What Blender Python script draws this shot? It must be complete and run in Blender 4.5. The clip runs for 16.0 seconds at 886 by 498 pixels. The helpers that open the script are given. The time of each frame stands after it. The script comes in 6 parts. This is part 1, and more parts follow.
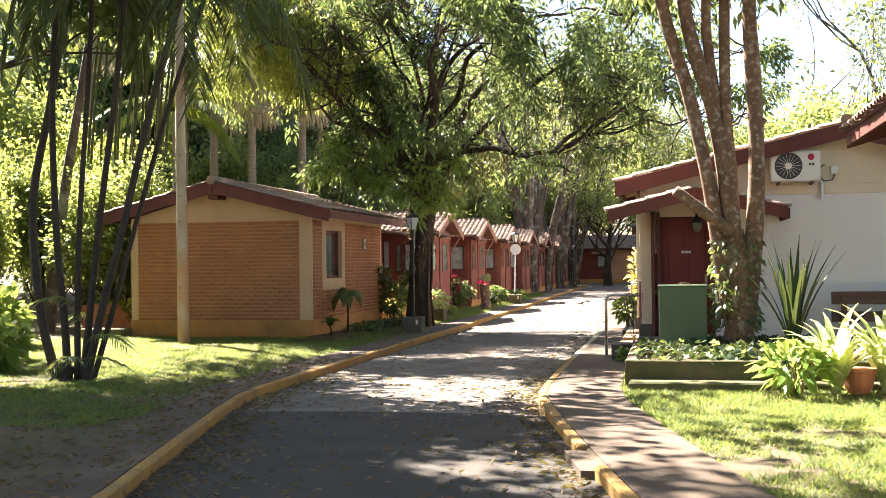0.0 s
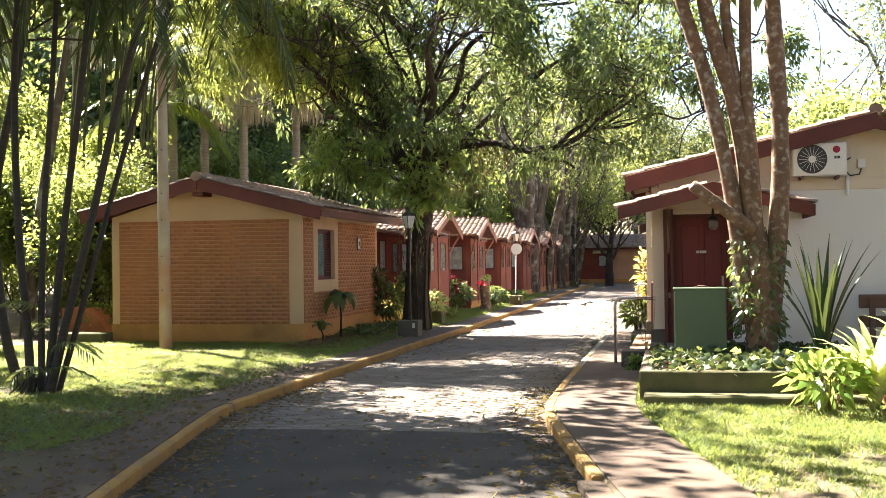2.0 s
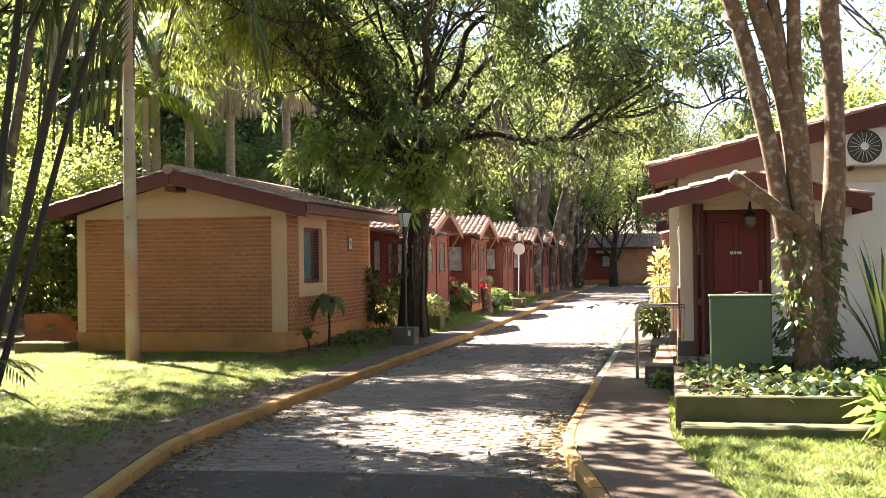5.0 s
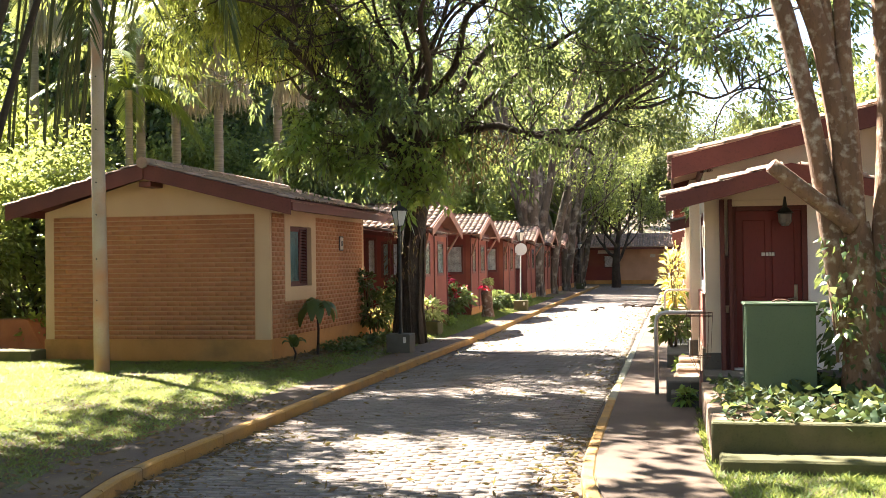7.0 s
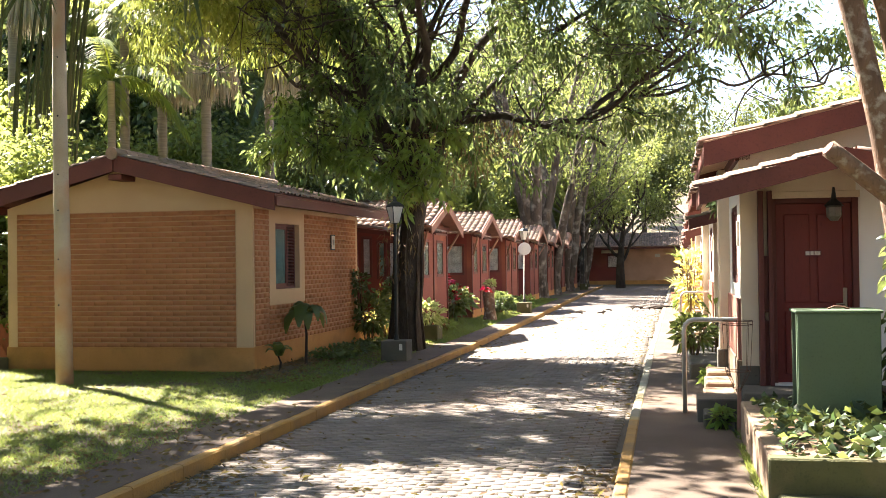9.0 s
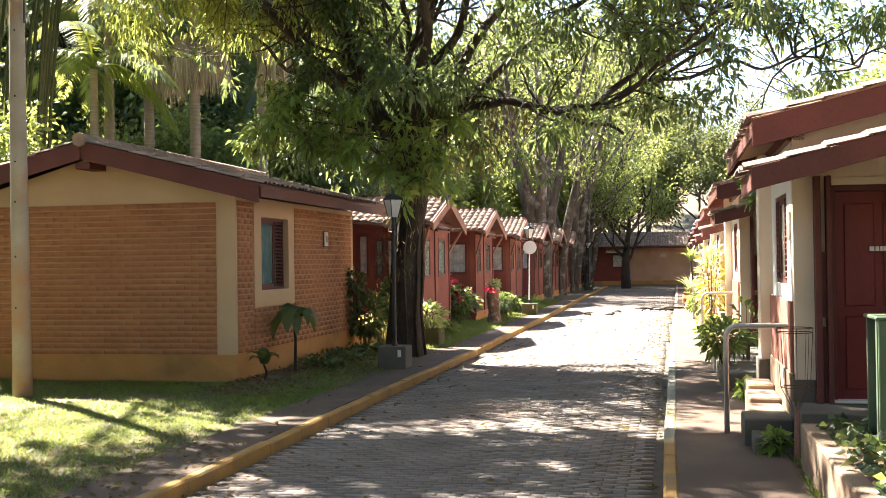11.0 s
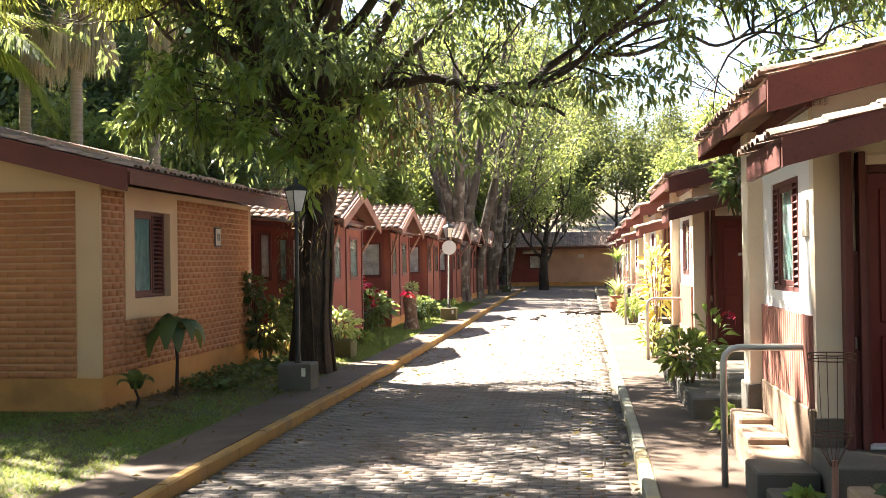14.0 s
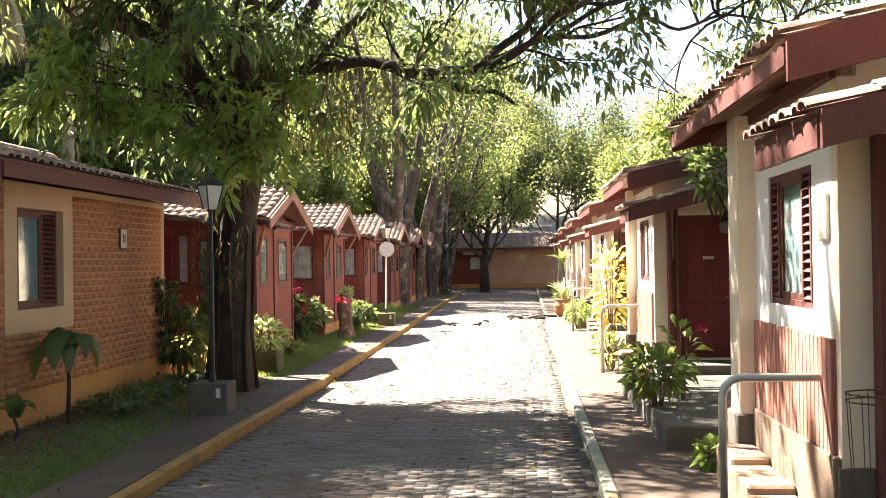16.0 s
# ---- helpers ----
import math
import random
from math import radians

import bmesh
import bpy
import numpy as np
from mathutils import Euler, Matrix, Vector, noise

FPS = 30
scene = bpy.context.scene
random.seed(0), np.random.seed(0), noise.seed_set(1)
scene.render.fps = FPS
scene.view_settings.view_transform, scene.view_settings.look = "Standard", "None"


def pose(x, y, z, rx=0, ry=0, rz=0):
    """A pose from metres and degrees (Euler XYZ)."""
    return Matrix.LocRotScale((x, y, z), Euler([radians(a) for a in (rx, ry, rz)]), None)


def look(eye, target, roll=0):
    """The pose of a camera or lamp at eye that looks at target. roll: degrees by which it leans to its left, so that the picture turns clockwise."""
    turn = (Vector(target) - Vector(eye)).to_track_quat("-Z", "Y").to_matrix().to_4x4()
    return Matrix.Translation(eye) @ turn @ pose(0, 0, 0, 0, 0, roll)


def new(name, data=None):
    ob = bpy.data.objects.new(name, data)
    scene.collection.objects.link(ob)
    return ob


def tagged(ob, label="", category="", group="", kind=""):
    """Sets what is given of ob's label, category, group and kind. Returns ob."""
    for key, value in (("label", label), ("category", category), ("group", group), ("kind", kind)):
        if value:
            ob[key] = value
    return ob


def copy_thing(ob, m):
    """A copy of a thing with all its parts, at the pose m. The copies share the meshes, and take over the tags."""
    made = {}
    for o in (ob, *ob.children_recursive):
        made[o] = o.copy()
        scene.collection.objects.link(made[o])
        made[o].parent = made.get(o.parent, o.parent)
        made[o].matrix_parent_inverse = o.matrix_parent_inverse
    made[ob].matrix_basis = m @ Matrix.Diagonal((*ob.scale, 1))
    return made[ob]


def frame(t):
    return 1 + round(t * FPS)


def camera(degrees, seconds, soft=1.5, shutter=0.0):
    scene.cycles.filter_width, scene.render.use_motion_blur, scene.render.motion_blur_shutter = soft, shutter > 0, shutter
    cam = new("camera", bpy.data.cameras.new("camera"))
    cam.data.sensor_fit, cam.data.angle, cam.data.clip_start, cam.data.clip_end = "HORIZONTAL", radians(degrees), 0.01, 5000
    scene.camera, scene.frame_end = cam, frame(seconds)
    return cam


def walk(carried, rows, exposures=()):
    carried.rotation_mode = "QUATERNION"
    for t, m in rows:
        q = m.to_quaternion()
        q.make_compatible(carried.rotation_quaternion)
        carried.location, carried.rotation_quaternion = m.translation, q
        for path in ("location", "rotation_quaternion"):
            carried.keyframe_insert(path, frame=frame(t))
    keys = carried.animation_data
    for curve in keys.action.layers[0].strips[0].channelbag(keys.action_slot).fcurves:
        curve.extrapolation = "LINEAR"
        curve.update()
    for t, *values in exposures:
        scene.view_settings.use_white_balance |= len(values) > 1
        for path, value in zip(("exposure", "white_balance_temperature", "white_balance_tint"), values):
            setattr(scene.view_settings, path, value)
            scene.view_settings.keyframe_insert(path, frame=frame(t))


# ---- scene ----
cam = camera(43.1, 16.0, soft=0.8)
METRES, EYE, TILT, LEAN, TURN = 14.0, 1.87, 0.0, 0.0, 11.5
ROWS = [
    (0.0, 0.0, 0.0, 0.0, 0.01, 0.73, 0.69),
    (0.5, 0.0007, 0.023, 0.0001, 0.01, 0.73, 0.69),
    (1.0, 0.0008, 0.0473, 0.0006, -0.0, 0.71, 0.71),
    (1.5, 0.0015, 0.0733, 0.0012, -0.01, 0.71, 0.72),
    (2.0, 0.0028, 0.1001, 0.0018, -0.01, 0.7, 0.73),
    (2.5, 0.0038, 0.1269, 0.0024, -0.02, 0.7, 0.73),
    (3.0, 0.0041, 0.1538, 0.0029, -0.01, 0.69, 0.75),
    (3.5, 0.0038, 0.1812, 0.0034, -0.02, 0.69, 0.76),
    (4.0, 0.0036, 0.2091, 0.0038, -0.02, 0.69, 0.78),
    (6.5, 0.0065, 0.3625, 0.0065, -0.06, 0.68, 0.72),
    (7.0, 0.0066, 0.3947, 0.0071, -0.07, 0.68, 0.74),
    (7.5, 0.0072, 0.4273, 0.0074, -0.07, 0.68, 0.76),
    (8.0, 0.0075, 0.4601, 0.0077, -0.07, 0.68, 0.75),
    (8.5, 0.0076, 0.4934, 0.0077, -0.06, 0.68, 0.77),
    (9.0, 0.0081, 0.5266, 0.0075, -0.05, 0.68, 0.78),
    (11.5, 0.0044, 0.6916, 0.0049, -0.02, 0.7, 0.77),
    (12.0, 0.0035, 0.7256, 0.0052, -0.02, 0.71, 0.78),
    (12.5, 0.0029, 0.76, 0.0056, -0.02, 0.72, 0.76),
    (13.0, 0.003, 0.795, 0.0058, -0.69, 0.72, 0.77),
    (13.5, 0.0034, 0.8304, 0.0058, -2.02, 0.71, 0.8),
    (14.0, 0.0054, 0.8648, 0.0065, -4.51, 0.67, 0.82),
    (14.5, 0.0092, 0.8993, 0.0077, -7.23, 0.64, 0.85),
    (15.0, 0.0131, 0.9328, 0.0093, -7.61, 0.63, 0.86),
    (15.5, 0.0162, 0.9659, 0.0106, -7.61, 0.64, 0.82),
    (16.0, 0.0202, 0.9987, 0.0107, -7.61, 0.65, 0.83),
]
walk(cam, [(t, pose(0, 0, EYE, TILT, LEAN, TURN) @ pose(METRES * x, METRES * y, METRES * z, 90 + pitch, roll, yaw)) for t, x, y, z, yaw, pitch, roll in ROWS])

# ---- world, sun, exposure ----
SUN_WAY = Vector((-2.7, 2.2, 4.1)).normalized()
world = bpy.data.worlds.new("sky")
scene.world = world
world.use_nodes = True
wn = world.node_tree
sky = wn.nodes.new("ShaderNodeTexSky")
sky.sky_type = "NISHITA"
sky.sun_disc = False
sky.sun_elevation = math.asin(SUN_WAY.z)
sky.sun_rotation = math.atan2(SUN_WAY.x, SUN_WAY.y)
sky.air_density, sky.dust_density, sky.ozone_density = 0.8, 0.9, 1.0
wn.links.new(sky.outputs[0], wn.nodes["Background"].inputs[0])
wn.nodes["Background"].inputs[1].default_value = 0.05
lamp = bpy.data.lights.new("sun", "SUN")
lamp.energy, lamp.angle, lamp.color = 5.0, radians(0.5), (1.0, 0.92, 0.8)
new("sun", lamp).matrix_world = look(SUN_WAY * 60, (0, 0, 0))
scene.view_settings.exposure = 3.3


# ---- materials ----
def mat(name, base, rough=0.8, second=None, scale=6.0, fine=60.0, bump=0.3, metal=0.0, stain=None, stain_scale=0.7,
        vary=0.0, island=False, translucent=0.0, stretch=(1, 1, 1), spec=0.35, glow=0.25):
    m = bpy.data.materials.new(name)
    m.use_nodes = True
    t = m.node_tree
    bs = t.nodes["Principled BSDF"]
    geo = t.nodes.new("ShaderNodeTexCoord")
    mp = t.nodes.new("ShaderNodeMapping")
    mp.inputs["Scale"].default_value = stretch
    gm = t.nodes.new("ShaderNodeNewGeometry")
    t.links.new(gm.outputs["Position"], mp.inputs[0])
    n1, n2 = t.nodes.new("ShaderNodeTexNoise"), t.nodes.new("ShaderNodeTexNoise")
    n1.inputs["Scale"].default_value, n1.inputs["Detail"].default_value = scale, 4
    n2.inputs["Scale"].default_value, n2.inputs["Detail"].default_value = fine, 3
    t.links.new(mp.outputs[0], n1.inputs[0])
    t.links.new(mp.outputs[0], n2.inputs[0])

    def mix(a, b, f):
        x = t.nodes.new("ShaderNodeMix")
        x.data_type = "RGBA"
        for s, v in ((x.inputs[0], f), (x.inputs[6], a), (x.inputs[7], b)):
            if isinstance(v, bpy.types.NodeSocket):
                t.links.new(v, s)
            else:
                s.default_value = v if isinstance(v, float) else (*v, 1)
        return x.outputs[2]

    def ramp(src, lo, hi):
        r = t.nodes.new("ShaderNodeMapRange")
        r.inputs[1].default_value, r.inputs[2].default_value = lo, hi
        t.links.new(src, r.inputs[0])
        return r.outputs[0]

    second = second or tuple(c * 0.72 for c in base)
    col = mix(base, second, ramp(n1.outputs[0], 0.35, 0.7))
    col = mix(col, tuple(c * 0.6 for c in second), ramp(n2.outputs[0], 0.55, 0.95))
    if stain:
        n3 = t.nodes.new("ShaderNodeTexNoise")
        n3.inputs["Scale"].default_value, n3.inputs["Detail"].default_value = stain_scale, 6
        t.links.new(gm.outputs["Position"], n3.inputs[0])
        col = mix(col, stain, ramp(n3.outputs[0], 0.52, 0.72))
    if vary:
        h = t.nodes.new("ShaderNodeHueSaturation")
        if island:
            src = gm.outputs["Random Per Island"]
        else:
            src = t.nodes.new("ShaderNodeObjectInfo").outputs["Random"]
        r = t.nodes.new("ShaderNodeMapRange")
        r.inputs[3].default_value, r.inputs[4].default_value = 1 - vary, 1 + vary
        t.links.new(src, r.inputs[0])
        t.links.new(r.outputs[0], h.inputs["Value"])
        r2 = t.nodes.new("ShaderNodeMapRange")
        r2.inputs[3].default_value, r2.inputs[4].default_value = 0.5 + vary * 0.05, 0.5 - vary * 0.05
        t.links.new(src, r2.inputs[0])
        t.links.new(r2.outputs[0], h.inputs["Hue"])
        t.links.new(col, h.inputs["Color"])
        col = h.outputs[0]
    t.links.new(col, bs.inputs["Base Color"])
    bs.inputs["Roughness"].default_value = rough
    bs.inputs["Metallic"].default_value = metal
    bs.inputs["Specular IOR Level"].default_value = spec
    if bump:
        b = t.nodes.new("ShaderNodeBump")
        b.inputs["Strength"].default_value, b.inputs["Distance"].default_value = min(bump, 1.0), 0.01 if bump < 1 else 0.035
        t.links.new(n2.outputs[0], b.inputs["Height"])
        t.links.new(b.outputs[0], bs.inputs["Normal"])
    if translucent:
        tr = t.nodes.new("ShaderNodeBsdfTranslucent")
        warm = mix(col, (1.0, 0.95, 0.25), glow)
        gain = t.nodes.new("ShaderNodeVectorMath")
        gain.operation = "SCALE"
        gain.inputs[3].default_value = 1.35
        t.links.new(warm, gain.inputs[0])
        t.links.new(gain.outputs[0], tr.inputs[0])
        ms = t.nodes.new("ShaderNodeMixShader")
        ms.inputs[0].default_value = translucent
        t.links.new(bs.outputs[0], ms.inputs[1])
        t.links.new(tr.outputs[0], ms.inputs[2])
        t.links.new(ms.outputs[0], t.nodes["Material Output"].inputs[0])
    return m


def glass(name, tint=(0.96, 0.98, 0.97)):
    m = mat(name, tint, 0.05, bump=0)
    bs = m.node_tree.nodes["Principled BSDF"]
    bs.inputs["Transmission Weight"].default_value = 1.0
    return m


M = dict(
    soil=mat("soil", (0.20, 0.13, 0.08), 0.95, (0.13, 0.08, 0.05), 1.2, 40, 0.8, stain=(0.10, 0.13, 0.03), stain_scale=0.5),
    asphalt=mat("asphalt", (0.055, 0.046, 0.041), 0.9, (0.038, 0.032, 0.029), 1.5, 150, 0.6, stain=(0.07, 0.055, 0.043), stain_scale=0.8),
    paver=mat("paver", (0.2, 0.168, 0.148), 0.9, (0.14, 0.117, 0.103), 2.0, 90, 0.5, vary=0.1, island=True, stain=(0.19, 0.135, 0.105), stain_scale=0.35),
    paver_one=mat("paver_one", (0.2, 0.168, 0.148), 0.9, (0.14, 0.117, 0.103), 2.0, 90, 0.5, vary=0.1, stain=(0.19, 0.135, 0.105), stain_scale=0.35),
    joint=mat("joint", (0.10, 0.08, 0.065), 0.95, None, 3, 80, 0.5),
    kerb=mat("kerb_paint", (0.36, 0.20, 0.052), 0.85, (0.27, 0.15, 0.05), 2.5, 45, 0.5, stain=(0.20, 0.135, 0.07), stain_scale=1.7),
    kerb_grey=mat("kerb_grey", (0.30, 0.28, 0.22), 0.9, (0.20, 0.20, 0.15), 2.5, 45, 0.5, stain=(0.42, 0.29, 0.09), stain_scale=0.6),
    path=mat("path_concrete", (0.105, 0.072, 0.054), 0.92, (0.078, 0.054, 0.04), 1.3, 70, 0.4, stain=(0.14, 0.10, 0.07), stain_scale=0.9),
    cream=mat("cream_render", (0.54, 0.375, 0.225), 0.85, (0.48, 0.325, 0.195), 1.0, 120, 0.25),
    cream_r=mat("pale_render", (0.74, 0.63, 0.48), 0.85, (0.68, 0.56, 0.42), 1.0, 120, 0.25, stain=(0.60, 0.48, 0.34), stain_scale=0.8),
    white=mat("white_render", (0.80, 0.78, 0.75), 0.85, (0.74, 0.72, 0.68), 0.8, 120, 0.2),
    plinth=mat("plinth_render", (0.50, 0.25, 0.085), 0.9, (0.40, 0.19, 0.06), 0.9, 60, 0.4, stain=(0.26, 0.14, 0.05), stain_scale=1.3),
    brick=mat("painted_brick", (0.385, 0.162, 0.07), 0.85, (0.315, 0.13, 0.056), 2.0, 70, 0.5, vary=0.03),
    brick_j=mat("painted_brick_rest", (0.385, 0.162, 0.07), 0.85, (0.315, 0.13, 0.056), 2.0, 70, 0.5, vary=0.03, island=True),
    mortar=mat("mortar", (0.52, 0.29, 0.14), 0.9, (0.45, 0.24, 0.11), 2.0, 90, 0.3),
    bead=mat("mortar_bead", (0.45, 0.255, 0.14), 0.9, (0.36, 0.195, 0.105), 1.5, 90, 0.3),
    maroon=mat("maroon_wood", (0.128, 0.038, 0.031), 0.65, (0.092, 0.029, 0.024), 2.0, 40, 0.25, stretch=(1, 0.25, 1)),
    redwall=mat("red_wall", (0.2, 0.046, 0.038), 0.8, (0.16, 0.037, 0.032), 1.0, 80, 0.25, stain=(0.20, 0.07, 0.05)),
    tan=mat("tan_wall", (0.50, 0.29, 0.19), 0.85, (0.43, 0.24, 0.15), 1.0, 80, 0.25, stain=(0.36, 0.20, 0.12)),
    redorange=mat("red_brown_wall", (0.215, 0.062, 0.044), 0.85, (0.175, 0.05, 0.037), 1.0, 80, 0.25, stain=(0.30, 0.10, 0.06)),
    door=mat("door_paint", (0.15, 0.02, 0.017), 0.5, (0.115, 0.016, 0.014), 2.0, 50, 0.15, stretch=(1, 1, 0.2)),
    door_dark=mat("door_paint_dark", (0.14, 0.02, 0.022), 0.5, (0.11, 0.018, 0.02), 2.0, 50, 0.15),
    tile=mat("clay_tile", (0.34, 0.235, 0.18), 0.9, (0.23, 0.165, 0.13), 5.0, 60, 0.5, vary=0.3, stain=(0.16, 0.13, 0.10), stain_scale=1.6),
    tile_j=mat("clay_tile_rest", (0.34, 0.235, 0.18), 0.9, (0.23, 0.165, 0.13), 5.0, 60, 0.5, vary=0.3, island=True, stain=(0.16, 0.13, 0.10), stain_scale=1.6),
    curtain=mat("green_curtain", (0.27, 0.45, 0.41), 0.8, (0.19, 0.35, 0.32), 3, 30, 0.3, stretch=(6, 6, 0.3)),
    curtain_w=mat("white_curtain", (0.88, 0.87, 0.86), 0.9, (0.82, 0.81, 0.80), 3, 30, 0.3, stretch=(6, 6, 0.3)),
    glass=glass("window_glass"),
    # near-black colour that stands for the shade inside rooms, cabinet and bolt holes
    dark=mat("unlit_inside_black", (0.03, 0.03, 0.03), 0.9, bump=0),
    bark=mat("bark_dark", (0.06, 0.043, 0.033), 0.95, (0.035, 0.026, 0.02), 8, 50, 1.0, stretch=(1, 1, 0.3), stain=(0.085, 0.07, 0.055), stain_scale=2.0),
    bark_grey=mat("bark_grey", (0.13, 0.105, 0.085), 0.95, (0.05, 0.04, 0.032), 4, 30, 1.0, stretch=(1, 1, 0.22), stain=(0.34, 0.31, 0.27), stain_scale=2.2),
    bark_red=mat("bark_reddish", (0.21, 0.125, 0.08), 0.95, (0.11, 0.066, 0.045), 5, 45, 0.8, stretch=(1, 1, 0.4), stain=(0.40, 0.34, 0.28), stain_scale=10.0),
    palm_bark=mat("palm_bark", (0.30, 0.25, 0.20), 0.95, (0.20, 0.165, 0.13), 5, 30, 0.6, stretch=(0.4, 0.4, 5)),
    cane=mat("dark_cane", (0.045, 0.034, 0.024), 0.7, (0.028, 0.022, 0.016), 6, 30, 0.4, stretch=(0.4, 0.4, 4)),
    leaf=mat("leaf_mango", (0.072, 0.125, 0.044), 0.27, (0.048, 0.088, 0.03), 1.5, 20, 0, vary=0.5, island=True, translucent=0.46, glow=0.1, spec=0.5),
    leaf_mid=mat("leaf_understorey", (0.08, 0.14, 0.034), 0.38, (0.05, 0.10, 0.024), 0.9, 14, 0, vary=0.5, island=True, translucent=0.42, spec=0.5),
    leaf_dark=mat("leaf_forest", (0.055, 0.105, 0.036), 0.36, (0.036, 0.075, 0.026), 0.8, 12, 0, vary=0.5, island=True, translucent=0.36, glow=0.14, spec=0.5),
    leaf_lime=mat("leaf_bamboo", (0.11, 0.165, 0.026), 0.45, (0.065, 0.115, 0.018), 0.8, 12, 0, vary=0.45, island=True, translucent=0.58),
    leaf_bamboo=mat("leaf_bamboo_spray", (0.11, 0.17, 0.022), 0.45, (0.07, 0.12, 0.016), 0.8, 12, 0, vary=0.45, island=True, translucent=0.55),
    leaf_pale=mat("leaf_pale", (0.085, 0.115, 0.035), 0.6, (0.05, 0.075, 0.025), 0.5, 12, 0, vary=0.5, island=True, translucent=0.28, glow=0.15),
    leaf_palm=mat("leaf_palm", (0.045, 0.09, 0.025), 0.45, (0.03, 0.065, 0.018), 0.8, 12, 0, vary=0.3, island=True, translucent=0.28, spec=0.5),
    culm=mat("bamboo_culm", (0.06, 0.068, 0.025), 0.5, (0.04, 0.048, 0.02), 4, 30, 0.1),
    # darker copy of leaf_palm: the fronds' backlit silhouette is put into the colour
    leaf_cane_backlit=mat("leaf_cane_backlit", (0.03, 0.06, 0.018), 0.45, (0.02, 0.045, 0.014), 0.8, 12, 0, vary=0.3, island=True, translucent=0.14),
    leaf_bed=mat("leaf_ground_cover", (0.036, 0.072, 0.024), 0.55, (0.024, 0.052, 0.018), 3, 14, 0, vary=0.4, island=True, translucent=0.16, glow=0.1, spec=0.5),
    leaf_bright=mat("leaf_garden", (0.11, 0.21, 0.035), 0.4, (0.07, 0.15, 0.025), 2.5, 20, 0, vary=0.3, island=True, translucent=0.4, spec=0.5),
    leaf_variegated=mat("leaf_variegated", (0.50, 0.53, 0.27), 0.45, (0.18, 0.27, 0.07), 9, 30, 0, vary=0.25, island=True, translucent=0.4, spec=0.5),
    leaf_yellow=mat("leaf_yellow", (0.52, 0.40, 0.13), 0.5, (0.32, 0.30, 0.08), 4, 20, 0, vary=0.25, island=True, translucent=0.4),
    leaf_dry=mat("leaf_dry", (0.15, 0.09, 0.05), 0.8, (0.09, 0.055, 0.035), 4, 20, 0, vary=0.4, island=True, translucent=0.15),
    grass=mat("grass_blade", (0.055, 0.12, 0.022), 0.6, (0.075, 0.13, 0.026), 0.7, 12, 0, vary=0.35, island=True, translucent=0.35),
    lawn=mat("lawn_soil", (0.085, 0.064, 0.038), 0.95, (0.125, 0.092, 0.058), 0.6, 50, 0.9, stain=(0.075, 0.10, 0.025), stain_scale=0.5),
    red_petal=mat("red_petal", (0.33, 0.01, 0.018), 0.6, (0.25, 0.008, 0.02), 6, 20, 0, vary=0.3, island=True, translucent=0.15, glow=0.0),
    orange_petal=mat("orange_petal", (0.70, 0.14, 0.03), 0.5, (0.6, 0.08, 0.02), 6, 20, 0, vary=0.2, island=True, translucent=0.3, glow=0.0),
    tassel=mat("palm_tassel", (0.55, 0.48, 0.34), 0.9, (0.42, 0.36, 0.25), 2, 20, 0, vary=0.2, island=True, translucent=0.2, glow=0.0),
    moss=mat("mossy_concrete", (0.105, 0.098, 0.045), 0.95, (0.07, 0.07, 0.032), 1.8, 50, 0.6, stain=(0.16, 0.125, 0.07), stain_scale=1.5),
    concrete=mat("raw_concrete", (0.12, 0.108, 0.09), 0.92, (0.075, 0.068, 0.056), 2, 60, 0.5, stain=(0.10, 0.10, 0.08)),
    pole=mat("pole_concrete", (0.44, 0.38, 0.31), 0.9, (0.36, 0.30, 0.24), 2, 60, 0.4, stain=(0.42, 0.19, 0.08), stain_scale=0.8),
    green_box=mat("green_enamel", (0.088, 0.13, 0.078), 0.5, (0.075, 0.112, 0.068), 1.2, 50, 0.15, stain=(0.105, 0.125, 0.085), stain_scale=1.5),
    steel=mat("galvanised", (0.48, 0.47, 0.44), 0.42, (0.38, 0.37, 0.35), 6, 60, 0.15, metal=0.7),
    iron=mat("black_iron", (0.03, 0.032, 0.03), 0.5, (0.02, 0.02, 0.02), 6, 60, 0.15),
    rust=mat("rusty_wire", (0.14, 0.07, 0.045), 0.8, (0.09, 0.045, 0.03), 6, 60, 0.2),
    lamp_grey=mat("grey_lamp_glass", (0.16, 0.15, 0.13), 0.3, (0.11, 0.10, 0.09), 6, 30, 0),
    milk=mat("lamp_glass", (0.62, 0.60, 0.55), 0.35, (0.55, 0.53, 0.48), 6, 30, 0),
    ac=mat("white_plastic", (0.76, 0.75, 0.72), 0.5, (0.70, 0.69, 0.65), 2, 40, 0.05),
    ac_dark=mat("grey_plastic", (0.06, 0.06, 0.065), 0.5, None, 3, 40, 0.05),
    logo=mat("logo_red", (0.45, 0.02, 0.06), 0.5, None, 3, 40, 0),
    terracotta=mat("terracotta", (0.36, 0.15, 0.075), 0.85, (0.28, 0.115, 0.06), 3, 40, 0.3),
    wood=mat("worn_timber", (0.17, 0.10, 0.075), 0.8, (0.12, 0.07, 0.05), 2, 40, 0.4, stretch=(0.3, 3, 3)),
    stone=mat("ochre_stone", (0.25, 0.17, 0.115), 0.92, (0.15, 0.10, 0.07), 2.5, 50, 0.6, stain=(0.33, 0.24, 0.16), stain_scale=1.8),
    bargewood=mat("pink_timber", (0.30, 0.15, 0.11), 0.75, (0.22, 0.11, 0.08), 2, 40, 0.3),
    soffit=mat("soffit_boards", (0.55, 0.36, 0.25), 0.8, (0.48, 0.30, 0.20), 2, 50, 0.2),
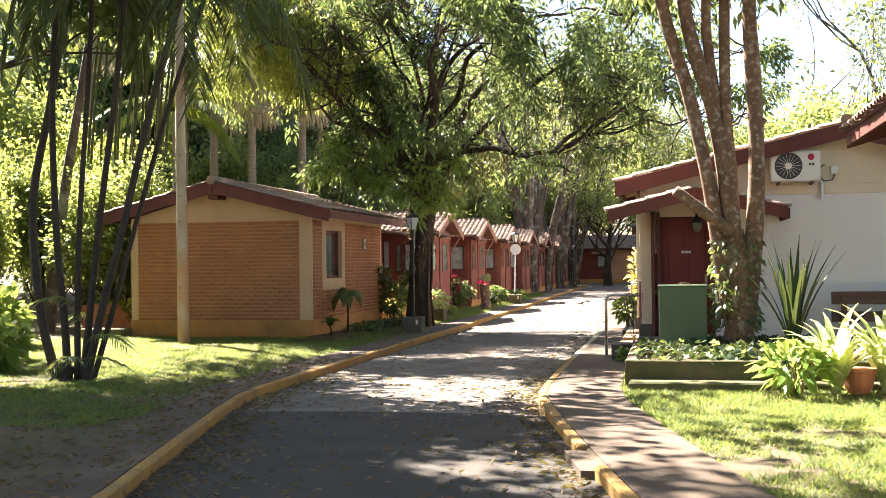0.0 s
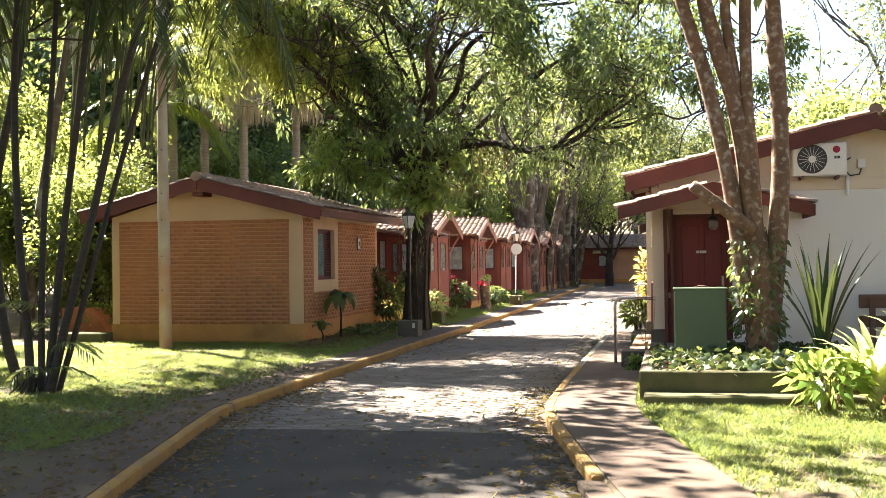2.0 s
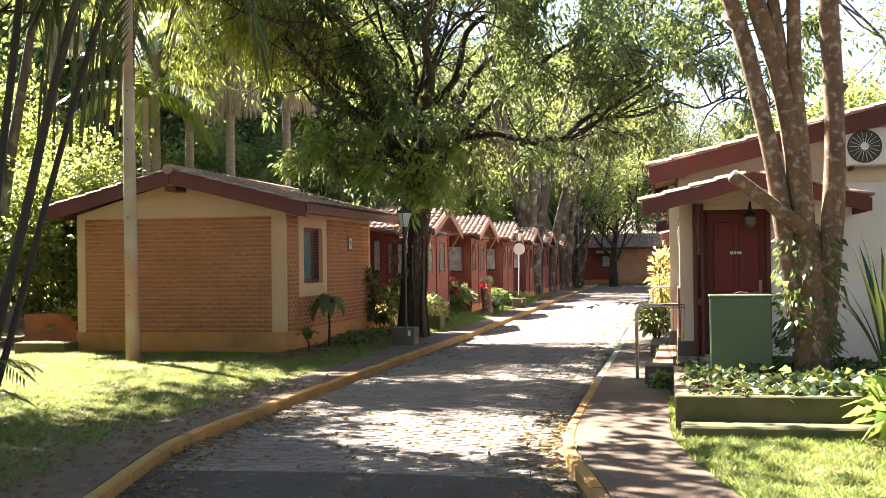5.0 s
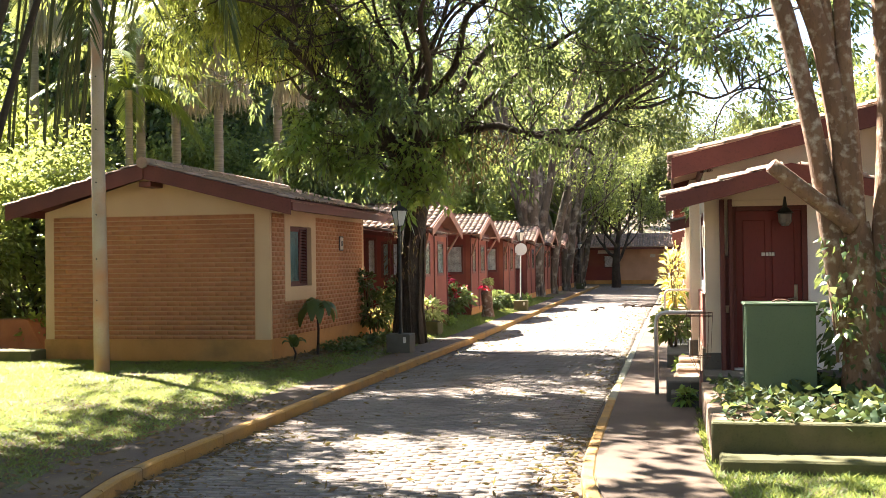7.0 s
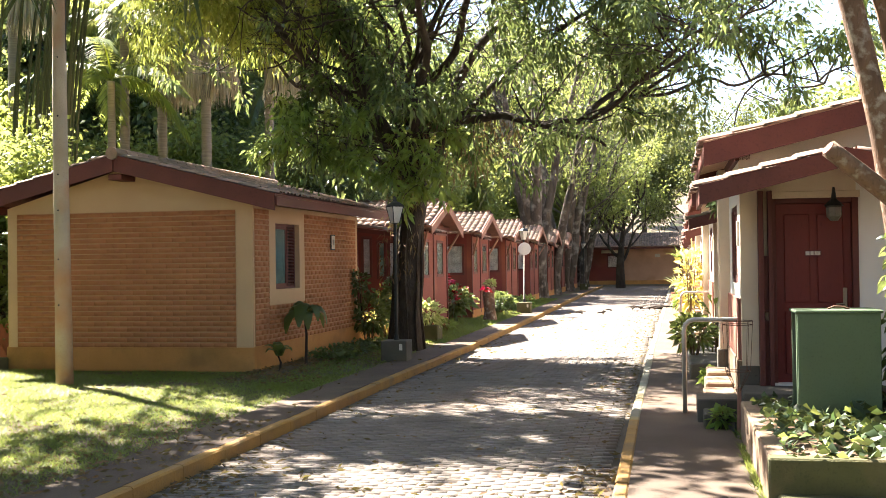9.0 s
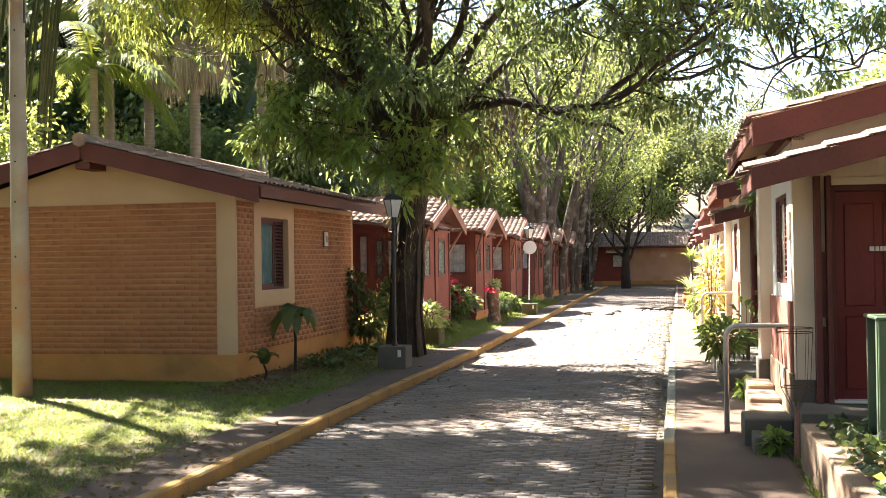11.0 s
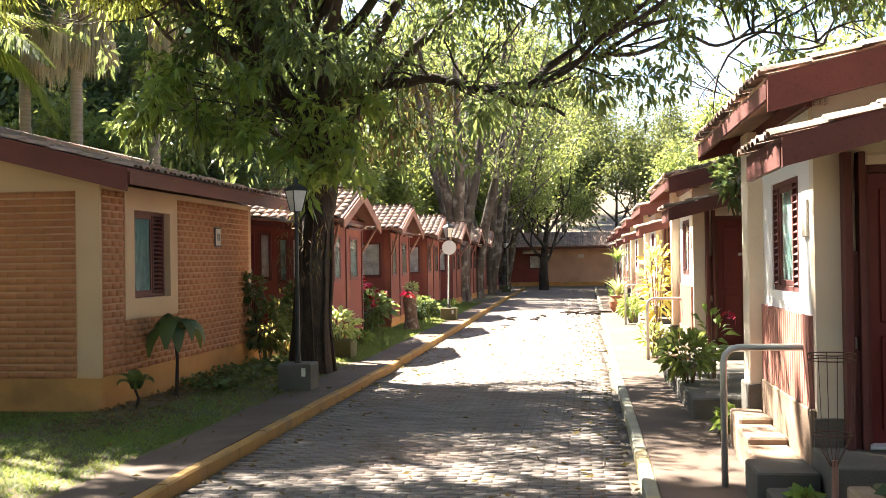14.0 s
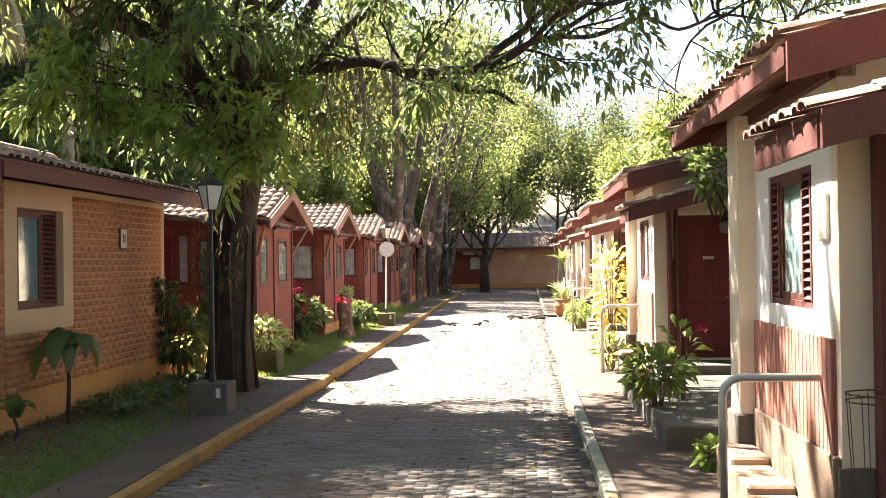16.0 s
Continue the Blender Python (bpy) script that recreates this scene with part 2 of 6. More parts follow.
    panel=mat("panel_boards", (0.36, 0.16, 0.12), 0.7, (0.28, 0.12, 0.09), 2.0, 40, 0.3, vary=0.12, stretch=(3, 3, 0.3)),
    plaque=mat("plaque", (0.55, 0.50, 0.42), 0.5, None, 6, 40, 0.1),
    letter=mat("lettering", (0.75, 0.72, 0.66), 0.6, None, 6, 40, 0),
    brass=mat("dull_metal", (0.35, 0.32, 0.27), 0.35, None, 6, 40, 0, metal=0.9),
)


# ---- mesh helpers ----
def mesh_ob(name, bm, material, smooth=False):
    me = bpy.data.meshes.new(name)
    bm.to_mesh(me)
    bm.free()
    me.materials.append(M[material] if isinstance(material, str) else material)
    if smooth:
        me.shade_smooth()
    return new(name, me)


def part(name, bm, material, parent, label="", smooth=False):
    ob = mesh_ob(name, bm, material, smooth)
    ob.parent = parent
    if label:
        tagged(ob, label)
    return ob


def raw(name, verts, faces, material, parent=None, smooth=False):
    """A mesh from numpy arrays of corners and of equal faces."""
    verts, faces = np.asarray(verts, float), np.asarray(faces, int)
    me = bpy.data.meshes.new(name)
    k = faces.shape[1]
    me.vertices.add(len(verts))
    me.vertices.foreach_set("co", verts.ravel())
    me.loops.add(faces.size)
    me.loops.foreach_set("vertex_index", faces.ravel())
    me.polygons.add(len(faces))
    me.polygons.foreach_set("loop_start", np.arange(0, faces.size, k))
    me.polygons.foreach_set("loop_total", np.full(len(faces), k))
    me.update(calc_edges=True)
    me.materials.append(M[material])
    if smooth:
        me.shade_smooth()
    ob = new(name, me)
    if parent:
        ob.parent = parent
    return ob


def thing(name, label, category, at=(0, 0, 0), rz=0.0, group="", kind=""):
    e = new(name)
    e.matrix_world = pose(*at, 0, 0, rz)
    e.empty_display_size = 0.2
    return tagged(e, label, category, group, kind)


def box(bm, a, b, bevel=0.0, m=None):
    """A box between two corners, with rounded edges."""
    a, b = Vector(a), Vector(b)
    r = bmesh.ops.create_cube(bm, size=1.0)
    vs = r["verts"]
    for v in vs:
        v.co = Vector((a[i] if v.co[i] < 0 else b[i]) for i in range(3))
    if bevel:
        es = list({e for v in vs for e in v.link_edges})
        got = bmesh.ops.bevel(bm, geom=es, offset=bevel, segments=1, affect="EDGES", profile=0.5)
        vs = list({v for f in got["faces"] for v in f.verts} | {v for v in vs if v.is_valid})
    if m is not None:
        bmesh.ops.transform(bm, matrix=m, verts=[v for v in vs if v.is_valid])
    return bm


def one_box(a, b, bevel=0.0, m=None):
    return box(bmesh.new(), a, b, bevel, m)


def prism(bm, pts, way):
    """A slab: the outline pts moved by way."""
    way = Vector(way)
    lo = [bm.verts.new(p) for p in pts]
    hi = [bm.verts.new(Vector(p) + way) for p in pts]
    n = len(pts)
    bm.faces.new(lo)
    bm.faces.new(hi[::-1])
    for i in range(n):
        j = (i + 1) % n
        bm.faces.new((lo[j], lo[i], hi[i], hi[j]))
    bmesh.ops.recalc_face_normals(bm, faces=bm.faces[:])
    return bm


def tube(bm, pts, radii, sides=8, cap=True):
    """A tapered pipe along pts."""
    pts = [Vector(p) for p in pts]
    if isinstance(radii, (int, float)):
        radii = [radii] * len(pts)
    rings, up = [], None
    for i, p in enumerate(pts):
        d = (pts[min(i + 1, len(pts) - 1)] - pts[max(i - 1, 0)]).normalized()
        if up is None:
            up = Vector((0, 0, 1)) if abs(d.z) < 0.9 else Vector((1, 0, 0))
        u = (up - d * up.dot(d)).normalized()
        up, w = u, d.cross(u)
        rings.append([bm.verts.new(p + (u * math.cos(a) + w * math.sin(a)) * radii[i])
                      for a in (2 * math.pi * k / sides for k in range(sides))])
    for r, s in zip(rings, rings[1:]):
        for k in range(sides):
            bm.faces.new((r[k], r[(k + 1) % sides], s[(k + 1) % sides], s[k]))
    if cap:
        bm.faces.new(rings[0][::-1])
        bm.faces.new(rings[-1])
    return bm


def lathe(bm, profile, at=(0, 0, 0), sides=16):
    rings = [[bm.verts.new((at[0] + r * math.cos(2 * math.pi * k / sides), at[1] + r * math.sin(2 * math.pi * k / sides), at[2] + z))
              for k in range(sides)] for r, z in profile]
    for r, s in zip(rings, rings[1:]):
        for k in range(sides):
            bm.faces.new((r[k], r[(k + 1) % sides], s[(k + 1) % sides], s[k]))
    bm.faces.new(rings[0][::-1])
    bm.faces.new(rings[-1])
    return bm


def leaves(name, centres, ways, size, width, material, parent=None, droop=0.25, seed=1, fold=0.25):
    """Many folded lance-shaped leaves: at centres, pointing along ways, each of four triangles."""
    rng = np.random.default_rng(seed)
    c = np.asarray(centres, float)
    d = np.asarray(ways, float)
    d = d / np.linalg.norm(d, axis=1, keepdims=True)
    n = len(c)
    s = (size * rng.uniform(0.65, 1.3, n))[:, None]
    side = np.cross(d, rng.normal(size=(n, 3)))
    side /= np.linalg.norm(side, axis=1, keepdims=True) + 1e-9
    up = np.cross(side, d)
    mid = c + d * s * 0.45 + up * s * fold * width
    tip = c + d * s - np.array([0, 0, 1]) * s * droop
    v = np.stack([c, mid + side * s * width, tip, mid - side * s * width, c + d * s * 0.45], 1).reshape(-1, 3)
    i = np.arange(n)[:, None] * 5
    f = np.concatenate([i + [0, 1, 4], i + [1, 2, 4], i + [4, 2, 3], i + [0, 4, 3]], 0)
    return raw(name, v, f, material, parent)


# ---- ground, road, kerbs ----
KERB_L = [(1.0, -15), (-2.42, 0), (-4.26, 7.9), (-5.54, 13.5), (-5.76, 14.6), (-5.82, 15.6), (-5.82, 24), (-5.76, 32), (-5.85, 45), (-6.1, 67), (-6.2, 90)]
KERB_R = [(5.4, -15), (1.72, 0), (-0.35, 8.4), (-0.77, 10.1), (-1.66, 14.2), (-1.79, 15.1), (-1.84, 16.2), (-1.86, 21), (-1.84, 24), (-1.82, 31), (-1.6, 60), (-1.4, 90)]


def along(line, y):
    return float(np.interp(y, [p[1] for p in line], [p[0] for p in line]))


def rise(x, y):
    """Height of the lawns and garden beside the road."""
    l, r = along(KERB_L, min(y, 90)), along(KERB_R, min(y, 90))
    wob = 0.03 * noise.noise((x * 0.6, y * 0.6, 0)) + 0.015 * noise.noise((x * 2.1, y * 2.1, 3))
    if x < l:
        d = l - x
        far = max(0.0, d - 14) * 0.05 + max(0.0, d - 40) * 0.25
        return 0.10 + min(1.0, max(0, d - 0.8) / 1.4) * 0.07 + (wob if d > 1.1 else 0) + min(far, 30)
    d = x - r
    far = max(0.0, d - 16) * 0.03 + max(0.0, d - 50) * 0.2
    return 0.10 + (wob if d > 1.1 else 0) + min(far, 25)


def ground_sheet():
    out = [0, 0.06, 0.1, 0.5, 0.95, 1.3, 1.7, 2.2, 2.8, 3.5, 4.2, 5, 6, 7, 8, 9.5, 11, 13, 16, 20, 26, 34, 45, 60, 90, 150, 300, 700, 1500]
    ys = [-1500, -600, -250, -100, -50, -30, -20, -15] + list(np.arange(-12, 30, 0.6)) + list(np.arange(30, 91, 1.5)) + [92, 95, 100, 110, 125, 150, 200, 300, 600, 1500]
    verts, faces = [], []
    for y in ys:
        yy = max(-15, min(y, 90))
        l, r = along(KERB_L, yy), along(KERB_R, yy)
        hill = max(0.0, y - 104) * 0.16 if y < 300 else 31.0
        row = [(l - o, y, (-0.09 if o < 0.1 and y < 91 else rise(l - o, yy)) + hill) for o in reversed(out)]
        row += [((l + r) / 2, y, (-0.09 if y < 91 else 0.1) + hill)]
        row += [(r + o, y, (-0.09 if o < 0.1 and y < 91 else rise(r + o, yy)) + hill) for o in out]
        verts += row
    k = len(out) * 2 + 1
    for j in range(len(ys) - 1):
        for i in range(k - 1):
            a = j * k + i
            faces.append((a, a + 1, a + k + 1, a + k))
    return tagged(raw("ground", verts, faces, "lawn", smooth=True), "patchy green lawn and brown soil under trees", "ground", kind="structure")


ground_sheet()


def strip(line, lo, hi, z0, z1, y0, y1, step=0.6, jitter=0.0, bev=0.0):
    """A slab that follows a kerb line between two offsets from it."""
    rng = random.Random(int(y0 * 10 + lo * 100))
    n = max(2, int((y1 - y0) / step))
    bm = bmesh.new()
    rows = []
    for i in range(n + 1):
        y = y0 + (y1 - y0) * i / n
        x = along(line, y)
        j = rng.uniform(-jitter, jitter)
        a, b = sorted((x + lo, x + hi))
        ring = [(a, y, z0), (a, y, z1 - bev + j), (a + bev, y, z1 + j), (b - bev, y, z1 + j), (b, y, z1 - bev + j), (b, y, z0)]
        rows.append([bm.verts.new(p) for p in ring])
    for r, s in zip(rows, rows[1:]):
        for k in range(6):
            bm.faces.new((r[k], r[(k + 1) % 6], s[(k + 1) % 6], s[k]))
    bm.faces.new(rows[0])
    bm.faces.new(rows[-1][::-1])
    bmesh.ops.recalc_face_normals(bm, faces=bm.faces[:])
    return bm


def road_slab(name, y0, y1, z, material, step=1.0):
    verts, faces = [], []
    ys = np.linspace(y0, y1, round((y1 - y0) / step) + 1)
    for y in ys:
        l, r = along(KERB_L, y), along(KERB_R, y)
        for k in range(7):
            f = k / 6
            verts.append((l + (r - l) * f, y, z + 0.02 * (1 - (2 * f - 1) ** 2) + 0.006 * noise.noise((f * 6, y * 0.7, 1))))
    for j in range(len(ys) - 1):
        for k in range(6):
            a = j * 7 + k
            faces.append((a, a + 1, a + 8, a + 7))
    return raw(name, verts, faces, material, smooth=True)


PAVED = 13.6
tagged(road_slab("road", -15, PAVED, 0.0, "asphalt"), "worn dark asphalt lane strewn with dry leaves", "road", kind="structure")
paved = tagged(road_slab("paved_road", PAVED, 91, -0.02, "joint"), "lane of grey brown concrete pavers with dark joints", "road", kind="structure")
far_lot = one_box((-7.5, 91, -0.1), (6, 93.4, -0.004), 0.0)
tagged(mesh_ob("pavement_end", far_lot, "path"), "brown concrete apron at the end of the lane", "pavement", kind="structure")


def kerb_run(line, side, y0, y1, material, label):
    """Kerb stones end to end along a line; side -1: the stones lie to its left."""
    top = tagged(new("kerb"), label, "kerb", kind="structure")
    y, i = y0, 0
    while y < y1 - 0.05:
        e = min(y + 1.0, y1)
        part("kerb_stone", strip(line, 0, 0.12 * side, -0.05, 0.12 + random.uniform(-0.006, 0.006), y + 0.004, e - 0.004, 0.34, 0.003, 0.018), material, top)
        y, i = e, i + 1


kerb_run(KERB_L, -1, -12, 90, "kerb", "low kerb of concrete stones in worn ochre yellow paint")
kerb_run(KERB_R, 1, -12, 9.7, "kerb", "low kerb of concrete stones in worn ochre yellow paint")
kerb_run(KERB_R, 1, 10.75, 20.5, "kerb", "low kerb of concrete stones in worn ochre yellow paint")
kerb_run(KERB_R, 1, 20.5, 90, "kerb_grey", "low mossy grey kerb of concrete stones with old yellow paint")
tagged(mesh_ob("pavement_left", strip(KERB_L, -0.12, -0.78, 0.0, 0.118, -12, 32.5, 0.8, 0.004), "path"), "narrow reddish brown concrete footpath beside the kerb", "pavement", kind="structure")
tagged(mesh_ob("pavement_left_far", strip(KERB_L, -0.12, -0.7, 0.0, 0.118, 32.5, 90, 0.8, 0.004), "path"), "narrow reddish brown concrete footpath beside the kerb", "pavement", kind="structure")
tagged(mesh_ob("pavement_right", strip(KERB_R, 0.12, 1.12, 0.0, 0.118, -12, 90, 0.8, 0.003), "path"), "narrow reddish brown concrete footpath beside the kerb", "pavement", kind="structure")
ramp = strip(KERB_R, -0.12, 0.12, -0.05, 0.075, 9.7, 10.75, 0.3)
tagged(mesh_ob("ramp_kerb", ramp, "path"), "dropped kerb ramp of pale concrete", "kerb", kind="structure")


# ---- building parts ----
def pierced(axis, c0, c1, u0, u1, z0, z1, holes):
    """A wall slab square to the axis, from c0 to c1 thick, with openings (a, b, low, high)."""
    us = sorted({u0, u1, *(q for h in holes for q in h[:2])})
    zs = sorted({z0, z1, *(q for h in holes for q in h[2:])})
    bm = bmesh.new()
    at = lambda u, z: (c0, u, z) if axis == "x" else (u, c0, z)
    vs = {(u, z): bm.verts.new(at(u, z)) for u in us for z in zs}
    for a, b in zip(us, us[1:]):
        for lo, hi in zip(zs, zs[1:]):
            m, n = (a + b) / 2, (lo + hi) / 2
            if not any(h[0] < m < h[1] and h[2] < n < h[3] for h in holes):
                bm.faces.new((vs[a, lo], vs[b, lo], vs[b, hi], vs[a, hi]))
    bmesh.ops.delete(bm, geom=[v for v in bm.verts if not v.link_faces], context="VERTS")
    got = bmesh.ops.extrude_face_region(bm, geom=bm.faces[:])
    d = Vector((c1 - c0, 0, 0)) if axis == "x" else Vector((0, c1 - c0, 0))
    bmesh.ops.translate(bm, vec=d, verts=[v for v in got["geom"] if isinstance(v, bmesh.types.BMVert)])
    bmesh.ops.recalc_face_normals(bm, faces=bm.faces[:])
    return bm


def frusta(places, u, v, w, du, dv, h, cham=0.006):
    """Corners and faces of many slabs with a chamfered face: centres on the wall, half sizes du and dv along u and v, height h along w."""
    u, v, w = (np.array(a, float) for a in (u, v, w))
    p = np.asarray(places, float)
    du = np.broadcast_to(du, len(p))
    base = []
    for su, sv in ((-1, -1), (1, -1), (1, 1), (-1, 1)):
        base.append(p + np.outer(su * du, u) + v * sv * dv)
    for su, sv in ((-1, -1), (1, -1), (1, 1), (-1, 1)):
        base.append(p + np.outer(su * (du - cham), u) + v * sv * (dv - cham) + w * h)
    vs = np.stack(base, 1).reshape(-1, 3)
    i = np.arange(len(p))[:, None] * 8
    fs = np.concatenate([i + q for q in ([4, 5, 6, 7], [0, 1, 5, 4], [1, 2, 6, 5], [2, 3, 7, 6], [3, 0, 4, 7])], 0)
    return vs, fs


def brick_panel(parent, name, origin, u, w, length, height, courses, brick_len, own=lambda p: False, v=(0, 0, 1), h=0.012):
    """Courses of bricks on a wall: a bed of mortar with each brick proud of it."""
    o, u, v, w = Vector(origin), Vector(u), Vector(v), Vector(w)
    dv = height / courses
    bed = part(name, prism(bmesh.new(), [o, o + u * length, o + u * length + v * height, o + v * height], w * 0.012), "bead", parent)
    rest, halves, mine = [], [], []
    rng = random.Random(5)
    for c in range(courses):
        x = -brick_len * 0.5 * (c % 2)
        while x < length - 0.02:
            a, b = max(0.0, x) + 0.0006, min(length, x + brick_len) - 0.0006
            if b - a > 0.03:
                p = o + u * ((a + b) / 2) + v * (dv * (c + 0.5)) + w * (0.012 + rng.uniform(-0.002, 0.001))
                if own(p) and abs(b - a - brick_len + 0.0012) < 1e-4:
                    mine.append(p)
                else:
                    rest.append(p)
                    halves.append((b - a) / 2)
            x += brick_len
    if rest:
        vs, fs = frusta(rest, u, v, w, np.array(halves), dv * 0.5 - 0.010, h, 0.004)
        tagged(raw("bricks", vs, fs, "brick_j", bed), kind="stuff")
    if mine:
        vs, fs = frusta([(0, 0, 0)], u, v, w, brick_len / 2 - 0.0006, dv * 0.5 - 0.010, h, 0.004)
        first = raw("brick", vs, fs, "brick", bed)
        first.location = mine[0]
        for p in mine[1:]:
            b = first.copy()
            b.location = p
            scene.collection.objects.link(b)
    return bed


def tile_arrays(width, length):
    seg = 4
    vs, fs = [], []
    for ring, (y, r, z) in enumerate(((length * 1.12, 0.42, 0.0), (0.0, 0.5, 0.018), (0.0, 0.40, 0.012))):
        for k in range(seg + 1):
            a = math.pi * k / seg
            vs.append((-math.cos(a) * width * r, y, math.sin(a) * width * r * 0.5 + z))
    for ring in range(2):
        for k in range(seg):
            a = ring * (seg + 1) + k
            fs.append((a, a + 1, a + seg + 2, a + seg + 1))
    return np.array(vs), np.array(fs)


def tile_field(parent, origin, u, up, length, slope, own=0, width=0.19, tile=0.36):
    """Barrel tiles in rows from the eave upwards. own: how many columns are objects of their own."""
    o, u, up = Vector(origin), Vector(u).normalized(), Vector(up).normalized()
    w = u.cross(up)
    if w.z < 0:
        w = -w
    turn = Matrix((u, up, w)).transposed()
    vs, fs = tile_arrays(width, tile)
    rows, cols = max(1, round(slope / tile)), max(1, round(length / width))
    rng = random.Random(9)
    lists, first, base = [], None, 0
    for c in range(cols):
        for r in range(rows):
            p = o + u * (width * (c + 0.5) + rng.uniform(-0.008, 0.008)) + up * (tile * r + rng.uniform(-0.015, 0.015)) + w * rng.uniform(0, 0.008)
            if c < own:
                if first is None:
                    first = ob = raw("roof_tile", vs, fs, "tile", parent)
                else:
                    ob = first.copy()
                    scene.collection.objects.link(ob)
                ob.matrix_basis = Matrix.Translation(p) @ turn.to_4x4() @ pose(0, 0, 0, 0, 0, rng.uniform(-2, 2))
            else:
                lists.append(vs @ np.array(turn).T + np.array(p))
    if lists:
        n = len(vs)
        f = np.concatenate([fs + n * i for i in range(len(lists))], 0)
        tagged(raw("roof_tiles", np.concatenate(lists, 0), f, "tile_j", parent), kind="stuff")


def roof_slope(parent, eave_a, eave_b, ridge_a, ridge_b, own=0, soffit="soffit", name="roof_slope"):
    """One slope of a roof: a boarded deck with tiles on it."""
    a, b, c, d = (Vector(p) for p in (eave_a, eave_b, ridge_b, ridge_a))
    deck = part(name, prism(bmesh.new(), [a, b, c, d], (0, 0, -0.04)), soffit, parent)
    up = d - a
    tile_field(deck, a - up.normalized() * 0.06 + Vector((0, 0, 0.004)), b - a, up, (b - a).length, up.length, own)
    return deck


def board(parent, a, b, height, thick, material="maroon", name="fascia", label=""):
    """An upright board from a to b (its top edge), thick in the level direction across it."""
    a, b = Vector(a), Vector(b)
    d = (b - a).normalized()
    side = d.cross(Vector((0, 0, 1))).normalized() * thick
    dn = Vector((0, 0, -height))
    return part(name, prism(bmesh.new(), [a, b, b + dn, a + dn], side), material, parent, label)


def window(parent, at, rz, w, h, panes=1, louvre=0.0, curtain="curtain", louvre_right=None, depth=0.1, frame_mat="maroon", t=0.05):
    """A timber window in its opening: bottom centre at `at`, looking along its own -y; louvred leaves on either side."""
    louvre_right = louvre if louvre_right is None else louvre_right
    bm = bmesh.new()
    box(bm, (-w / 2, 0.0, 0), (-w / 2 + t, depth, h), 0.004)
    box(bm, (w / 2 - t, 0.0, 0), (w / 2, depth, h), 0.004)
    box(bm, (-w / 2 + t, 0.0, h - t), (w / 2 - t, depth, h), 0.004)
    box(bm, (-w / 2 + t, 0.0, 0), (w / 2 - t, depth, t), 0.004)
    ob = part("window", bm, frame_mat, parent)
    ob.matrix_basis = pose(*at, 0, 0, rz)
    x0, x1 = -w / 2 + t, w / 2 - t
    for lo, hi, n in ((x0, x0 + louvre, louvre), (x1 - louvre_right, x1, louvre_right)):
        if n <= 0.02:
            continue
        bm = bmesh.new()
        box(bm, (lo, -0.012, t), (lo + 0.035, 0.03, h - t), 0.003)
        box(bm, (hi - 0.035, -0.012, t), (hi, 0.03, h - t), 0.003)
        part("shutter_frame", bm, frame_mat, ob)
        k = int((h - 2 * t) / 0.06)
        if hi - lo > 0.09:
            for i in range(k):
                z = t + 0.03 + i * (h - 2 * t) / k
                s = part("slat", one_box((lo + 0.035, -0.026, -0.004), (hi - 0.035, 0.026, 0.004), 0.0), frame_mat, ob)
                s.matrix_basis = pose(0, 0.008, z, 35)
    x0, x1 = x0 + louvre, x1 - louvre_right
    for i in range(panes):
        a, b = x0 + (x1 - x0) * i / panes, x0 + (x1 - x0) * (i + 1) / panes
        bm = bmesh.new()
        for q in (((a, 0.004, t), (a + 0.04, 0.05, h - t)), ((b - 0.04, 0.004, t), (b, 0.05, h - t)),
                  ((a + 0.04, 0.004, h - t - 0.05), (b - 0.04, 0.05, h - t)), ((a + 0.04, 0.004, t), (b - 0.04, 0.05, t + 0.05))):
            box(bm, *q, 0.003)
        part("sash", bm, frame_mat, ob)
        pane = part("pane", one_box((a + 0.035, 0.010, t + 0.045), (b - 0.035, 0.014, h - t - 0.045)), "glass", ob)
        pane.visible_shadow = False
        bm = bmesh.new()
        n = max(4, int((b - a) / 0.03))
        vs = [[bm.verts.new((a + (b - a) * k / n, 0.028 + 0.006 * math.sin(k * 1.9 + i), z)) for k in range(n + 1)] for z in (t, h - t)]
        for k in range(n):
            bm.faces.new((vs[0][k], vs[0][k + 1], vs[1][k + 1], vs[1][k]))
        part("curtain", bm, curtain, ob, smooth=True)
    # black sheet behind the curtain: the unlit room put into its colour
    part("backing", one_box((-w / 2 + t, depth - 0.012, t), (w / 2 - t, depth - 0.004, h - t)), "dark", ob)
    return ob


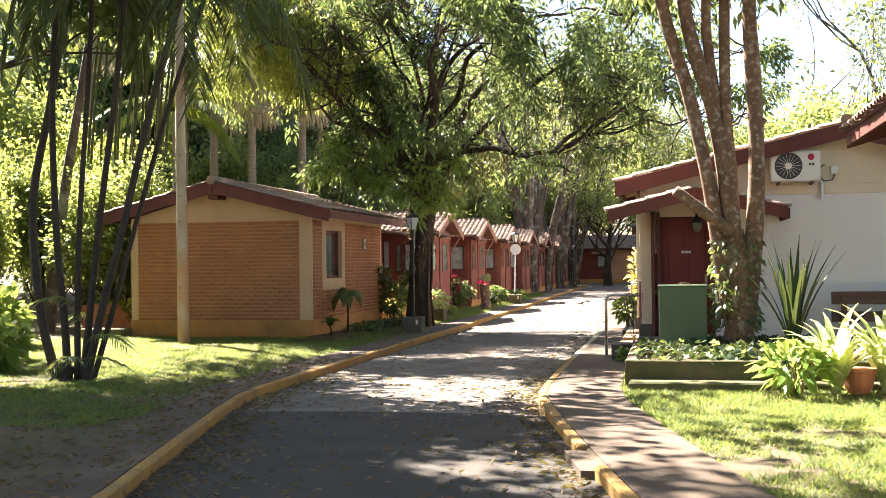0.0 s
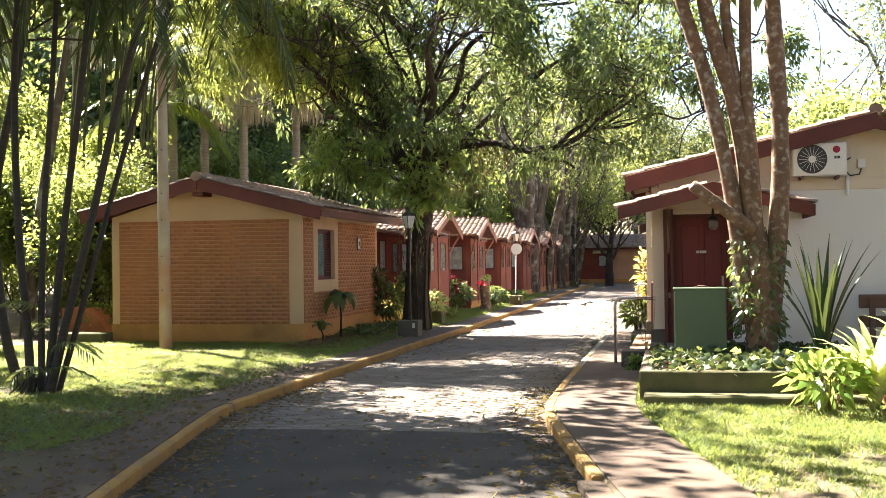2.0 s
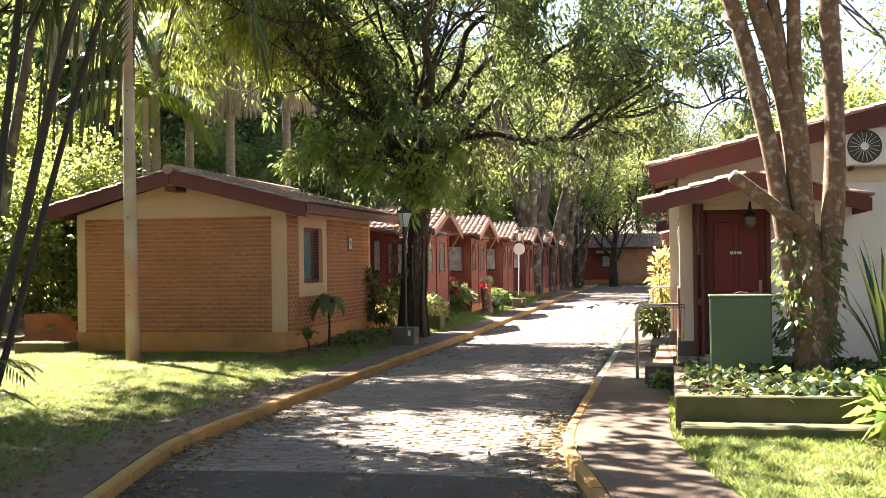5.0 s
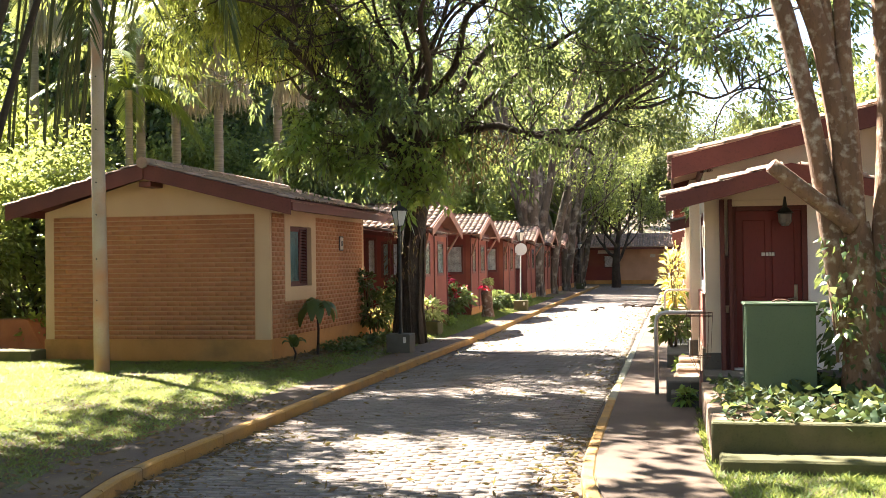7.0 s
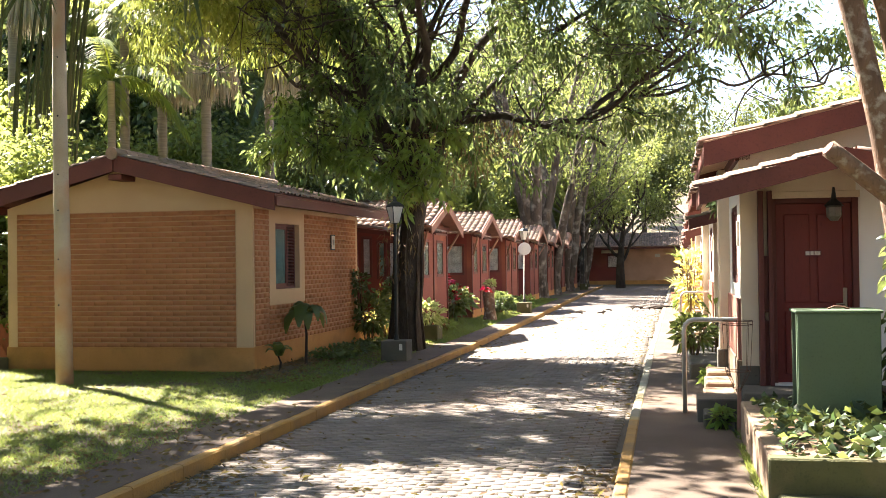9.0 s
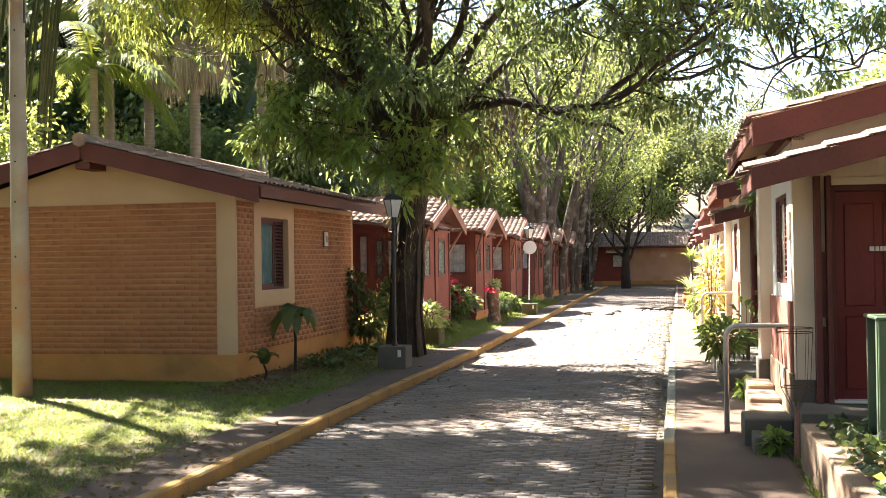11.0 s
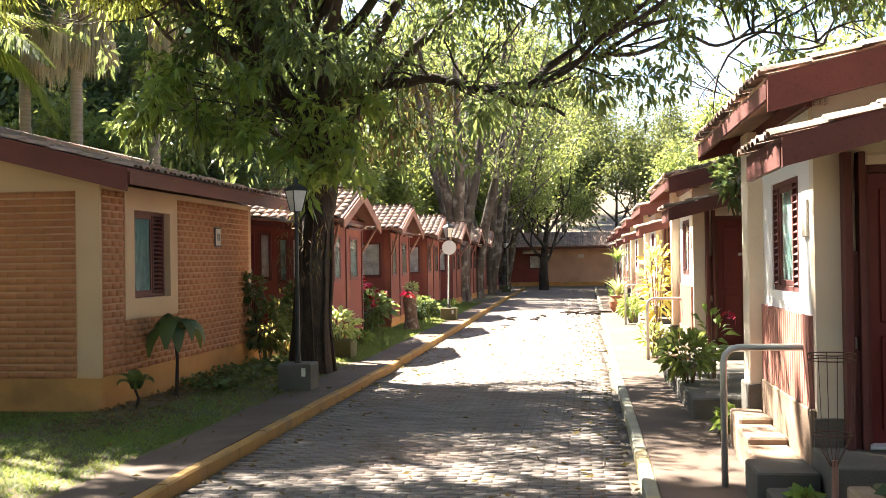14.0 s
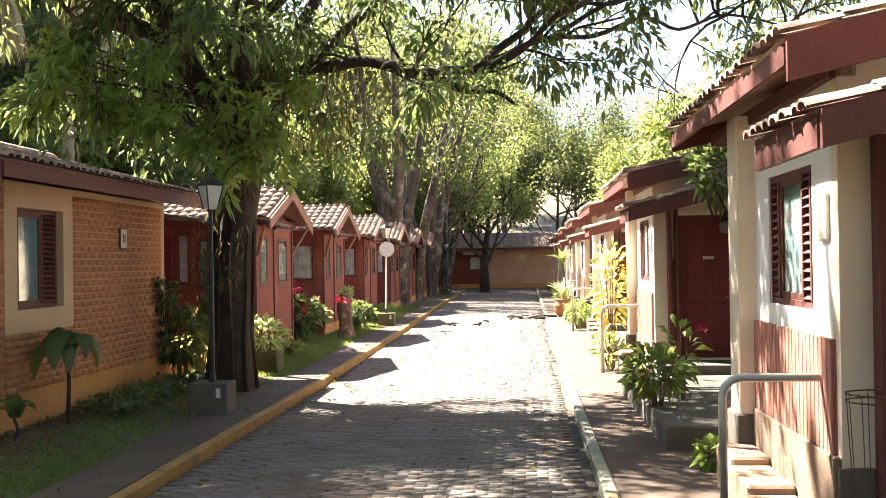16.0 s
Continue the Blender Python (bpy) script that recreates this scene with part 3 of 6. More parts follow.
# ---- the brick bungalow beside the lawn ----
def brick_bungalow():
    x0, x1, y0, y1, top = -12.86, -8.27, 25.2, 31.65, 3.02
    h = thing("brick_bungalow", "low orange brick bungalow with cream corners and tiled roof", "house", (0, 0, 0))
    part("front_wall", prism(bmesh.new(), [(x0, y0, 0), (x1, y0, 0), (x1, y0, top), ((x0 + x1) / 2 + 0.1, y0, 3.72), (x0, y0, top)], (0, 0.15, 0)), "cream", h)
    part("back_wall", prism(bmesh.new(), [(x0, y1 - 0.15, 0), (x1, y1 - 0.15, 0), (x1, y1 - 0.15, top), ((x0 + x1) / 2 + 0.1, y1 - 0.15, 3.72), (x0, y1 - 0.15, top)], (0, 0.15, 0)), "cream", h)
    part("west_wall", one_box((x0, y0 + 0.15, 0), (x0 + 0.15, y1 - 0.15, top)), "cream", h)
    wy0, wy1, wz0, wz1 = 26.25, 27.56, 1.53, 2.72
    part("road_wall", pierced("x", x1 - 0.15, x1, y0 + 0.15, y1 - 0.15, 0, top, [(wy0, wy1, wz0, wz1)]), "cream", h)
    part("window_surround", pierced("x", x1, x1 + 0.022, wy0 - 0.32, wy1 + 0.3, wz0 - 0.26, wz1 + 0.29, [(wy0, wy1, wz0, wz1)]), "cream", h)
    part("plinth", one_box((x0 - 0.02, y0 - 0.025, -0.1), (x1 + 0.02, y0, 0.58), 0.006), "plinth", h, "orange stained plinth")
    part("plinth", one_box((x1, y0, -0.1), (x1 + 0.025, y1, 0.59), 0.006), "plinth", h, "orange stained plinth")
    brick_panel(h, "front_brickwork", (-12.67, y0, 0.57), (1, 0, 0), (0, -1, 0), 4.09, 2.35, 26, 0.245)
    brick_panel(h, "corner_brickwork", (x1, 25.26, 0.58), (0, 1, 0), (1, 0, 0), 0.66, 2.36, 26, 0.245)
    brick_panel(h, "sill_brickwork", (x1, 25.94, 0.58), (0, 1, 0), (1, 0, 0), 1.91, 0.68, 8, 0.245)
    brick_panel(h, "side_brickwork", (x1, 27.88, 0.58), (0, 1, 0), (1, 0, 0), 3.55, 2.36, 26, 0.245, own=lambda p: p.y < 31.0)
    window(h, (x1 - 0.07, (wy0 + wy1) / 2, wz0), 90, wy1 - wy0, wz1 - wz0, 1, 0.16, "curtain", 0.42)
    e, rx, rz, ye, yf = 3.14, -10.52, 3.86, 24.62, 32.6
    roof_slope(h, (-7.66, ye, e), (-7.66, yf, e), (rx, ye, rz), (rx, yf, rz), own=36, soffit="maroon")
    roof_slope(h, (-13.35, yf, e), (-13.35, ye, e), (rx, yf, rz), (rx, ye, rz), soffit="maroon")
    for s in (-7.68, -13.33):
        board(h, (s, ye + 0.02, e - 0.03), (rx, ye + 0.02, rz - 0.03), 0.25, 0.04, name="bargeboard", label="dark maroon bargeboard")
        board(h, (s, ye + 0.06, e - 0.045), (s, yf, e - 0.045), 0.15, 0.03)
    ridge = bmesh.new()
    for i in range(20):
        a = ye - 0.05 + i * 0.4
        tube(ridge, [(rx, a, rz + 0.02), (rx, a + 0.42, rz + 0.03)], [0.11, 0.095], 8)
    part("ridge_tiles", ridge, "tile_j", h)
    part("purlin_end", one_box((rx - 0.12, ye + 0.06, 3.44), (rx + 0.12, y0, 3.54), 0.01), "maroon", h)
    # sheltered porch at its far end
    part("porch_back_wall", one_box((-10.4, y1, 0), (-10.25, 35.1, 3.3)), "redwall", h)
    part("porch_floor", one_box((-10.25, y1, 0), (-8.3, 35.1, 0.45), 0.01), "plinth", h)
    part("porch_canopy", prism(bmesh.new(), [(-10.3, 31.7, 3.05), (-7.35, 31.7, 2.66), (-7.35, 33.3, 2.66), (-10.3, 33.3, 3.05)], (0, 0, -0.1)), "maroon", h)
    tile_field(h, (-7.31, 31.75, 2.68), (0, 1, 0), (-2.95, 0, 0.39), 1.5, 2.9)
    for y in (32.1, 33.15):
        part("porch_post", one_box((-7.42, y, 0.1), (-7.3, y + 0.12, 2.6), 0.008), "maroon", h)
    part("porch_rail", one_box((-7.4, 32.2, 2.2), (-7.34, 33.2, 2.28), 0.006), "maroon", h)
    window(h, (-10.25, 33.6, 1.2), 90, 1.5, 1.3, 2, 0, "curtain_w", frame_mat="maroon", depth=0.08)
    return h


brick_bungalow()


# ---- the red row on the left ----
def red_unit():
    h = thing("red_row_house", "dark red row house with a small tiled gable over its bay", "house", (0, 35.1, 0), group="red row houses")
    x, zt = -7.6, 2.95
    part("road_wall", pierced("x", x - 0.15, x, 0, 3.5, 0, zt, [(0.42, 1.1, 1.58, 2.58), (2.1, 2.98, 1.58, 2.58)]), "redorange", h)
    part("side_wall", pierced("y", 0, 0.15, -10.2, x - 0.15, 0, zt, [(-9.15, -8.85, 1.62, 2.67), (-8.73, -8.47, 1.56, 2.56), (-8.45, -7.83, 1.56, 2.56)]), "redwall", h)
    part("recess_wall", one_box((-10.2, 0.15, 0), (-10.05, 7.55, zt)), "redwall", h)
    part("far_wall", one_box((-10.05, 3.35, 0), (x - 0.15, 3.5, zt)), "redwall", h)
    for y in (0.0, 1.6, 3.42):
        part("corner_batten", one_box((x, y, 0.3), (x + 0.03, y + 0.09, zt), 0.004), "maroon", h)
    part("plinth", one_box((x, 0, -0.1), (x + 0.025, 3.5, 0.42), 0.005), "plinth", h)
    window(h, (x + 0.012, 0.76, 1.58), 90, 0.68, 1.0, 1, 0.0, "curtain", depth=0.09, t=0.025)
    window(h, (x + 0.012, 2.54, 1.58), 90, 0.88, 1.0, 1, 0.0, "curtain", depth=0.09, t=0.025)
    window(h, (-8.14, -0.012, 1.56), 0, 0.62, 1.0, 1, 0.0, "curtain_w", depth=0.09, t=0.03)
    window(h, (-8.6, -0.012, 1.56), 0, 0.26, 1.0, 1, 0.0, "curtain", depth=0.09, t=0.03)
    window(h, (-9.0, -0.012, 1.62), 0, 0.3, 1.05, 1, 0.0, "curtain_w", depth=0.09, t=0.03)
    part("side_door", one_box((-9.6, -0.03, 0.4), (-9.22, 0, 2.6), 0.005), "door_dark", h)
    # gable roof over bay and porch
    g0, gm, g1, zl, zr, xf, xb = -0.75, 1.5, 3.75, 2.9, 3.6, -7.15, -11.0
    roof_slope(h, (xb, g0, zl), (xf, g0, zl), (xb, gm, zr), (xf, gm, zr), soffit="bargewood")
    roof_slope(h, (xf, g1, zl), (xb, g1, zl), (xf, gm, zr), (xb, gm, zr), soffit="bargewood")
    for a in (g0, g1):
        board(h, (xf, a, zl - 0.03), (xf, gm, zr - 0.03), 0.2, 0.04, "bargewood", "bargeboard", "weathered pink brown bargeboard")
    part("gable", prism(bmesh.new(), [(x - 0.1, 0.0, zl), (x - 0.1, 3.5, zl), (x - 0.1, gm + 0.05, zr - 0.12)], (0.08, 0, 0)), "redorange", h)
    part("tie_beam", one_box((x - 0.02, 0.0, zl - 0.06), (x + 0.1, 3.5, zl + 0.06), 0.008), "maroon", h)
    part("brace", tube(bmesh.new(), [(x + 0.0, 3.45, 2.2), (xf - 0.12, 3.62, 2.78)], 0.035, 6), "bargewood", h)
    part("brace", tube(bmesh.new(), [(x + 0.05, 0.05, 2.2), (xf - 0.12, -0.55, 2.78)], 0.035, 6), "bargewood", h)
    # low link roof behind
    roof_slope(h, (-9.2, 3.6, 2.9), (-9.2, 7.9, 2.9), (-11.6, 3.6, 3.5), (-11.6, 7.9, 3.5), soffit="bargewood")
    # little tiled hood over the first window
    part("window_hood", prism(bmesh.new(), [(x, -0.1, 2.86), (x, 1.3, 2.86), (x + 0.45, 1.3, 2.72), (x + 0.45, -0.1, 2.72)], (0, 0, -0.05)), "maroon", h)
    tile_field(h, (x + 0.48, -0.1, 2.73), (0, 1, 0), (-0.45, 0, 0.14), 1.4, 0.45)
    return h


first_red = red_unit()
for k in range(1, 7):
    copy_thing(first_red, pose(0, 35.1 + 7.55 * k, 0))


# ---- the pale row on the right ----
def pale_unit():
    h = thing("guest_bungalow", "pale rendered guest bungalow with maroon eaves and tiled roof", "house", (0, 20.8, 0), group="guest bungalows")
    part("door_wall", pierced("y", 0, 0.15, -0.55, 0.74, 0, 2.9, [(-0.2, 0.74, 0, 2.66)]), "cream_r", h)
    slope = 0.235
    bm = bmesh.new()
    prism(bm, [(0.74, 0, 0), (6.6, 0, 0), (6.6, 0, 3.02), (0.74, 0, 3.02)], (0, 0.15, 0))
    part("white_wall", bm, "white", h)
    part("wall_band", one_box((0.9, -0.02, 3.02), (6.6, 0.15, 3.2), 0.004), "cream_r", h)
    part("gable_wall", prism(bmesh.new(), [(-0.55, 0, 2.9), (0.74, 0, 2.9), (0.74, 0, 3.2), (6.6, 0, 3.2), (6.6, 0, 3.35), (3.0, 0, 4.08), (-0.55, 0, 3.28)], (0, 0.15, 0)), "cream_r", h)
    wy0, wy1, wz0, wz1 = 0.62, 1.92, 1.66, 2.64
    part("road_wall", pierced("x", -0.55, -0.40, 0.15, 2.5, 0, 3.25, [(wy0, wy1, wz0, wz1)]), "white", h)
    part("pilaster", one_box((-0.70, 2.42, 0.3), (-0.38, 2.82, 3.2), 0.01), "cream_r", h)
    part("pilaster_foot", one_box((-0.73, 2.39, 0), (-0.35, 2.85, 0.72), 0.01), "concrete", h)
    part("recess_wall", one_box((0.95, 0.15, 0), (1.1, 10.0, 3.4)), "cream_r", h)
    part("end_wall", one_box((-0.38, 2.6, 0), (0.95, 2.75, 3.3)), "cream_r", h)
    part("plinth", one_box((-0.58, -0.03, 0), (-0.36, 0.0, 0.72), 0.006), "concrete", h)
    window(h, (-0.535, (wy0 + wy1) / 2, wz0), -90, wy1 - wy0, wz1 - wz0, 1, 0.26, "curtain", 0.26)
    # upright boards below the window
    bed = part("board_panel", one_box((-0.565, 0.1, 0.78), (-0.55, 2.4, 1.5)), "panel", h)
    for i in range(23):
        part("plank", one_box((-0.585, 0.1 + 0.1 * i + 0.006, 0.78), (-0.565, 0.1 + 0.1 * i + 0.094, 1.5 + 0.004 * (i % 3)), 0.004), "panel", bed)
    part("stone_base", one_box((-0.60, 0.02, 0), (-0.55, 2.4, 0.78), 0.01), "stone", h, "stained ochre stone base")
    # door with its frame
    d = part("door", one_box((-0.15, 0.05, 0.52), (0.69, 0.09, 2.60), 0.004), "door", h)
    for z0, z1 in ((0.62, 1.35), (1.45, 2.48)):
        for x0, x1 in ((-0.06, 0.23), (0.31, 0.60)):
            part("door_panel", one_box((x0, 0.035, z0), (x1, 0.05, z1), 0.01), "door", d)
    hd = part("door_handle", one_box((0.585, 0.03, 1.36), (0.635, 0.05, 1.62), 0.006), "brass", d)
    part("lever", tube(bmesh.new(), [(0.61, 0.03, 1.44), (0.61, -0.02, 1.44), (0.50, -0.02, 1.43)], 0.011, 8), "brass", hd)
    sg = part("door_sign", one_box((0.17, 0.03, 1.98), (0.36, 0.036, 2.06), 0.002), "door_dark", d)
    for i, (a, b) in enumerate(((0.18, 0.225), (0.235, 0.27), (0.28, 0.305), (0.31, 0.345))):
        part("sign_bar", one_box((a, 0.026, 2.0), (b, 0.03, 2.045)), "letter", sg)
    bm = bmesh.new()
    box(bm, (-0.22, -0.02, 0.5), (-0.15, 0.12, 2.66), 0.004)
    box(bm, (0.69, -0.02, 0.5), (0.76, 0.12, 2.66), 0.004)
    box(bm, (-0.15, -0.02, 2.60), (0.69, 0.12, 2.66), 0.004)
    part("door_frame", bm, "maroon", h)
    part("lintel", one_box((-0.24, -0.03, 2.66), (0.78, 0.0, 2.74), 0.004), "cream_r", h)
    bm = bmesh.new()
    box(bm, (-0.36, -0.16, 0.45), (-0.30, -0.02, 2.75), 0.005)
    box(bm, (-0.25, -0.16, 0.45), (-0.20, -0.02, 2.75), 0.005)
    box(bm, (-0.30, -0.10, 0.5), (-0.25, -0.05, 1.25), 0.004)
    box(bm, (-0.30, -0.10, 1.35), (-0.25, -0.05, 2.0), 0.004)
    part("porch_screen", bm, "maroon", h, "maroon timber screen beside the door")
    part("door_step", one_box((-0.6, -0.9, 0.0), (1.2, 0.0, 0.5), 0.012), "concrete", h)
    part("threshold", one_box((-0.2, -0.12, 0.5), (0.75, 0.05, 0.525), 0.004), "white", h)
    # main roof
    e, rx = 3.30, 3.0
    rz = e + (rx + 0.95) * slope
    ys, yn = -0.5, 4.35
    roof_slope(h, (-0.95, yn, e), (-0.95, ys, e), (rx, yn, rz), (rx, ys, rz))
    roof_slope(h, (rx * 2 + 0.95, ys, e), (rx * 2 + 0.95, yn, e), (rx, ys, rz), (rx, yn, rz))
    for s in (-0.97, rx * 2 + 0.97):
        board(h, (s, ys - 0.01, e - 0.02), (rx, ys - 0.01, rz - 0.02), 0.26, 0.04, name="bargeboard", label="deep maroon bargeboard")
        board(h, (s, ys + 0.04, e - 0.045), (s, yn, e - 0.045), 0.13, 0.03)
        board(h, (s, yn - 0.02, e - 0.02), (rx, yn - 0.02, rz - 0.02), 0.2, 0.04, name="bargeboard")
    part("wall_plate", one_box((-0.6, 0.0, 3.12), (-0.42, 4.2, 3.24), 0.006), "maroon", h)
    ridge = bmesh.new()
    for i in range(13):
        a = ys + i * 0.38
        tube(ridge, [(rx, a, rz + 0.02), (rx, a + 0.41, rz + 0.03)], [0.12, 0.1], 8)
    part("ridge_tiles", ridge, "tile_j", h)
    # porch gable over the door
    pe, pm, pr, pz0, pz1, pf = -1.05, 0.42, 1.9, 2.74, 3.10, -1.5
    roof_slope(h, (pe, 0, pz0), (pe, pf, pz0), (pm, 0, pz1), (pm, pf, pz1), name="porch_roof", soffit="maroon")
    roof_slope(h, (pr, pf, pz0), (pr, 0, pz0), (pm, pf, pz1), (pm, 0, pz1), name="porch_roof", soffit="maroon")
    for s in (pe, pr):
        board(h, (s, pf - 0.01, pz0 - 0.01), (pm, pf - 0.01, pz1 - 0.01), 0.19, 0.045, name="porch_bargeboard")
        board(h, (s, pf + 0.04, pz0 - 0.02), (s, 0, pz0 - 0.02), 0.17, 0.04, name="porch_beam")
    lan = part("porch_lantern", lathe(bmesh.new(), [(0.03, 0), (0.075, 0.05), (0.085, 0.16), (0.11, 0.17), (0.03, 0.25), (0.012, 0.38)], (0.45, -0.35, 2.38), 8), "iron", h)
    part("lantern_glass", lathe(bmesh.new(), [(0.04, 0.0), (0.079, 0.05), (0.088, 0.15)], (0.45, -0.35, 2.38), 8), "lamp_grey", lan)
    # number plate on the road wall and steps
    part("wall_plaque", one_box((-0.575, 0.18, 2.12), (-0.55, 0.40, 2.42), 0.006), "plaque", h, "small pale number plaque")
    part("patio", one_box((-1.08, 4.2, 0), (0.95, 9.1, 0.36), 0.02), "concrete", h, "raised dark patio slab")
    for a, b, z, w in ((0.25, 0.95, 0.36, 0.98), (0.95, 1.75, 0.42, 0.94), (1.75, 2.45, 0.48, 0.9)):
        part("step", one_box((-w, a, 0), (-0.60, b, z), 0.02), "stone", h)
    return h


first_pale = pale_unit()
for k in range(1, 7):
    copy_thing(first_pale, pose(0.06 * k, 20.8 + 10.0 * k, 0))


# ---- the building across the end of the lane ----
def end_house():
    h = thing("end_house", "long low brown house with a tiled roof across the lane's end", "house", (0, 94, 0))
    part("wall", one_box((-4.9, 0, 0), (9, 0.2, 3.0)), "tan", h)
    part("red_wall", pierced("y", 0, 0.2, -9.5, -4.9, 0, 3.0, [(-6.1, -5.2, 1.35, 2.4)]), "redwall", h)
    window(h, (-5.65, 0.05, 1.35), 0, 0.9, 1.05, 1, 0, "curtain_w", depth=0.12)
    roof_slope(h, (-9.8, -0.7, 2.98), (9.4, -0.7, 2.98), (-9.8, 3.2, 4.1), (9.4, 3.2, 4.1))
    board(h, (-9.8, -0.68, 2.95), (9.4, -0.68, 2.95), 0.16, 0.04)
    part("window_hood", prism(bmesh.new(), [(-6.5, 0, 2.75), (-4.9, 0, 2.75), (-4.9, -0.6, 2.55), (-6.5, -0.6, 2.55)], (0, 0, -0.06)), "cream_r", h)
    part("plinth", one_box((-9.5, -0.03, 0), (9, 0, 0.4), 0.006), "plinth", h)
    part("wall_plaque", one_box((-2.5, -0.02, 2.15), (-2.1, 0, 2.4), 0.004), "plaque", h)


end_house()


# ---- trees ----
def norm(v):
    return Vector(v).normalized()


def grow(bm, tips, p, d, length, r, depth, rng, spread=0.6, lift=0.12, split=(2, 3), wander=0.25):
    """A limb that wanders, thins and splits; its twigs' places go into tips."""
    pts, rad = [Vector(p)], [r]
    d = norm(d)
    n = 4
    for i in range(n):
        d = norm(d + Vector((rng.uniform(-1, 1), rng.uniform(-1, 1), rng.uniform(-1, 1))) * wander + Vector((0, 0, lift)))
        pts.append(pts[-1] + d * length / n)
        rad.append(r * (1 - 0.42 * (i + 1) / n))
        if depth <= 1:
            tips.append((pts[-1], d.copy()))
    tube(bm, pts, rad, 7 if r > 0.07 else 5 if r > 0.025 else 3, cap=False)
    if depth > 0:
        for _ in range(rng.randint(*split)):
            i = rng.randint(2, n)
            q = norm(d + Vector((rng.uniform(-1, 1), rng.uniform(-1, 1), rng.uniform(-0.6, 0.8))) * spread)
            grow(bm, tips, pts[i], q, length * rng.uniform(0.6, 0.85), rad[i] * 0.72, depth - 1, rng, spread, lift, split, wander)


def foliage(tips, per, reach, rng, hang=0.4, outward=0.6):
    """Leaf places and directions: bunches round the twigs."""
    cs, ds = [], []
    for p, d in tips:
        k = rng.poisson(per)
        if not k:
            continue
        o = rng.normal(size=(k, 3)) * reach
        cs.append(np.array(p) + o)
        ds.append(o / (reach + 1e-6) * outward + np.array(d) * 0.5 + rng.normal(size=(k, 3)) * 0.5 + np.array([0, 0, -hang]))
    return np.concatenate(cs), np.concatenate(ds)


def limb(bm, pts, radii, sides=9):
    """A limb through given places, smoothed."""
    pts = [Vector(p) for p in pts]
    out, rr = [], []
    for i in range(len(pts) - 1):
        a, b = pts[max(i - 1, 0)], pts[min(i + 2, len(pts) - 1)]
        for k in range(4):
            t = k / 4
            p, q = pts[i], pts[i + 1]
            out.append(0.5 * ((2 * p) + (q - a) * t + (2 * a - 5 * p + 4 * q - b) * t * t + (3 * p - a - 3 * q + b) * t ** 3))
            rr.append(radii[i] + (radii[i + 1] - radii[i]) * t)
    out.append(pts[-1])
    rr.append(radii[-1])
    tube(bm, out, rr, sides, cap=True)
    return out


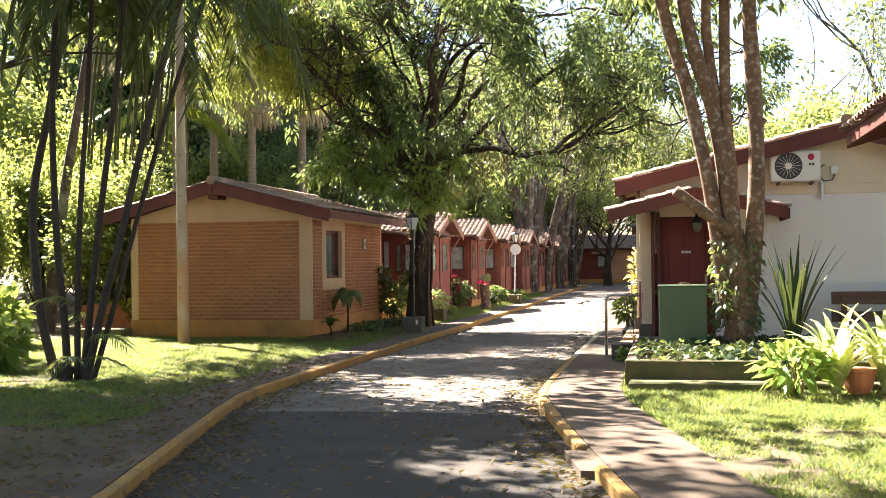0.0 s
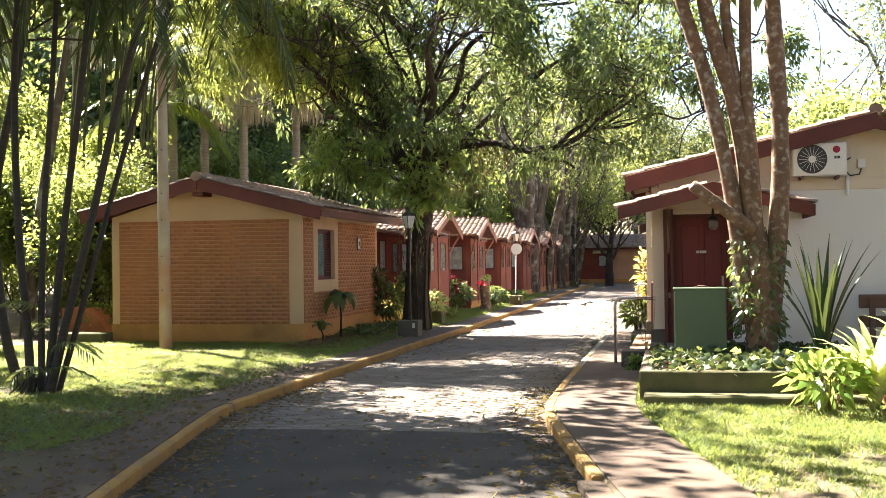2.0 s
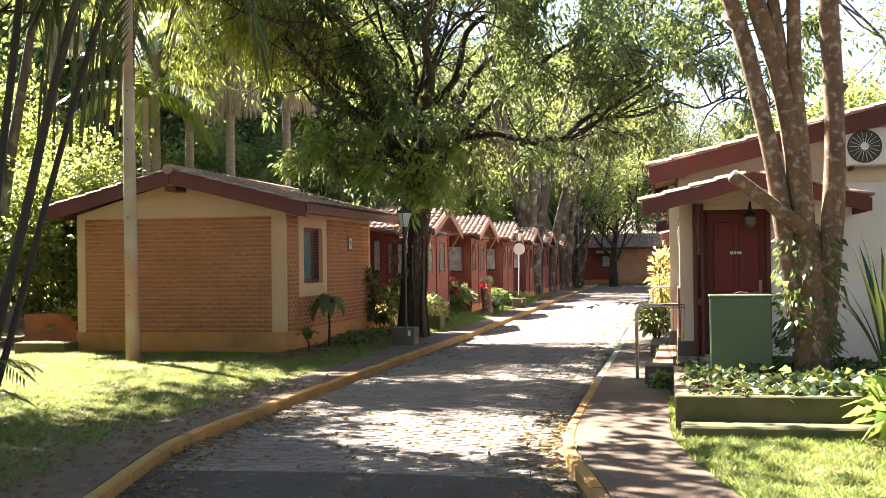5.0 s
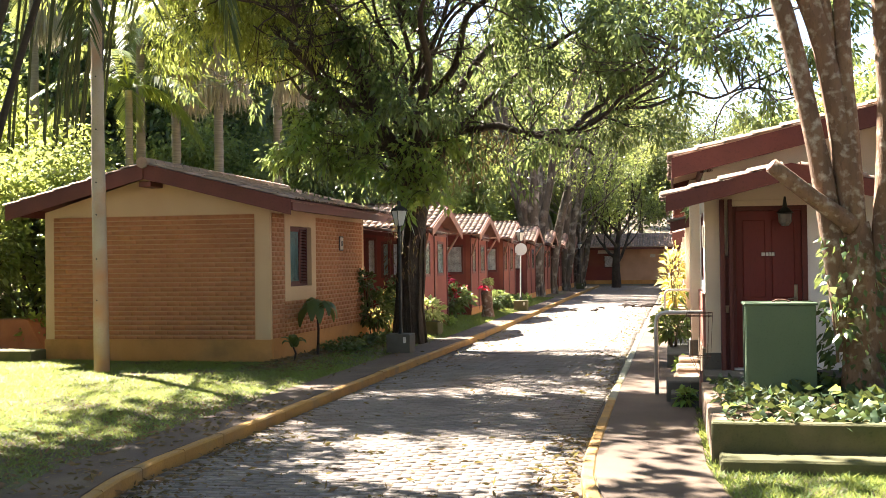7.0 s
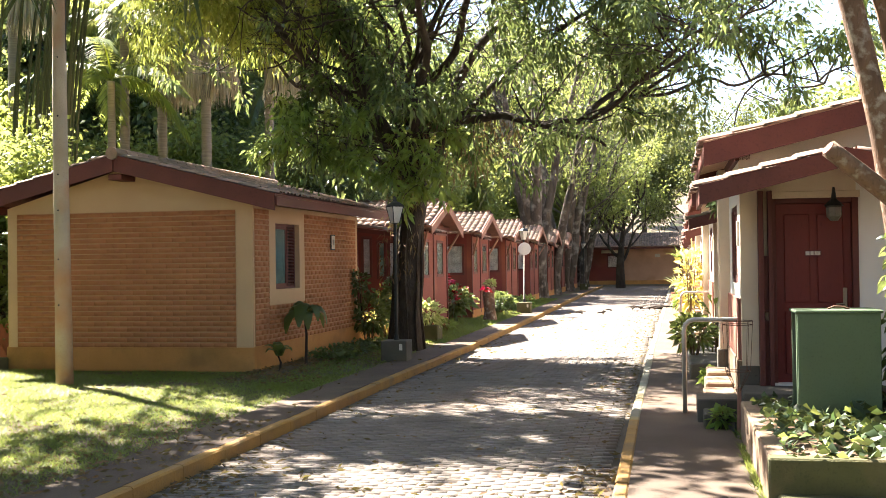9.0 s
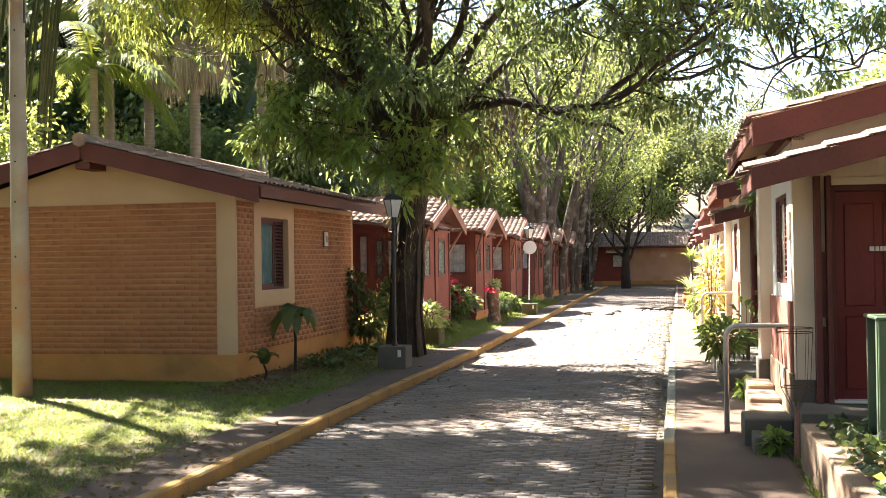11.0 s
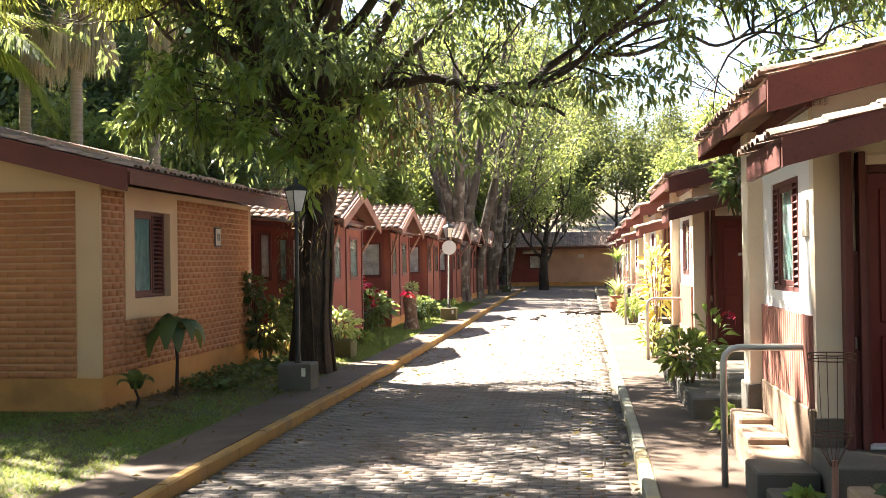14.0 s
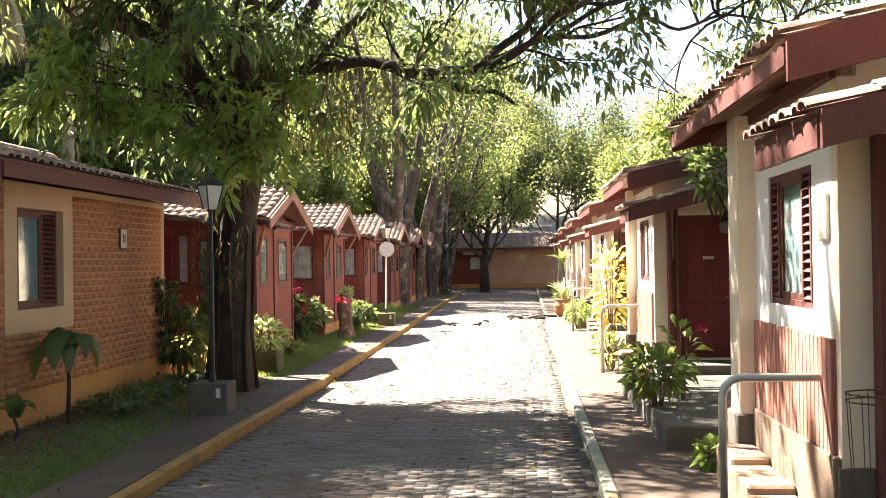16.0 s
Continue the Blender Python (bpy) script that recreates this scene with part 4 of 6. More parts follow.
def shade_tree():
    """The large dark-leaved tree beside the lamp, one limb over the lane."""
    rng, nr = random.Random(3), np.random.default_rng(3)
    e = thing("shade_tree", "large dark-barked shade tree with drooping glossy leaves over the lane", "tree", (-6.95, 30.7, 0))
    bm, tips = bmesh.new(), []
    limb(bm, [(0.0, 0, -0.1), (0.02, 0, 1.0), (0.1, 0, 2.4), (0.25, 0, 3.6), (0.1, 0, 4.6)], [0.42, 0.3, 0.28, 0.3, 0.22], 12)
    arms = [
        ([(0.2, 0, 3.5), (1.2, -0.2, 4.9), (2.2, -0.5, 5.0), (3.0, -0.7, 4.75), (4.0, -0.7, 4.8), (5.0, -0.5, 5.3), (6.4, -0.2, 5.9)], [0.16, 0.125, 0.1, 0.09, 0.075, 0.05, 0.03]),
        ([(3.0, -0.7, 4.75), (3.7, -1.0, 4.45), (4.4, -1.4, 4.2)], [0.09, 0.06, 0.03]),
        ([(3.9, -0.7, 4.8), (4.6, 0.3, 5.6), (5.0, 0.9, 6.8), (5.6, 1.2, 8.0)], [0.09, 0.07, 0.05, 0.03]),
        ([(0.1, 0, 4.2), (-0.5, -0.3, 5.0), (-0.95, -0.5, 6.2), (-1.5, -0.8, 7.8)], [0.24, 0.23, 0.2, 0.13]),
        ([(-0.3, -0.2, 4.7), (-1.0, -0.1, 5.5), (-1.9, -0.1, 6.1), (-3.2, 0.0, 7.6)], [0.2, 0.19, 0.16, 0.1]),
        ([(0.1, 0, 4.5), (0.4, 0.3, 6.0), (0.2, 0.5, 7.8), (0.8, 0.4, 9.6)], [0.19, 0.16, 0.12, 0.06]),
        ([(0.15, 0, 4.2), (1.0, 0.8, 5.8), (2.0, 1.4, 7.4), (3.2, 1.6, 9.0)], [0.18, 0.14, 0.1, 0.05]),
        ([(0.1, 0, 3.9), (-1.2, 0.4, 5.0), (-2.6, 0.6, 6.0), (-4.0, 0.4, 7.0)], [0.1, 0.08, 0.06, 0.03]),
        ([(0.1, 0, 4.2), (0.6, -1.2, 5.4), (1.0, -2.6, 6.6), (1.6, -4.0, 7.6)], [0.15, 0.12, 0.08, 0.04]),
        ([(1.2, -0.2, 4.9), (2.4, 0.6, 6.2), (3.6, 1.0, 7.2), (5.2, 0.8, 7.8)], [0.11, 0.09, 0.06, 0.03]),
        ([(0.4, 0.3, 5.8), (1.6, -0.8, 7.4), (2.8, -1.6, 8.6), (4.2, -1.8, 9.4)], [0.12, 0.09, 0.06, 0.03]),
        ([(-0.6, -0.4, 5.2), (-1.8, 0.6, 7.0), (-2.6, 1.2, 8.8), (-3.4, 1.4, 10.0)], [0.11, 0.09, 0.06, 0.03]),
        ([(4.0, -0.7, 4.8), (5.0, -1.4, 5.4), (6.0, -1.8, 6.2), (7.2, -2.0, 6.6)], [0.06, 0.05, 0.035, 0.02]),
        ([(4.6, 0.3, 5.6), (5.8, 0.9, 6.4), (7.0, 1.2, 7.4)], [0.06, 0.045, 0.02]),
        ([(5.0, -0.5, 5.3), (6.4, 0.3, 5.7), (7.6, 0.8, 5.8), (8.8, 1.0, 5.6)], [0.05, 0.04, 0.03, 0.015]),
        ([(5.0, -1.4, 5.4), (6.4, -0.6, 6.4), (7.8, -0.2, 7.2), (9.0, 0.0, 7.6)], [0.05, 0.04, 0.03, 0.015]),
        ([(3.2, 1.6, 9.0), (4.6, 1.8, 9.2), (6.2, 1.6, 8.9), (7.8, 1.4, 8.4)], [0.06, 0.045, 0.03, 0.015]),
        ([(0.2, 0.5, 7.4), (-0.6, -0.6, 8.6), (-0.4, -1.4, 10.0)], [0.1, 0.07, 0.03]),
    ]
    for k in range(9):
        a = k * 0.75 + rng.uniform(-0.2, 0.2)
        z0 = rng.uniform(5.0, 7.5)
        o = Vector((0.1 + 0.2 * math.cos(a), 0.3, z0))
        w = Vector((math.cos(a), math.sin(a) * 0.8, 0))
        arms.append(([o, o + w * 0.7 + Vector((0, 0, 1.2)), o + w * 1.7 + Vector((0, 0, 2.4)), o + w * 3.0 + Vector((0, 0, 3.3))], [0.06, 0.05, 0.035, 0.018]))
    for k in range(7):
        o = Vector((0.1, 0.0, rng.uniform(4.4, 6.2)))
        w = Vector((-4.0 + 1.1 * k, rng.uniform(-3.6, -2.0), rng.uniform(1.2, 3.6)))
        arms.append(([o, o + w * 0.35 + Vector((0, 0, 0.5)), o + w * 0.7 + Vector((0, 0, 0.4)), o + w], [0.06, 0.05, 0.035, 0.018]))
    for pts, radii in arms:
        pts, fine, thin = [Vector(p) for p in pts], [], []
        for i, p in enumerate(pts):
            fine.append(p)
            thin.append(radii[i])
            if i + 1 < len(pts):
                n = (pts[i + 1] - p).length * 0.13
                fine.append((p + pts[i + 1]) / 2 + Vector((rng.uniform(-n, n), rng.uniform(-n, n), rng.uniform(-n, n))))
                thin.append((radii[i] + radii[i + 1]) / 2)
        pts, radii = fine, thin
        line = limb(bm, pts, [q * 0.8 for q in radii], 8)
        for i in range(12, len(line)):
            if line[i].z > 4.6 and rng.random() < 0.42:
                d = Vector((rng.uniform(-1, 1), rng.uniform(-1, 1), rng.uniform(-0.25, 1.0)))
                for _ in range(2):
                    d = Vector((rng.uniform(-1, 1), rng.uniform(-1, 1), rng.uniform(-0.3, 1.0)))
                    grow(bm, tips, line[i], d, rng.uniform(0.7, 1.5), 0.026, 2, rng, 0.8, 0.02, (2, 3), 0.35)
    for _ in range(26):
        a = Vector((rng.uniform(-2.6, 2.4), rng.uniform(-1.8, 1.0), rng.uniform(4.6, 6.4)))
        grow(bm, tips, a, (rng.uniform(-0.6, 0.6), rng.uniform(-1, 0), rng.uniform(-0.5, 0.2)), 0.6, 0.016, 2, rng, 0.8, -0.06, (2, 3), 0.35)
    part("trunk", bm, "bark", e, smooth=True)
    bm = bmesh.new()
    for k in range(22):
        a, pts = rng.uniform(0, 6.28), []
        for i in range(9):
            z = 4.3 * i / 8 - 0.05
            a += rng.uniform(-0.16, 0.16)
            q = (0.41 - 0.11 * min(z, 1.0)) + rng.uniform(-0.01, 0.02)
            pts.append((0.08 * z / 2.4 + q * math.cos(a), q * math.sin(a), z))
        limb(bm, pts, [rng.uniform(0.018, 0.04) for _ in pts], 5)
    tagged(part("vines", bm, "bark", e, "woody vines and roots clinging to the trunk"), kind="stuff")
    hang = [(Vector((rng.uniform(-0.4, 0.4), rng.uniform(-0.42, -0.3), rng.uniform(1.6, 4.2))), Vector((0, -1, 0))) for _ in range(60)]
    c, d = foliage(hang, 5, 0.06, nr, 0.8)
    tagged(leaves("epiphyte_mass", c, d, 0.13, 0.12, "leaf_dry", e, 0.4, 44), "dry brown epiphytes on the bark", kind="stuff")
    tips = [q for q in tips if noise.noise(q[0] * 0.9) > (0.27 if q[0].z > 6.2 and q[0].x < 2.2 else 0.06 if q[0].x < 2.2 else -0.1)]
    c, d = foliage(tips, 8.5, 0.11, nr, 0.6, 0.9)
    tagged(leaves("crown", c, d, 0.17, 0.19, "leaf", e, 0.35, 3), kind="stuff")
    # sprays that hang round the head of the trunk
    sprays, bm = [], bmesh.new()
    for k in range(75):
        a, q = rng.uniform(0, 6.28), 2.5 * rng.random() ** 0.6
        p = Vector((-0.1 + q * math.cos(a), -0.5 + q * 0.85 * math.sin(a), rng.uniform(4.0, 7.4) - 0.15 * q))
        p.z = max(p.z, 3.7 + 0.25 * abs(p.x))
        line = [p + Vector((rng.uniform(-0.1, 0.1), rng.uniform(-0.1, 0.1), 0.35 - 0.26 * i)) for i in range(4)]
        limb(bm, line, [0.012, 0.01, 0.007, 0.004], 3)
        sprays += [(w, Vector((rng.uniform(-0.5, 0.5), rng.uniform(-0.7, 0.3), -0.6))) for w in line[1:]]
    tagged(part("twig_mass", bm, "bark", e), kind="stuff")
    c, d = foliage(sprays, 8, 0.14, nr, 0.8, 0.9)
    tagged(leaves("hanging_leaves", c, d, 0.17, 0.17, "leaf", e, 0.35, 8), "drooping dark olive leaves", kind="stuff")
    low = []
    bm = bmesh.new()
    for _ in range(26):
        a = Vector((rng.uniform(-2.3, 0.75), rng.uniform(-1.9, -0.4), 0))
        a.z = rng.uniform(3.3, 4.8) if a.x > -0.5 else rng.uniform(4.2, 5.4)
        limb(bm, [(0.05, 0, 4.3), (a * 0.5 + Vector((0, 0, 2.3))), a + Vector((0, 0, 0.1))], [0.03, 0.02, 0.012], 5)
        grow(bm, low, a, (rng.uniform(-0.6, 0.6), rng.uniform(-1, 0), rng.uniform(-0.5, 0.1)), 0.55, 0.012, 1, rng, 0.9, -0.08, (2, 4), 0.35)
    tagged(part("low_twig_mass", bm, "bark", e), kind="stuff")
    c, d = foliage(low, 6, 0.06, nr, 0.35, 0.9)
    # lighter leaf material than the crown: sunlight put into the colour
    tagged(leaves("low_leaves", c, d, 0.21, 0.2, "leaf_bright", e, 0.25, 5), "fresh green leaves in a lighter colour for sunlight", kind="stuff")
    dry = [(Vector((rng.uniform(-0.2, 2.6), rng.uniform(-0.6, 0.4), rng.uniform(3.7, 5.0))), Vector((0, 0, -1))) for _ in range(60)]
    c, d = foliage(dry, 14, 0.12, nr, 1.2)
    tagged(leaves("dry_leaves", c, d, 0.13, 0.14, "leaf_dry", e, 0.3, 4), kind="stuff")


shade_tree()


def broad_tree(name, label, seed, height, trunk_r, leaf_mat, leaf_size, per, reach, bark="bark", depth=4, first=0.3, spread=0.75, width=0.3, hang=0.2, kids=7, start=0.3, lift=0.14, at=(0, 0, 0), clump=-1.0, patch=0.5, floor=0.0):
    rng, nr = random.Random(seed), np.random.default_rng(seed)
    e = thing(name, label, "tree", at)
    bm, tips = bmesh.new(), []
    lean = Vector((rng.uniform(-0.06, 0.06), rng.uniform(-0.06, 0.06), 1))
    pts = [Vector((0, 0, -0.3))]
    for i in range(6):
        pts.append(pts[-1] + (lean + Vector((rng.uniform(-0.08, 0.08), rng.uniform(-0.08, 0.08), 0))) * height * 0.75 / 6)
    line = limb(bm, pts, [trunk_r * (1.25 - 0.17 * i) for i in range(7)], 9)
    for k in range(kids):
        i = int(len(line) * (start + (1 - start) * (k + 0.5) / kids))
        a = k * 2.4 + rng.uniform(-0.4, 0.4)
        grow(bm, tips, line[min(i, len(line) - 1)], (math.cos(a), math.sin(a), rng.uniform(0.1, 0.9)), height * first * rng.uniform(0.8, 1.1), trunk_r * 0.4, depth - 1, rng, spread, lift, (2, 3), 0.25)
    part("trunk", bm, bark, e, smooth=True)
    tips = [q for q in tips if q[0].z >= floor and noise.noise(q[0] * patch + Vector((seed, 0, 0))) > clump]
    c, d = foliage(tips, per, reach, nr, hang)
    tagged(leaves("crown", c, d, leaf_size, width, leaf_mat, e, 0.2, seed), kind="stuff")
    return e


def scatter(first, places, seed):
    rng = random.Random(seed)
    for i, (x, y, s) in enumerate(places):
        m = pose(x, y, rise(x, min(y, 90)) - 0.1 + max(0, y - 104) * 0.16, 0, 0, rng.uniform(0, 360))
        if i == 0:
            first.matrix_world = m
            first.scale = (s, s, s * rng.uniform(0.9, 1.1))
        else:
            o = copy_thing(first, m)
            o.scale = (s, s, s * rng.uniform(0.9, 1.15))


# dark wood behind the bungalow and the red row
wood_a = broad_tree("forest_tree", "tall dense dark green forest tree", 11, 13, 0.28, "leaf_dark", 0.34, 20, 0.55, depth=4, first=0.28, kids=11, start=0.12)
scatter(wood_a, [(-21.5, 49, 0.85), (-20.5, 55, 0.95), (-25, 50, 1.1), (-19, 61, 0.9), (-25, 62, 1.2), (-32, 56, 1.3), (-19, 70, 0.95), (-24, 77, 1.3), (-36, 70, 1.6), (-18, 88, 1.1), (-28, 92, 1.5), (-14, 101, 1.1), (-40, 85, 1.7), (-13.5, 46.5, 0.5), (-12, 83, 1.1), (-11.5, 96, 1.2), (-7, 112, 1.2)], 1)
wood_b = broad_tree("understorey_tree", "leafy green understorey tree in broken sunlight", 12, 7, 0.14, "leaf_mid", 0.26, 18, 0.42, depth=4, first=0.33, kids=10, start=0.08)
scatter(wood_b, [(-18.5, 44, 0.75), (-22.5, 44, 0.8), (-16.5, 33, 0.42), (-21.5, 31, 0.6), (-27, 45, 1.0), (-15.5, 45.5, 0.7), (-13.2, 40.5, 0.45), (-16.6, 43.2, 0.5), (-20.5, 36.5, 0.5), (-24, 30, 0.75), (-15.0, 28.4, 0.6), (-19, 26, 0.55), (-25, 35, 0.9), (-31, 46, 1.2), (-17.5, 47, 0.9), (-13, 54, 0.8), (-12.8, 66, 0.9), (-12.5, 79, 1.0), (-10.5, 92, 0.8), (-29, 33, 1.0), (-15.5, 22.5, 0.36), (-17.5, 29, 0.5), (-12.6, 50, 0.6), (-12.5, 58.5, 0.65), (-12.2, 72, 0.7)], 2)
lime = broad_tree("lime_tree", "sunlit yellow-green broad-leaved tree beyond the lawn", 16, 7, 0.12, "leaf_lime", 0.26, 16, 0.4, depth=4, first=0.33, kids=10, start=0.1)
scatter(lime, [(-16.8, 23.6, 0.5), (-19.5, 20.5, 0.6), (-21.5, 26.5, 0.75), (-25, 22.5, 0.85), (-18.6, 33.5, 0.55), (-14.6, 19.2, 0.35), (-23.5, 38.5, 0.8)], 9)
pale = broad_tree("hillside_tree", "pale yellow-green feathery tree on the far slope", 13, 11, 0.22, "leaf_pale", 0.26, 17, 0.4, "bark_grey", depth=4, first=0.36, kids=8, start=0.3, spread=0.7)
scatter(pale, [(-5.5, 103, 0.9), (0.5, 105, 0.95), (6, 108, 1.0), (11, 101, 0.7), (-11, 110, 1.1), (3, 118, 1.0), (-4, 124, 1.2), (10, 124, 0.9), (18, 112, 0.8), (-14, 130, 1.4), (20, 130, 0.9), (-8, 148, 1.5), (28, 125, 1.0), (-22, 125, 1.5), (9, 84, 0.7), (9.5, 92, 0.7)], 3)
right_dark = broad_tree("garden_tree", "rounded green tree behind the guest bungalows", 14, 7.5, 0.16, "leaf_mid", 0.24, 16, 0.4, depth=4, first=0.32, kids=10, start=0.2)
# the last two are added unseen behind the camera to cut sky light
scatter(right_dark, [(5.5, 40, 0.8), (7.5, 50, 0.95), (5.5, 60, 0.9), (7.5, 72, 1.0), (4.5, 33, 0.62), (4.5, 80, 0.9), (6.2, 45.5, 0.7), (6.5, 66, 0.85), (4, -11, 1.2), (-5, -16, 1.2)], 4)
sparse = broad_tree("feathery_tree", "tall spreading tree with bare grey limbs and thin yellow leaves", 15, 15, 0.25, "leaf_pale", 0.20, 7, 0.6, "bark_grey", depth=4, first=0.42, kids=8, start=0.25, spread=0.6)
scatter(sparse, [(15, 47, 1.0), (22, 58, 1.1), (28, 48, 1.1), (11, 72, 1.1), (24, 36, 0.9)], 5)


def avenue_tree(seed, label, stems, lean=0.1, tall=14.0):
    """A bundle of grey fluted trunks that fork high up, with few leaves."""
    rng, nr = random.Random(seed), np.random.default_rng(seed)
    e = thing("avenue_tree", label, "tree", (0, 0, 0), group="avenue trees")
    bm, tips = bmesh.new(), []
    limb(bm, [(0, 0, -0.2), (0, 0, 0.6), (0.02, 0, 1.3), (0.05, 0, 2.4)], [0.62, 0.5, 0.42, 0.2], 14)
    for k in range(8):
        a, r0 = 0.79 * k, rng.uniform(0.5, 0.6)
        limb(bm, [(r0 * math.cos(a), r0 * math.sin(a), -0.1), (0.42 * math.cos(a), 0.42 * math.sin(a), 0.9), (0.34 * math.cos(a + 0.2), 0.34 * math.sin(a + 0.2), 2.0)], [0.16, 0.12, 0.06], 7)
    for k in range(stems):
        a = 6.283 * k / stems + rng.uniform(-0.4, 0.4)
        out = Vector((math.cos(a), math.sin(a), 0))
        pts = [out * 0.22 + Vector((0, 0, 0.5))]
        lean_k = lean * rng.uniform(0.4, 1.7)
        for i in range(7):
            pts.append(pts[-1] + out * (0.3 + 0.08 * i) * lean_k * 2.5 + Vector((rng.uniform(-0.16, 0.16), rng.uniform(-0.16, 0.16), tall / 7.5)))
        r = rng.uniform(0.24, 0.36)
        line = limb(bm, pts, [r * q * rng.uniform(0.88, 1.12) for q in (1.1, 0.95, 0.85, 0.75, 0.62, 0.5, 0.36, 0.2)], 9)
        for i in range(10, len(line), 3):
            grow(bm, tips, line[i], out * rng.uniform(0.2, 1) + Vector((rng.uniform(-0.7, 0.7), rng.uniform(-0.7, 0.7), 0.9)), tall * 0.16, 0.045, 2, rng, 0.6, 0.1)
    part("trunk", bm, "bark_grey", e, smooth=True)
    c, d = foliage(tips, 4, 0.4, nr, 0.4)
    tagged(leaves("crown", c, d, 0.17, 0.25, "leaf_mid", e, 0.2, seed), kind="stuff")
    return e


big_a = avenue_tree(21, "huge grey fluted tree trunk forking into upright limbs", 5, 0.36)
for i, (x, y, s, r) in enumerate(((-7.95, 63.6, 0.95, 10), (-7.75, 68.8, 0.85, 130), (-7.65, 75.6, 0.95, 70), (-7.4, 86, 0.8, 220))):
    if i == 0:
        big_a.matrix_world, big_a.scale = pose(x, y, 0.1, 0, 0, r), (s, s, s)
    else:
        copy_thing(big_a, pose(x, y, 0.1, 0, 0, r)).scale = (s, s, s)
end_tree = broad_tree("end_tree", "small forked tree with thin yellow-green crown at the lane's end", 22, 7.5, 0.3, "leaf_mid", 0.18, 12, 0.3, "bark", depth=4, first=0.36, kids=7, start=0.28, spread=0.8, at=(-4.75, 86.0, 0.05))
slim = broad_tree("slim_tree", "slim grey tree with arching limbs and light leaves", 23, 11, 0.17, "leaf_mid", 0.18, 6, 0.3, "bark_grey", depth=4, first=0.4, kids=7, start=0.35, spread=0.55)
scatter(slim, [(-6.9, 79.5, 0.9), (-7.6, 90, 0.95), (-9, 97, 1.0)], 6)


def frond(length, seed, leaf_len, arch=0.55, count=44):
    """Arrays of leaflets and the midrib's places of one palm frond along +x."""
    rng = np.random.default_rng(seed)
    t = np.linspace(0.0, 1.0, 9)
    rib = np.stack([length * t, 0 * t, length * (0.45 * t - arch * 1.9 * t ** 2)], 1)
    s = np.linspace(0.12, 1.0, count)
    base = np.stack([np.interp(s, t, rib[:, k]) for k in range(3)], 1)
    cs, ds, ls = [], [], []
    for sg in (-1, 1):
        cs.append(base)
        ds.append(np.stack([0.55 + 0 * s, sg * (0.9 - 0.35 * s), -0.45 - 0.3 * s + rng.normal(size=count) * 0.08], 1))
        ls.append(leaf_len * np.sin(np.clip(s * 0.9 + 0.12, 0, 1) * math.pi) ** 0.5)
    return rib, np.concatenate(cs), np.concatenate(ds), np.concatenate(ls)


def palm(name, label, seed, height, r, fronds, flen, leaf_len, trunk_mat="palm_bark", tassels=0, lean=(0, 0), at=(0, 0, 0), material="leaf_palm", arch=0.55, top=0.6):
    rng = random.Random(seed)
    e = thing(name, label, "palm", at)
    bm = bmesh.new()
    n = int(height / 0.16)
    pts = [(lean[0] * (i / n) ** 1.4, lean[1] * (i / n) ** 1.4, height * i / n - 0.1) for i in range(n + 1)]
    tube(bm, pts, [r * (1.25 - 0.35 * i / n) * (1.05 if i % 2 else 0.97) for i in range(n + 1)], 9)
    part("trunk", bm, trunk_mat, e, smooth=True)
    tip = Vector(pts[-1])
    for k in range(fronds):
        rib, c, d, l = frond(flen * rng.uniform(0.85, 1.1), seed * 50 + k, leaf_len, arch * rng.uniform(0.7, 1.25))
        m = Matrix.Translation(tip + Vector((0, 0, 0.1))) @ pose(0, 0, 0, 0, rng.uniform(-38, 22) * top / 0.6, k * 137.5 + rng.uniform(-15, 15))
        a = np.array(m)
        put = lambda v: v @ a[:3, :3].T + a[:3, 3]
        c, d = put(c), d @ a[:3, :3].T
        d = d / np.linalg.norm(d, axis=1, keepdims=True)
        side = np.cross(d, np.array([0, 0, 1.0]))
        side /= np.linalg.norm(side, axis=1, keepdims=True) + 1e-9
        end = c + d * l[:, None] - np.array([0, 0, 1]) * (l * 0.25)[:, None]
        mid = c + d * (l * 0.5)[:, None]
        w = leaf_len * 0.045
        v = np.stack([c, mid + side * w, end, mid - side * w], 1).reshape(-1, 3)
        f = np.arange(len(c))[:, None] * 4 + [0, 1, 2, 3]
        fr = tagged(raw("frond", v, f, material, e), "feathery palm frond")
        bm = bmesh.new()
        tube(bm, [Vector(q) for q in put(rib)], [0.028 * flen / 3 * (1.1 - 0.9 * i / 8) for i in range(9)], 5)
        part("midrib", bm, material, fr)
    for k in range(tassels):
        nr = np.random.default_rng(seed + k)
        a = k * 2.3 + 0.4
        o = tip + Vector((math.cos(a) * 0.45, math.sin(a) * 0.45, -1.7))
        m = 700
        q = nr.normal(size=(m, 3))
        q /= np.linalg.norm(q, axis=1, keepdims=True)
        c = np.array(o) + q * [0.3, 0.3, 0.25]
        tagged(leaves("flower_tassel", c, q * 0.3 + [0, 0, -1.0], 1.1, 0.022, "tassel", e, 0.2, seed + k), "drooping cream flower tassel")
    return e


